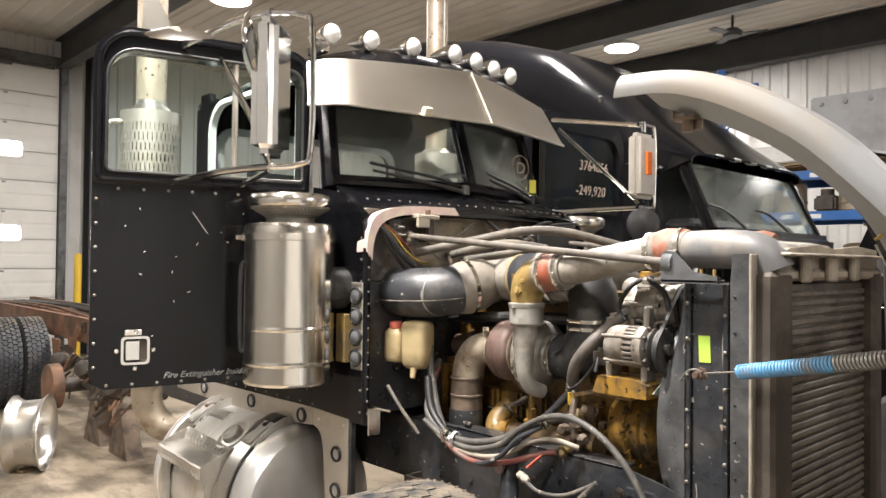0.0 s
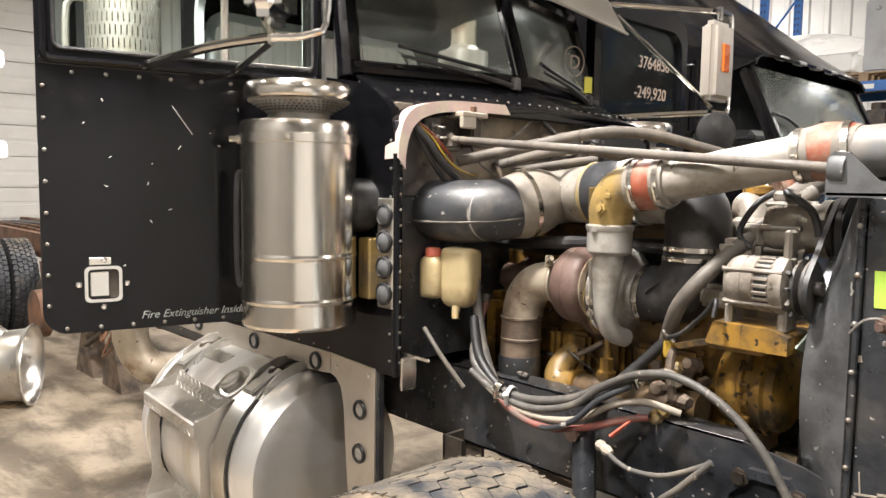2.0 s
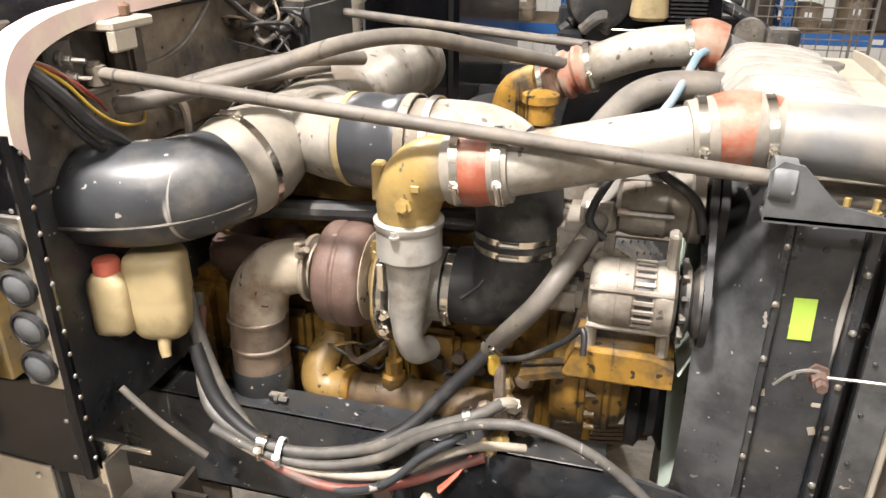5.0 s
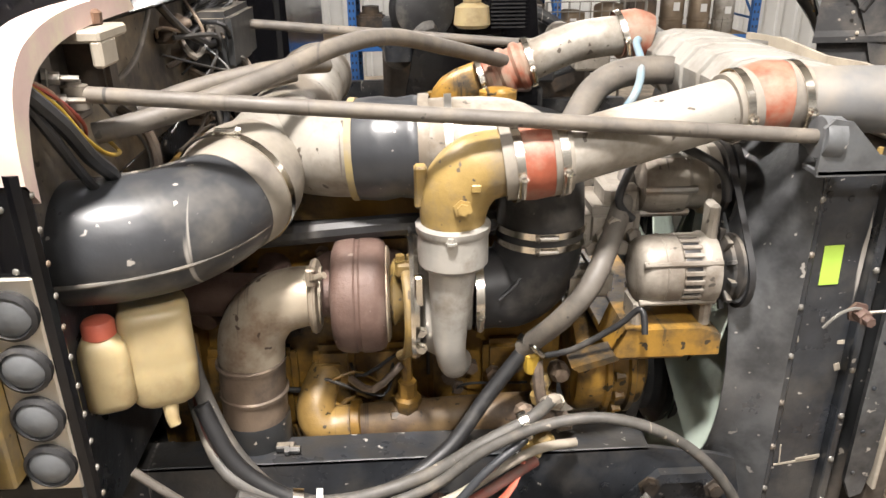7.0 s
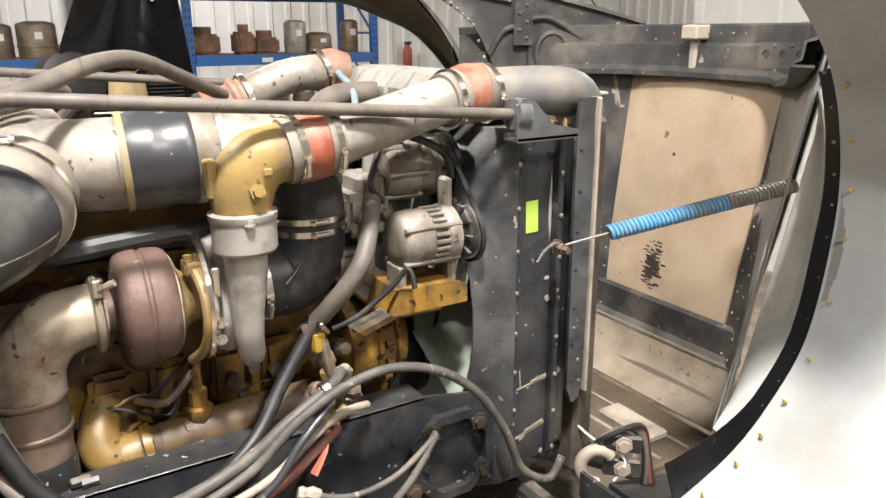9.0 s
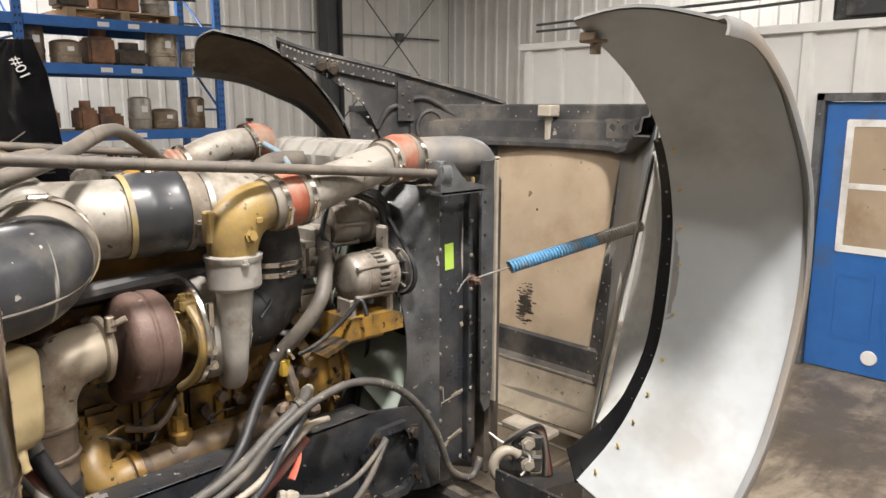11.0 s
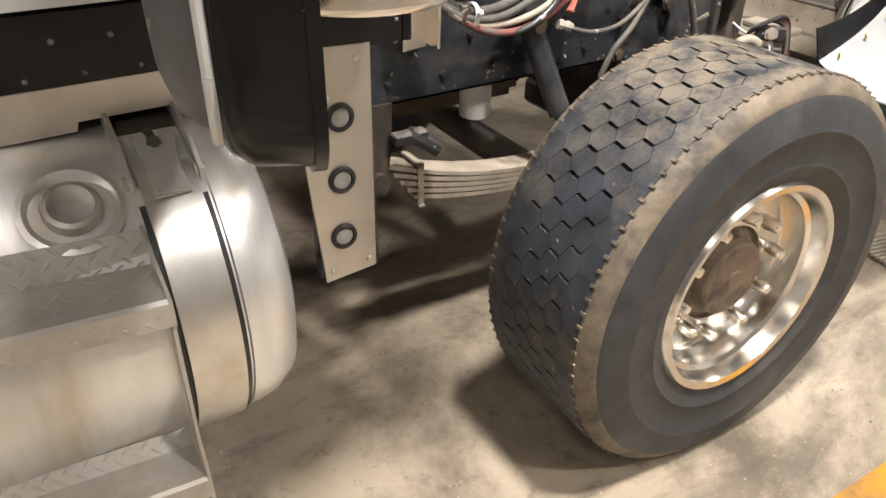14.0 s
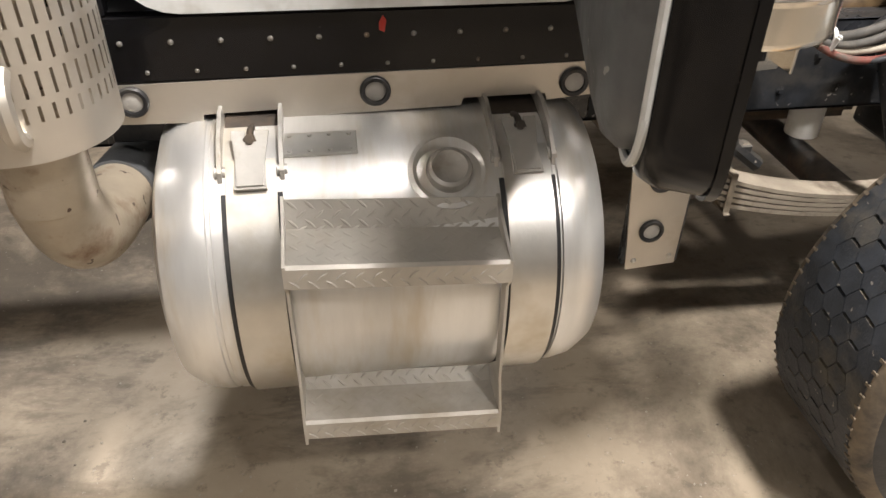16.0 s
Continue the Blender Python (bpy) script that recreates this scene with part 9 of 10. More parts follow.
    for k, p_ in enumerate(pts_):
        n_ = (p_ - V(0.62, 0, 1.42)).normalized()
        w0 = min(1.0, 0.4 + k / 18.0) + max(0.0, (k - 20) / 7.0)
        rows.append([q(p_.x - 0.002, -0.737, p_.z), q(p_.x - 0.045 * w0 * n_.x, -0.715, p_.z - 0.045 * w0 * n_.z)])
    loft(b, rows)
    thicken(b, 0.004)
    fs_ = part("fender_strip", b, "black", hood, "black riveted strip along the fender's inner edge")
    for k in range(1, 30, 3):
        p_ = pts_[k]
        n_ = (p_ - V(0.62, 0, 1.42)).normalized()
        b = N()
        lathe(b, [(0.0045, 0), (0.0045, 0.005), (0.003, 0.005), (0.003, 0.016)], q(p_.x + 0.004 * n_.x, -0.765, p_.z + 0.004 * n_.z), (-n_.x, 0, -n_.z), 6)
        part("strip_screw", b, "wire_yellow", fs_)
    b = N()
    for k in range(0, 30, 2):
        p_ = pts_[k]
        n_ = (p_ - V(0.62, 0, 1.42)).normalized()
        rivet(b, q(p_.x - 0.018 * n_.x, -0.729, p_.z - 0.018 * n_.z), (-n_.x, -0.4 * s, -n_.z), 0.005)
    tagged(part("strip_rivet", b, "spring", fs_), kind="stuff")
    if s > 0:
        b = N()
        box(b, 0.705, 0.765, -0.775, -0.725, 2.058, 2.068, 0.003)
        box(b, 0.705, 0.713, -0.775, -0.725, 2.058, 2.085, 0.003)
        lathe(b, [(0.014, 0), (0.014, 0.028), (0.008, 0.032)], (0.738, -0.755, 2.030), "z", 8)
        lathe(b, [(0.011, 0), (0.011, 0.022)], (0.756, -0.738, 2.036), "z", 6)
        part("fender_bracket", b, "exhaust_dark", fend, "rusty bracket at the fender's tip")
    # inner web between side skin and fender
    b = N()
    rows = []
    for k, p_ in enumerate(li[16:40]):
        n_ = (p_ - V(0.62, 0, 1.42)).normalized()
        t = (p_.z - 0.78) / 1.02
        rows.append([q(p_.x - 0.030 * n_.x, -0.715, p_.z - 0.030 * n_.z), q(p_.x - 0.02 * n_.x + 0.03, -0.68 + 0.03 * (1 - t), p_.z - 0.015 * n_.z), q(1.20, -0.52 - 0.19 * max(0.0, min(1.0, t)), p_.z)])
    loft(b, rows)
    thicken(b, 0.003)
    part("arch_web", b, "white" if s > 0 else "hood_in", hood)
# far side of the hood: dark lining and flange panel
b = N()
sec = [[(x - 0.012, CY + (y_ - CY) * 0.985, z) for x, y_ in hood_section(z)[7:]] for z in (0.60, 0.9, 1.2, 1.5, 1.74)]
loft(b, sec)
thicken(b, 0.003)
part("hood_lining", b, "hood_in", hood, "dusty dark inside of the hood")
def far(x, z, out=0.0):
    """A point of the hood's far side, out metres proud of it towards the engine."""
    return V(x - 0.5 * out, min(0.845, 1.393 - 0.583 * x) - 0.86 * out, z)


b = N()
su = spline([far(*p_) for p_ in ((0.80, 2.172), (0.95, 2.135), (1.10, 2.098), (1.275, 2.052), (1.44, 2.003), (1.60, 1.955), (1.72, 1.915))], 5)
sd = spline([far(*p_) for p_ in ((0.82, 2.105), (0.99, 2.035), (1.13, 1.93), (1.205, 1.79), (1.28, 1.58), (1.45, 1.46), (1.70, 1.46))], 5)
loft(b, [[p_.lerp(r_, f) + V(0, 0.012 * math.sin(math.pi * f), 0) for f in (0, 0.12, 0.3, 0.55, 0.8, 1)] for p_, r_ in zip(su, sd)])
thicken(b, 0.005)
fp = part("side_panel", b, "hood_in", hood, "dusty dark pressed hood side with rivets")
b = N()
loft(b, [[p_ + V(0.010, 0.017, 0.004), p_ + V(-0.006, -0.010, 0.006), p_ + V(-0.010, -0.017, -0.008)] for p_ in su])
thicken(b, 0.004)
part("panel_flange", b, "hood_in", fp, "dusty folded flange")
b = N()
strip_ = [far(x_, z_, 0.006) for x_, z_ in ((0.82, 2.150), (0.95, 2.118), (1.10, 2.080), (1.275, 2.035))]
loft(b, [[p_ + V(0, 0, 0.012), p_ + V(-0.004, -0.006, 0.008), p_ + V(-0.004, -0.006, -0.046), p_ + V(0, 0, -0.050)] for p_ in spline(strip_, 4)])
thicken(b, 0.003)
up_ = part("upper_strip", b, "hood_in", fp, "dusty riveted doubling strip")
b = N()
for k in range(24):
    x_ = 0.83 + 0.0190 * k
    z_ = 2.150 - 0.253 * (x_ - 0.82)
    rivet(b, far(x_, z_ - 0.004, 0.012), (-0.5, -0.86, 0), 0.0055)
    if k % 2:
        rivet(b, far(x_, z_ - 0.040, 0.012), (-0.5, -0.86, 0), 0.0055)
tagged(part("panel_rivet", b, "beige", up_), kind="stuff")
b = N()
for k in range(17):
    x_ = 1.34 + 0.022 * k
    rivet(b, far(x_, 2.003 - 0.30 * (x_ - 1.44), 0.006), (-0.5, -0.86, 0), 0.005)
for k in range(9):
    x_ = 1.06 + 0.018 * k
    rivet(b, far(x_, 2.01 - 1.1 * (x_ - 1.06) - 2.2 * max(0.0, x_ - 1.15), 0.008), (-0.5, -0.86, 0), 0.006)
tagged(part("edge_rivet", b, "beige", fp), kind="stuff")
# folds of the pressing
for pts_, r_ in ((((1.335, 1.93), (1.393, 1.935), (1.45, 1.905), (1.515, 1.857), (1.58, 1.838), (1.70, 1.828)), 0.014),
                 (((1.490, 1.62), (1.488, 1.72), (1.505, 1.775), (1.54, 1.797), (1.60, 1.790), (1.69, 1.745)), 0.016),
                 (((1.205, 1.80), (1.245, 1.88), (1.30, 1.90), (1.335, 1.86), (1.34, 1.72), (1.345, 1.60)), 0.012)):
    b = N()
    tube(b, [far(x_, z_, 0.001) for x_, z_ in pts_], r_, 10, 5)
    part("pressed_fold", b, "hood_in", fp)
# riveted bracket and bushings
b = N()
for w0, w1, o0, o1 in ((-0.026, 0.026, 0.018, 0.022), (-0.030, -0.025, 0.0, 0.022), (0.025, 0.030, 0.0, 0.022)):
    loft(b, [[far(1.313 + w_, z_, o_) for w_, o_ in ((w0, o0), (w1, o0), (w1, o1), (w0, o1))] for z_ in (1.835, 2.005)], True)
st_ = part("stiffener", b, "hood_in", fp, "dusty riveted stiffener bracket")
for k in range(5):
    b = N()
    rivet(b, far(1.313 + 0.012 * (-1) ** k, 1.86 + 0.03 * k, 0.022), (-0.5, -0.86, 0), 0.008)
    part("bracket_rivet", b, "grime", st_)
for x_ in (1.00, 1.045):
    b = N()
    lathe(b, [(0.012, 0), (0.024, 0.002), (0.024, 0.035), (0.017, 0.037), (0.017, 0.055)], far(x_, 2.078 - 0.3 * (x_ - 1.0), 0.006), (-0.6, -0.75, -0.3), 12)
    part("bushing", b, "grime", fp, "dusty rubber bushing")
b = N()
lathe(b, [(0.080, 0), (0.078, 0.010), (0.066, 0.013), (0.058, 0.006), (0.03, 0.0045), (0.001, 0.004)], (0, 0, 0), (0, -1, 0), 32)
bmesh.ops.transform(b, matrix=Matrix.Translation(far(1.412, 1.805, 0.004)) @ Euler((0, 0, radians(-30.2))).to_matrix().to_4x4() @ Matrix.Diagonal((0.86, 1.0, 1.08, 1.0)), verts=b.verts)
part("embossing", b, "hood_in", fp, "oval pressed boss")
# grille end
b = N()
loft(b, [[(x_, CY + f * w_, z_) for f in np.linspace(-1, 1, 7)] for x_, z_, w_ in ((1.515, 0.80, 0.37), (1.505, 0.73, 0.375), (1.475, 0.67, 0.38), (1.42, 0.635, 0.39), (1.38, 0.625, 0.40))])
thicken(b, 0.005)
gs = part("grille_shell", b, "sand", hood, "curved dusty inside of the grille shell")
b = N()
box(b, 1.04, 1.40, CY - 0.42, CY + 0.42, 0.575, 0.600, 0.006)
gm_ = part("grille_mesh", b, "grille_tan", hood, "brown dusty grille screen")
b = N()
for k in range(26):
    box(b, 1.052 + 0.013 * k, 1.0545 + 0.013 * k, CY - 0.41, CY + 0.41, 0.599, 0.6015, 0)
tagged(part("screen_wire", b, "grime", gm_), kind="stuff")
for k in range(2):
    b = N()
    xx = 1.145 + 0.125 * k
    box(b, xx - 0.006, xx + 0.006, CY - 0.40, CY + 0.40, 0.599, 0.606, 0.001)
    part("grille_bar", b, "beige", gs)
# hood hinges
for s in (-1, 1):
    b = N()
    tube(b, [(0.62, CY + s * 0.36, 0.80), (0.85, CY + s * 0.36, 0.70), (1.10, CY + s * 0.36, 0.55)], 0.03, 12, 4)
    part("hood_hinge", b, "black_dusty", hood)
b = N()
box(b, 0.60, 1.10, -0.44, 0.54, 0.30, 0.42, 0.02)
part("bumper_beam", b, "black_dusty", truck)
b = N()
prism(b, [(-1.12, 0.788), (-0.48, 0.788), (-0.48, 0.72), (-0.80, 0.45), (-1.05, 0.46), (-1.11, 0.62)], "x", 0.688, 0.700)
part("mud_flap", b, "black2", truck, "black rubber splash panel")

# ---- second truck ----
t2 = thing("sleeper_truck", "black aerodynamic sleeper truck with its hood removed", "truck", (-2.5, 3.7, 0))
T2Y, T2W = 3.72, 1.06
b = N()


def t2_section(x, zt, zb, w, r):
    rows_ = []
    pts = [(-w, zb), (-w, zb + 0.5 * (zt - zb)), (-w * 0.99, zt - r), (-w * 0.93, zt - 0.35 * r), (-w * 0.78, zt - 0.07 * r), (-w * 0.4, zt), (0, zt + 0.01)]
    return [(x, T2Y + y_, z) for y_, z in pts] + [(x, T2Y - y_, z) for y_, z in pts[-2::-1]]


secs = [(-4.35, 4.10, 0.9, 1.12, 0.4), (-4.0, 4.05, 0.9, 1.12, 0.45), (-3.2, 3.88, 0.9, 1.10, 0.5), (-2.5, 3.64, 0.9, 1.08, 0.5), (-1.9, 3.20, 0.9, 1.06, 0.44), (-1.45, 2.82, 2.42, 1.05, 0.22), (-1.10, 2.56, 2.47, 1.03, 0.06)]
rows = [spline(t2_section(*s_), 3) for s_ in secs]
loft(b, rows)
thicken(b, 0.02)
part("sleeper_body", b, "black", t2, "gloss black sleeper roof fairing")
b = N()
box(b, -4.34, -4.30, T2Y - 1.1, T2Y + 1.1, 0.9, 3.5, 0.01)
part("back_wall", b, "black", t2)
b = N()
box(b, -1.9, -0.80, T2Y - 1.04, T2Y + 1.04, 0.9, 1.98, 0.06, seg=3)
part("cab_lower", b, "black", t2)
for s in (-1, 1):
    b = N()
    tube(b, [(-1.62, T2Y + s * 1.0, 2.55), (-1.45, T2Y + s * 1.01, 1.96)], 0.045, 10, 1)
    tube(b, [(-1.20, T2Y + s * 0.98, 2.48), (-0.96, T2Y + s * 0.99, 1.96)], 0.05, 10, 1)
    part("pillar", b, "black", t2)
b = N()
loft(b, [[(-1.18, T2Y + f * 0.95, 2.48), (-0.94, T2Y + f * 0.97, 1.98)] for f in np.linspace(-1, 1, 7)])
thicken(b, 0.006)
o = part("windscreen", b, "glass_dark", t2, "dark windscreen")
o.visible_shadow = False
b = N()
prism(b, [(-2.05, 1.98), (-1.38, 1.98), (-1.62, 2.47), (-2.0, 2.51)], "y", T2Y - 1.045, T2Y - 1.04)
part("side_window", b, "glass_dark", t2)
b = N()
box(b, -1.38, -1.13, T2Y - 0.95, T2Y + 0.95, 1.96, 2.06, 0.04)
box(b, -2.3, -2.15, T2Y - 0.7, T2Y - 0.2, 1.6, 2.35, 0.06)
part("dashboard", b, "rubber", t2)
for f in (-0.55, 0.25):
    b = N()
    tube(b, [(-0.91, T2Y + f, 1.99), (-0.97, T2Y + f - 0.22, 2.12), (-0.985, T2Y + f - 0.45, 2.15)], 0.010, 8, 3)
    part("wiper", b, "rubber", t2)
for k in range(5):
    b = N()
    box(b, -1.16, -1.10, T2Y - 0.62 + 0.3 * k, T2Y - 0.5 + 0.3 * k, 2.552, 2.575, 0.008)
    part("cab_lamp", b, "trim", t2)
b = N()
box(b, -1.55, -1.37, T2Y - 1.30, T2Y - 1.18, 2.0, 2.5, 0.04, seg=3)
tube(b, [(-1.45, T2Y - 1.0, 2.1), (-1.46, T2Y - 1.2, 2.13)], 0.02, 8, 1)
tube(b, [(-1.45, T2Y - 1.0, 2.45), (-1.46, T2Y - 1.2, 2.43)], 0.02, 8, 1)
part("mirror", b, "black", t2)
# Added dark sheet that blocks the bright view through the cab.
b = N()
box(b, -1.96, -1.92, T2Y - 1.0, T2Y + 1.0, 1.0, 3.1, 0.01)
part("view_block", b, "rubber", t2, "added dark sheet blocking the bright view through the cab")
# its open engine bay
rnd = random.Random(21)
b = N()
box(b, -0.3, 1.1, T2Y - 0.30, T2Y + 0.35, 0.8, 1.35, 0.05)
eng2 = part("engine", b, "grime", t2, "dark greasy engine in the open bay")
for k in range(46):
    b = N()
    xx, yy, zz = rnd.uniform(-0.25, 1.05), T2Y + rnd.uniform(-0.80, 0.2), rnd.uniform(1.05, 1.52)
    if k % 3 == 0:
        box(b, xx - rnd.uniform(0.04, 0.13), xx + rnd.uniform(0.04, 0.13), yy - 0.08, yy + 0.08, zz - 0.07, zz + 0.07, 0.015)
    elif k % 3 == 1:
        lathe(b, [(0.05, -0.05), (0.09, -0.045), (0.09, 0.05), (0.05, 0.06)], (xx, yy, zz), rnd.choice(("x", "y", "z")), 20)
    else:
        tube(b, [(xx, yy, zz), (xx + rnd.uniform(-0.2, 0.2), yy + rnd.uniform(-0.1, 0.1), zz + rnd.uniform(0, 0.12)), (xx + rnd.uniform(-0.35, 0.35), yy + rnd.uniform(-0.15, 0.15), zz - 0.05)], rnd.uniform(0.012, 0.04), 10, 4)
    part("engine_fitting", b, rnd.choice(("grime", "black_dusty", "rubber", "cast", "rubber", "turbine", "rubber_grey", "black2")), eng2)
b = N()
lathe(b, [(0.02, -0.10), (0.17, -0.095), (0.18, -0.08), (0.18, 0.10), (0.16, 0.11)], (-0.05, T2Y - 0.62, 1.60), (0.25, -1, 0.1), 36)
part("air_filter_drum", b, "rubber", t2, "round black air filter housing")
b = N()
lathe(b, [(0.09, 0), (0.11, 0.02), (0.10, 0.12), (0.04, 0.15)], (0.25, T2Y - 0.72, 1.50), "z", 24)
lathe(b, [(0.05, 0), (0.055, 0.01), (0.055, 0.025), (0.02, 0.03)], (0.25, T2Y - 0.72, 1.64), "z", 18)
part("coolant_bottle", b, "cream", t2, "dirty cream coolant bottle")
for s in (-1, 1):
    wx = 0.55
    b = N()
    lathe(b, [(0.29, -0.14), (0.5, -0.15), (0.53, -0.10), (0.53, 0.10), (0.5, 0.15), (0.29, 0.14)], (wx, T2Y + s * 0.95, 0.53), "y", 40)
    part("wheel", b, "tyre", t2)
b = N()
box(b, -5.2, 1.3, T2Y - 0.43, T2Y - 0.35, 0.75, 1.0, 0.01), box(b, -5.2, 1.3, T2Y + 0.35, T2Y + 0.43, 0.75, 1.0, 0.01)
part("frame_rail", b, "black2", t2)
for wx in (-4.6,):
    for s in (-1, 1):
        b = N()
        lathe(b, [(0.29, -0.3), (0.5, -0.31), (0.52, -0.27), (0.52, 0.27), (0.5, 0.31), (0.29, 0.3)], (wx, T2Y + s * 0.85, 0.52), "y", 40)
        part("wheel", b, "tyre", t2)

# standing black hood part with lettering
hp = thing("hood_panel", "gloss black hood panel standing upright with white lettering", "hood panel", (0.33, 3.0, 0))
b = N()
rows = []
for z, x0, x1 in ((0.02, -0.30, 0.62), (0.7, -0.24, 0.66), (1.4, -0.10, 0.66), (1.8, -0.08, 0.62), (2.09, 0.04, 0.59), (2.285, 0.32, 0.53)):
    rows.append([(x0 + (x1 - x0) * f, 2.96 + 0.10 * math.sin(math.pi * f) + 0.03 * z, z) for f in np.linspace(0, 1, 9)])
loft(b, rows)
thicken(b, 0.012)
part("shell", b, "black", hp)
b = N()
for k in range(9):
    box(b, 0.36, 0.56, 2.955, 2.965, 1.50 + 0.022 * k, 1.508 + 0.022 * k, 0, m=None)
part("vent_slat", b, "rubber", hp)
b = N()
tube(b, [(0.05, 2.99, 1.44), (0.62, 2.99, 1.43)], 0.008, 8, 1)
tube(b, [(0.20, 2.97, 1.60), (0.42, 2.97, 1.75)], 0.004, 6, 1)
part("prop_rod", b, "chrome", hp)
words("#01", 0.085, "label", Matrix.Translation((0.385, 3.00, 2.165)) @ Euler((radians(90), 0, 0)).to_matrix().to_4x4() @ Euler((0, 0, radians(-65))).to_matrix().to_4x4(), "lettering", hp, 0.0, label="white outlined figures")

# ---- bare chassis and wheels behind the truck ----
ch = thing("truck_chassis", "rusty bare truck chassis with tyres behind the cab", "truck chassis", (-8.0, 0.65, 0))
for y0 in (0.24, 1.04):
    b = N()
    box(b, -12.0, -4.7, y0, y0 + 0.012, 0.80, 1.06, 0.003)
    box(b, -12.0, -4.7, y0, y0 + 0.08, 1.05, 1.062, 0.002)
    box(b, -12.0, -4.7, y0, y0 + 0.08, 0.80, 0.812, 0.002)
    part("chassis_rail", b, "rust", ch, "orange rusty frame rail")
for xx in (-11.4, -9.6, -8.0, -6.4, -5.0):
    b = N()
    box(b, xx - 0.06, xx + 0.06, 0.25, 1.05, 0.85, 1.0, 0.01)
    part("cross_member", b, "rust", ch)
rnd = random.Random(5)
for k in range(6):
    b = N()
    yy = 0.36 + 0.11 * k
    tube(b, [(-11.5, yy, 1.03), (-9.0, yy + rnd.uniform(-0.05, 0.05), 1.08), (-7, yy + rnd.uniform(-0.05, 0.05), 1.02), (-4.9, yy, 1.06)], 0.016, 8, 4)
    part("air_line", b, rnd.choice(("rubber", "grime", "rust")), ch)
for k in range(6):
    b = N()
    x0, x1 = -7.0 + 0.12 * k, -5.2 - 0.12 * k
    rows_l = []
    for f in np.linspace(0, 1, 13):
        z = 0.60 - 0.024 * k + 0.16 * (2 * f - 1) ** 2 * (1 - 0.1 * k)
        rows_l.append([(x0 + (x1 - x0) * f, 0.12 + dy, z + dz) for dy, dz in ((-0.045, -0.01), (0.045, -0.01), (0.045, 0.01), (-0.045, 0.01))])
    g_ = loft(b, rows_l, True)
    b.faces.new(g_[0]), b.faces.new(g_[-1])
    part("spring_leaf", b, "rust" if k % 2 else "grime", ch)
for xx in (-6.25, -5.95):
    b = N()
    tube(b, [(xx, 0.06, 0.40), (xx, 0.06, 0.66), (xx, 0.12, 0.70), (xx, 0.18, 0.66), (xx, 0.18, 0.40)], 0.016, 8, 3)
    part("spring_bolt", b, "grime", ch)
b = N()
tube(b, [(-6.1, -0.28, 0.48), (-6.1, 0.40, 0.48), (-6.1, 0.90, 0.48), (-6.1, 1.6, 0.48)], 0.075, 16, 2)
lathe(b, [(0.08, -0.26), (0.20, -0.14), (0.24, 0.0), (0.20, 0.14), (0.08, 0.26)], (-6.1, 0.65, 0.48), "y", 24)
part("drive_axle", b, "grime", ch, "greasy brown drive axle")
b = N()
lathe(b, [(0.10, -0.06), (0.21, -0.05), (0.215, 0.05), (0.10, 0.06)], (-6.1, -0.24, 0.48), "y", 32)
part("brake_drum", b, "rust", ch, "rusty brake drum")
for xx, zz in ((-5.72, 0.66), (-6.48, 0.66), (-5.0, 0.58)):
    b = N()
    lathe(b, [(0.02, -0.12), (0.07, -0.10), (0.085, -0.02), (0.095, -0.015), (0.095, 0.015), (0.085, 0.02), (0.075, 0.09), (0.03, 0.11)], (xx, -0.05, zz), (0.5, -0.7, 0.3), 20)
    part("brake_chamber", b, "grime", ch)
for xx in (-7.0, -5.2, -4.85):
    b = N()
    prism(b, [(xx - 0.13, 0.84), (xx + 0.13, 0.84), (xx + 0.05, 0.56), (xx, 0.50), (xx - 0.05, 0.56)], "y", 0.03, 0.05)
    prism(b, [(xx - 0.13, 0.84), (xx + 0.13, 0.84), (xx + 0.05, 0.56), (xx, 0.50), (xx - 0.05, 0.56)], "y", 0.19, 0.21)
    lathe(b, [(0.035, -0.12), (0.035, 0.12)], (xx, 0.12, 0.56), "y", 12)
    part("spring_hanger", b, "rust", ch)
for p0, p1, r_ in (((-5.2, 0.0, 0.42), (-6.1, 0.02, 0.50), 0.03), ((-4.8, 0.30, 0.50), (-6.05, 0.42, 0.62), 0.035), ((-5.35, -0.10, 0.30), (-4.75, 0.02, 0.62), 0.022)):
    b = N()
    tube(b, [p0, p1], r_, 12, 1)
    part("torque_rod", b, "grime", ch)
b = N()
lathe(b, [(0.02, -0.34), (0.10, -0.32), (0.125, -0.27), (0.125, 0.27), (0.10, 0.32), (0.02, 0.34)], (-5.0, 0.40, 0.62), "x", 24)
part("air_tank", b, "grime", ch, "dirty round air tank")
for k in range(16):
    xx, zz = rnd.uniform(-6.9, -4.9), rnd.uniform(0.45, 0.80)
    b = N()
    tube(b, [(xx, -0.02, zz), (xx + rnd.uniform(-0.1, 0.2), -0.09, zz - rnd.uniform(0.05, 0.25)), (xx + rnd.uniform(0.1, 0.4), -0.04, zz + rnd.uniform(-0.1, 0.12))], rnd.uniform(0.007, 0.016), 8, 4)
    part("air_line", b, rnd.choice(("rubber", "grime", "rust", "exhaust_dark")), ch)
for k in range(12):
    xx, zz = -6.9 + 0.18 * k, 0.92 + 0.06 * (k % 2)
    b = N()
    box(b, xx - 0.05, xx + 0.05, 0.215, 0.24, zz - 0.07, zz + 0.05, 0.008)
    bolt(b, (xx, 0.215, zz), (0, -1, 0), 0.014, 0.016)
    part("rail_bracket", b, rnd.choice(("rust", "grime")), ch)
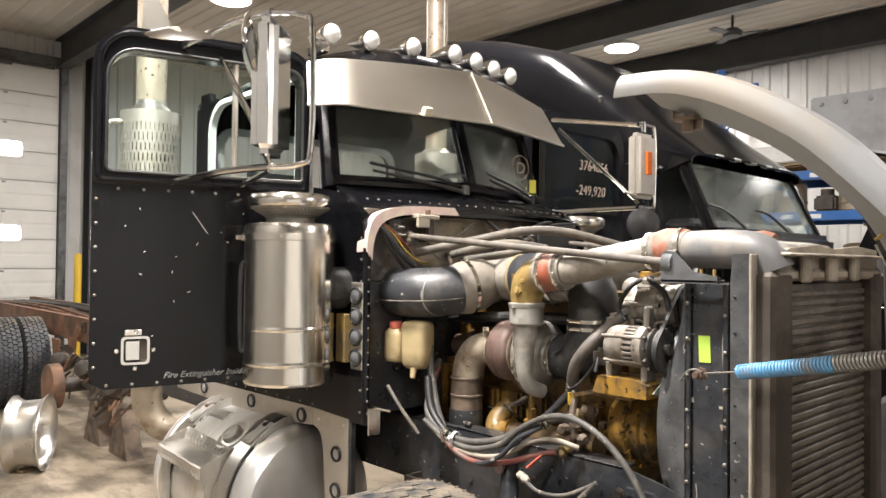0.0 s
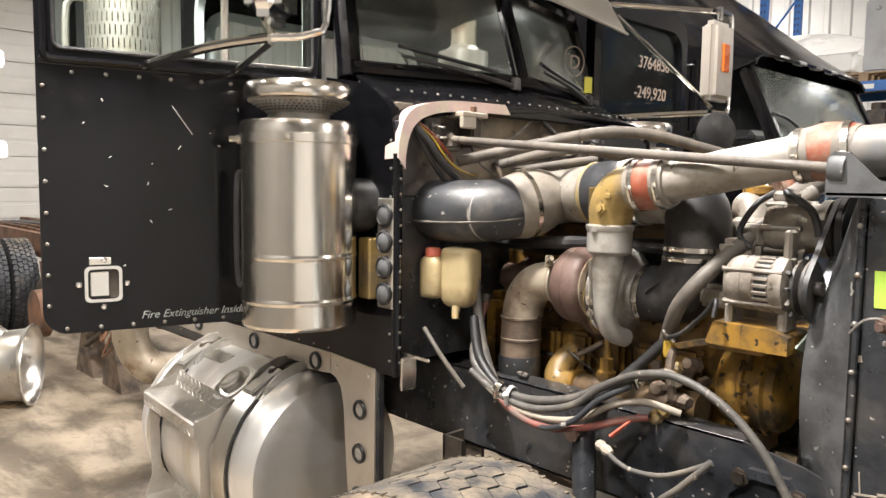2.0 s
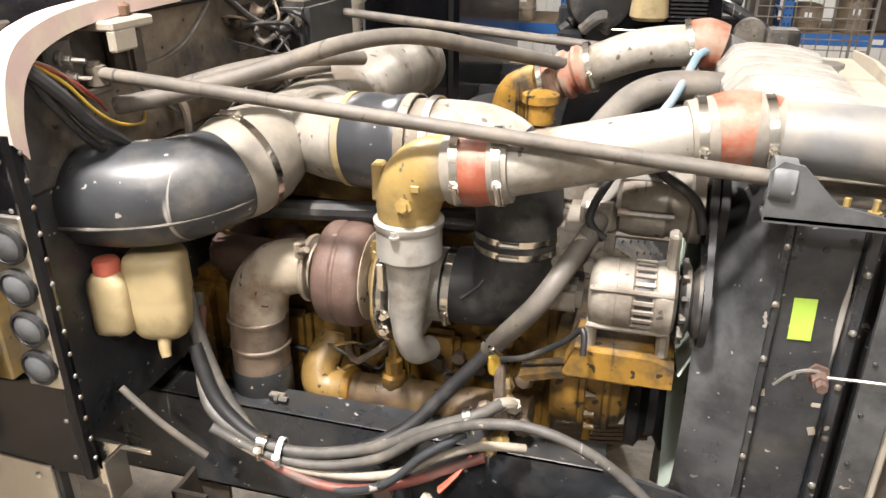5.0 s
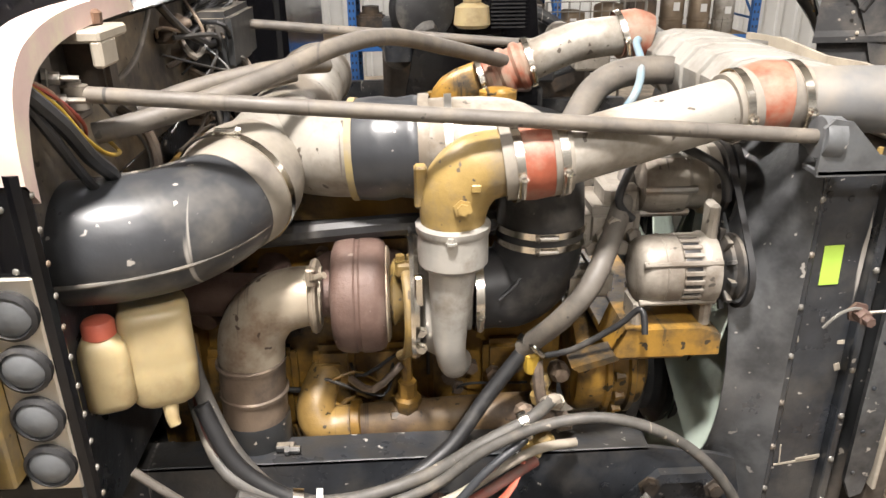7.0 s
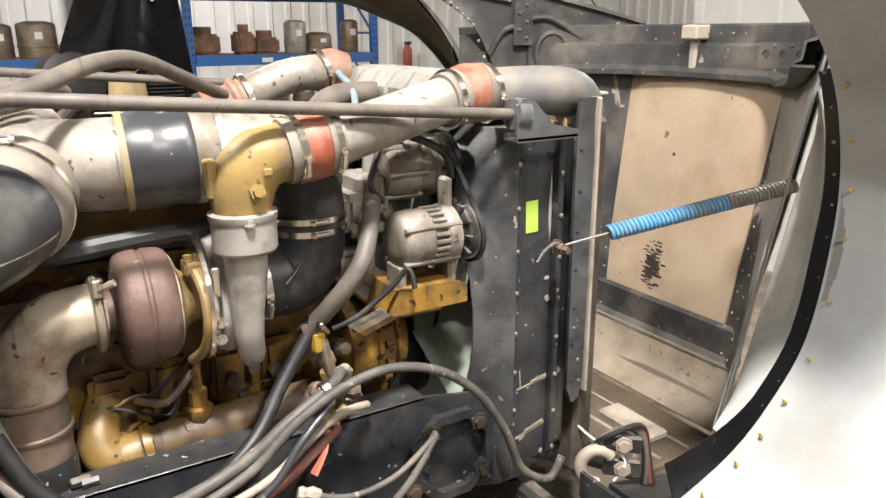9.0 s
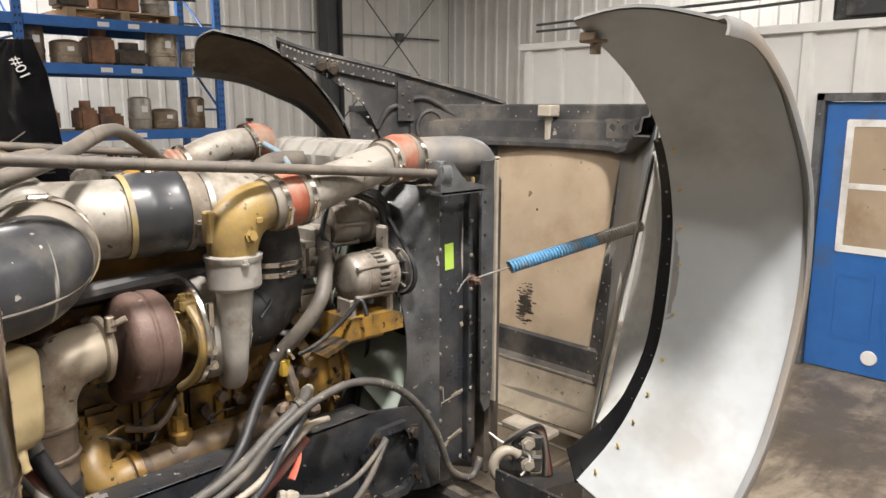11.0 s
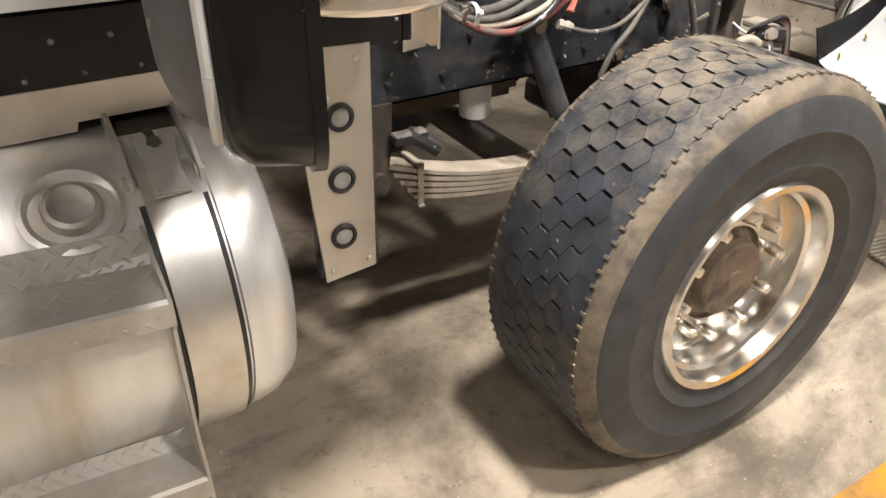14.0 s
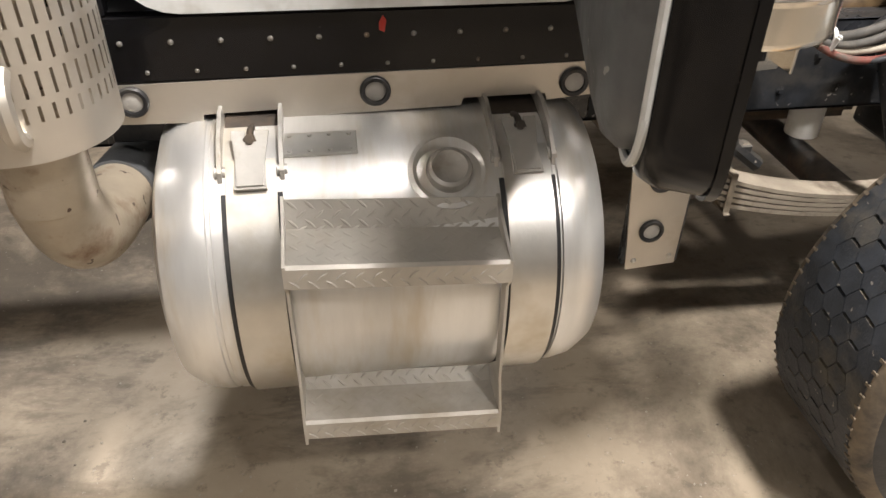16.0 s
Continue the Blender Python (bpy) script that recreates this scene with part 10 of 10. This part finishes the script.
for xx in (-5.6, -4.95):
    b = N()
    prism(b, [(xx - 0.22, 0.0), (xx + 0.22, 0.0), (xx + 0.10, 0.28), (xx + 0.06, 0.40), (xx - 0.06, 0.40), (xx - 0.10, 0.28)], "y", -0.04, 0.10)
    part("axle_stand", b, "exhaust_dark", ch, "rusty brown axle stand")


def dual_tyre(parent, c):
    b_ = N()
    R_, h_ = 0.51, 0.135
    lathe(b_, [(0.285, -h_ + 0.03), (0.33, -h_), (0.42, -h_ - 0.006), (0.47, -h_ + 0.01), (R_ - 0.02, -h_ + 0.03), (R_ - 0.012, 0), (R_ - 0.02, h_ - 0.03), (0.47, h_ - 0.01), (0.42, h_ + 0.006), (0.33, h_), (0.285, h_ - 0.03)], c, "y", 56, caps=False)
    t_ = part("tyre", b_, "tyre", parent)
    b_ = N()
    for r in range(5):
        for k in range(52):
            a = 2 * math.pi * (k + 0.5 * (r % 2)) / 52
            m_ = Matrix.Translation(c) @ Euler((0, a, 0)).to_matrix().to_4x4() @ Matrix.Translation((0, -0.096 + 0.048 * r, R_ - 0.008)) @ Euler((0, 0, radians(18 * (1 if r % 2 else -1)))).to_matrix().to_4x4()
            vs_ = bmesh.ops.create_cube(b_, size=1, matrix=m_ @ Matrix.Diagonal((0.050, 0.040, 0.018, 1)))
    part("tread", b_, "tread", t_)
    b_ = N()
    lathe(b_, [(0.285, -0.10), (0.29, -0.12), (0.275, -0.11), (0.25, 0.02), (0.12, 0.05), (0.10, 0.02)], c, "y", 40, caps=False)
    thicken(b_, 0.006)
    part("rim", b_, "grime", t_)
    return t_


for xx, y_ in ((-7.95, -0.18), (-7.95, 0.10), (-9.1, -0.18)):
    dual_tyre(ch, (xx, y_ - 0.10, 0.51))
# loose rim on the floor
lr = thing("loose_wheel_rim", "loose worn aluminium truck wheel rim standing on the floor", "wheel rim", (-5.05, -0.72, 0))
rim_ax = V(-0.50, -0.87, 0.0)
b = N()
o = V(-4.97, -0.72, 0.302)
lathe(b, [(0.30, -0.13), (0.302, -0.12), (0.285, -0.11), (0.265, -0.07), (0.255, 0.05), (0.285, 0.10), (0.302, 0.115), (0.30, 0.125), (0.275, 0.12), (0.262, 0.105), (0.24, 0.10), (0.12, 0.10), (0.11, 0.07)], o, rim_ax, 56, caps=False)
thicken(b, 0.008)
rm = part("rim_shell", b, "alu", lr)
u = rim_ax.normalized().orthogonal().normalized()
w = rim_ax.normalized().cross(u)
for k in range(10):
    a = 2 * math.pi * k / 10
    # Dark disc, coloured as the shade in a hand hole.
    b = N()
    lathe(b, [(0.028, 0), (0.026, 0.004)], o + rim_ax.normalized() * 0.104 + 0.205 * (math.cos(a) * u + math.sin(a) * w), rim_ax, 14)
    part("hand_hole_plug", b, "rubber", rm)
    b = N()
    lathe(b, [(0.018, 0), (0.018, 0.02), (0.012, 0.03)], o + rim_ax.normalized() * 0.102 + 0.143 * (math.cos(a + 0.3) * u + math.sin(a + 0.3) * w), rim_ax, 8)
    part("stud", b, "rust", rm)
b = N()
box(b, -0.05, 0.05, -0.10, 0.10, 0, 0.02, 0.003, m=pose(-5.0, -0.72, 0, 0, 0, 30))
part("chock", b, "wood", lr)

# ---- blue pallet rack ----
RY = 7.0
rack = thing("pallet_rack", "blue steel pallet rack loaded with used truck parts", "rack", (0.4, RY + 0.5, 0))
UPX = (-3.0, -0.7, 1.58, 3.86)
for xx in UPX:
    for yy in (RY, RY + 1.0):
        b = N()
        box(b, xx - 0.045, xx + 0.045, yy - 0.004, yy + 0.07, 0, 4.3, 0.004)
        up = part("upright", b, "blue", rack)
        b = N()
        for k in range(46):
            box(b, xx - 0.028, xx - 0.012, yy - 0.0055, yy - 0.003, 0.5 + 0.08 * k, 0.53 + 0.08 * k, 0)
            box(b, xx + 0.012, xx + 0.028, yy - 0.0055, yy - 0.003, 0.5 + 0.08 * k, 0.53 + 0.08 * k, 0)
        tagged(part("upright_slot", b, "rubber", up), kind="stuff")
    b = N()
    for k in range(5):
        z = 0.3 + 0.78 * k
        tube(b, [(xx, RY + 0.06, z), (xx, RY + 1.0, z + 0.72)], 0.015, 6, 1)
        tube(b, [(xx, RY + 0.06, z), (xx, RY + 1.0, z)], 0.015, 6, 1)
    part("rack_brace", b, "blue", rack)
LEV = (0.85, 1.56, 2.30, 2.80)
for z in LEV:
    for x0, x1 in zip(UPX, UPX[1:]):
        for yy in (RY - 0.03, RY + 1.0):
            b = N()
            box(b, x0 + 0.046, x1 - 0.046, yy, yy + 0.05, z - 0.05, z + 0.065, 0.005)
            bm_ = part("beam", b, "blue", rack)
            if yy < RY:
                b = N()
                for f in (0.35, 0.5):
                    box(b, x0 + (x1 - x0) * f, x0 + (x1 - x0) * f + 0.13, yy - 0.003, yy, z - 0.022, z + 0.03, 0)
                tagged(part("shelf_label", b, "label", bm_, "small white shelf label"), kind="stuff")
        b = N()
        box(b, x0 + 0.05, x1 - 0.05, RY, RY + 1.0, z + 0.05, z + 0.066, 0)
        part("deck", b, "wood", rack)
rnd = random.Random(11)
for z in LEV:
    for x0, x1 in zip(UPX, UPX[1:]):
        if z == 2.80:
            pal = thing("pallet", "wooden pallet on the rack", "pallet", ((x0 + x1) / 2, RY + 0.5, z + 0.066), "pallets")
            for k in range(5):
                b = N()
                box(b, x0 + 0.5, x1 - 0.5, RY + 0.02 + 0.2 * k, RY + 0.14 + 0.2 * k, z + 0.15, z + 0.17, 0.002)
                part("board", b, "wood", pal)
            for xx in (x0 + 0.5, (x0 + x1) / 2 - 0.05, x1 - 0.6):
                b = N()
                box(b, xx, xx + 0.1, RY + 0.02, RY + 0.96, z + 0.066, z + 0.15, 0.002)
                part("bearer", b, "wood", pal)
        if z == 2.80 and x1 < 1.6:
            continue
        xx = x0 + 0.2
        base = z + (0.171 if z == 2.80 else 0.067)
        if z == 2.80:
            xx = x0 + 0.6
        while xx < x1 - (0.6 if z == 2.80 else 0.2):
            r = rnd.uniform(0.10, 0.19)
            h = rnd.uniform(0.22, 0.42) if z > 1 else rnd.uniform(0.2, 0.5)
            yy = RY + rnd.uniform(0.18, 0.3)
            b = N()
            kind = rnd.random()
            if kind < 0.65:
                lathe(b, [(r * 0.95, 0), (r, 0.01), (r, h * 0.3), (r * 1.05, h * 0.32), (r * 1.05, h * 0.38), (r, h * 0.4), (r, h - 0.02), (r * 0.9, h), (r * 0.5, h + 0.02)], (xx, yy, base), "z", 26)
                can = thing("filter_can", "used brown metal filter can on the rack shelf", "can", (xx, yy, base), "used filter cans")
                part("can_body", b, rnd.choice(("can", "can", "exhaust", "exhaust_dark", "alu_pipe")), can)
                b = N()
                box(b, xx - 0.03, xx + 0.04, yy - r - 0.0025, yy - r + 0.004, base + h * 0.55, base + h * 0.75, 0)
                part("can_label", b, "label", can, "white tag")
            else:
                box(b, xx - r, xx + r, yy - 0.12, yy + 0.2, base, base + h * 0.8, 0.03, seg=2)
                lathe(b, [(r * 0.6, 0), (r * 0.6, 0.08)], (xx, yy, base + h * 0.8), "z", 18)
                single("engine_part", b, rnd.choice(("grime", "cast", "turbine", "rust", "beige")), "used greasy engine part on the rack shelf", "engine part", "used parts")
            xx += 2 * r + rnd.uniform(0.02, 0.10)
# white fairing on top
b = N()
rows = []
for f, z0 in ((0, 0.0), (0.3, 0.22), (0.7, 0.36), (1, 0.40)):
    rows.append([(-2.9 + 0.95 * k / 6, RY + 0.1 + 0.7 * f, 3.22 + z0 * (1 - 0.5 * (k / 6) ** 2)) for k in range(7)])
loft(b, rows)
thicken(b, 0.03)
box(b, -2.85, -2.0, RY + 0.1, RY + 0.8, 3.0, 3.22, 0.02)
single("fairing", b, "white", "chipped white plastic truck fairing on the rack top", "fairing")
bp_ = thing("body_panel", "grey riveted trailer body panel standing on the rack", "panel", (-0.7, RY + 0.1, 2.972))
b = N()
box(b, -1.88, 0.5, RY + 0.06, RY + 0.14, 2.972, 3.76, 0.02, seg=2)
part("sheet", b, "rack_panel", bp_)
for k in range(9):
    b = N()
    rivet(b, (-1.75 + 0.27 * k, RY + 0.06, 3.66), (0, -1, 0), 0.032)
    part("rivet_head", b, "rack_panel", bp_)
# fire extinguisher on the wall column
fe = thing("fire_extinguisher", "small red fire extinguisher on the wall", "fire extinguisher", (5.9, 9.85, 1.2))
b = N()
lathe(b, [(0.07, 0), (0.08, 0.02), (0.08, 0.36), (0.05, 0.42), (0.025, 0.45)], (5.9, 9.85, 1.2), "z", 20)
part("cylinder", b, "wire_red", fe)
b = N()
box(b, 5.85, 5.97, 9.82, 9.88, 1.65, 1.70, 0.005)
part("valve", b, "rubber", fe)
# wire basket and grey trailer box beyond
wb_ = thing("wire_basket", "grey steel wire basket on legs", "basket", (1.4, 4.9, 0))
for k in range(10):
    b = N()
    tube(b, [(1.0 + 0.09 * k, 4.6, 0.9), (1.0 + 0.09 * k, 4.6, 1.5)], 0.005, 5, 1)
    part("upright_wire", b, "spring", wb_)
for k in range(9):
    b = N()
    tube(b, [(1.0, 4.594, 0.9 + 0.075 * k), (1.81, 4.594, 0.9 + 0.075 * k)], 0.005, 5, 1)
    part("cross_wire", b, "spring", wb_)
for sx in (1.0, 1.81):
    for sy in (4.6, 5.2):
        b = N()
        tube(b, [(sx, sy, 0), (sx, sy, 1.5)], 0.012, 6, 1)
        part("leg", b, "spring", wb_)
b = N()
box(b, 1.0, 1.81, 4.6, 5.2, 0.86, 0.9, 0.005)
part("tray", b, "spring", wb_)

# grit and small debris on the floor beside the truck
rnd = random.Random(33)
b = N()
for k in range(260):
    xx, yy = rnd.uniform(-2.6, 1.2), rnd.uniform(-1.9, -0.5)
    if (xx - 0.01) ** 2 + (yy + 0.985) ** 2 < 0.16:
        continue
    r_ = rnd.uniform(0.002, 0.006)
    bmesh.ops.create_icosphere(b, subdivisions=1, radius=r_, matrix=pose(xx, yy, r_ * 0.5, rnd.uniform(0, 90), 0, rnd.uniform(0, 90)) @ Matrix.Diagonal((1, rnd.uniform(0.5, 1), 0.6, 1)))
single("floor_grit", b, "beige", "small grit and crumbs of dirt on the concrete", "grit", kind="stuff")
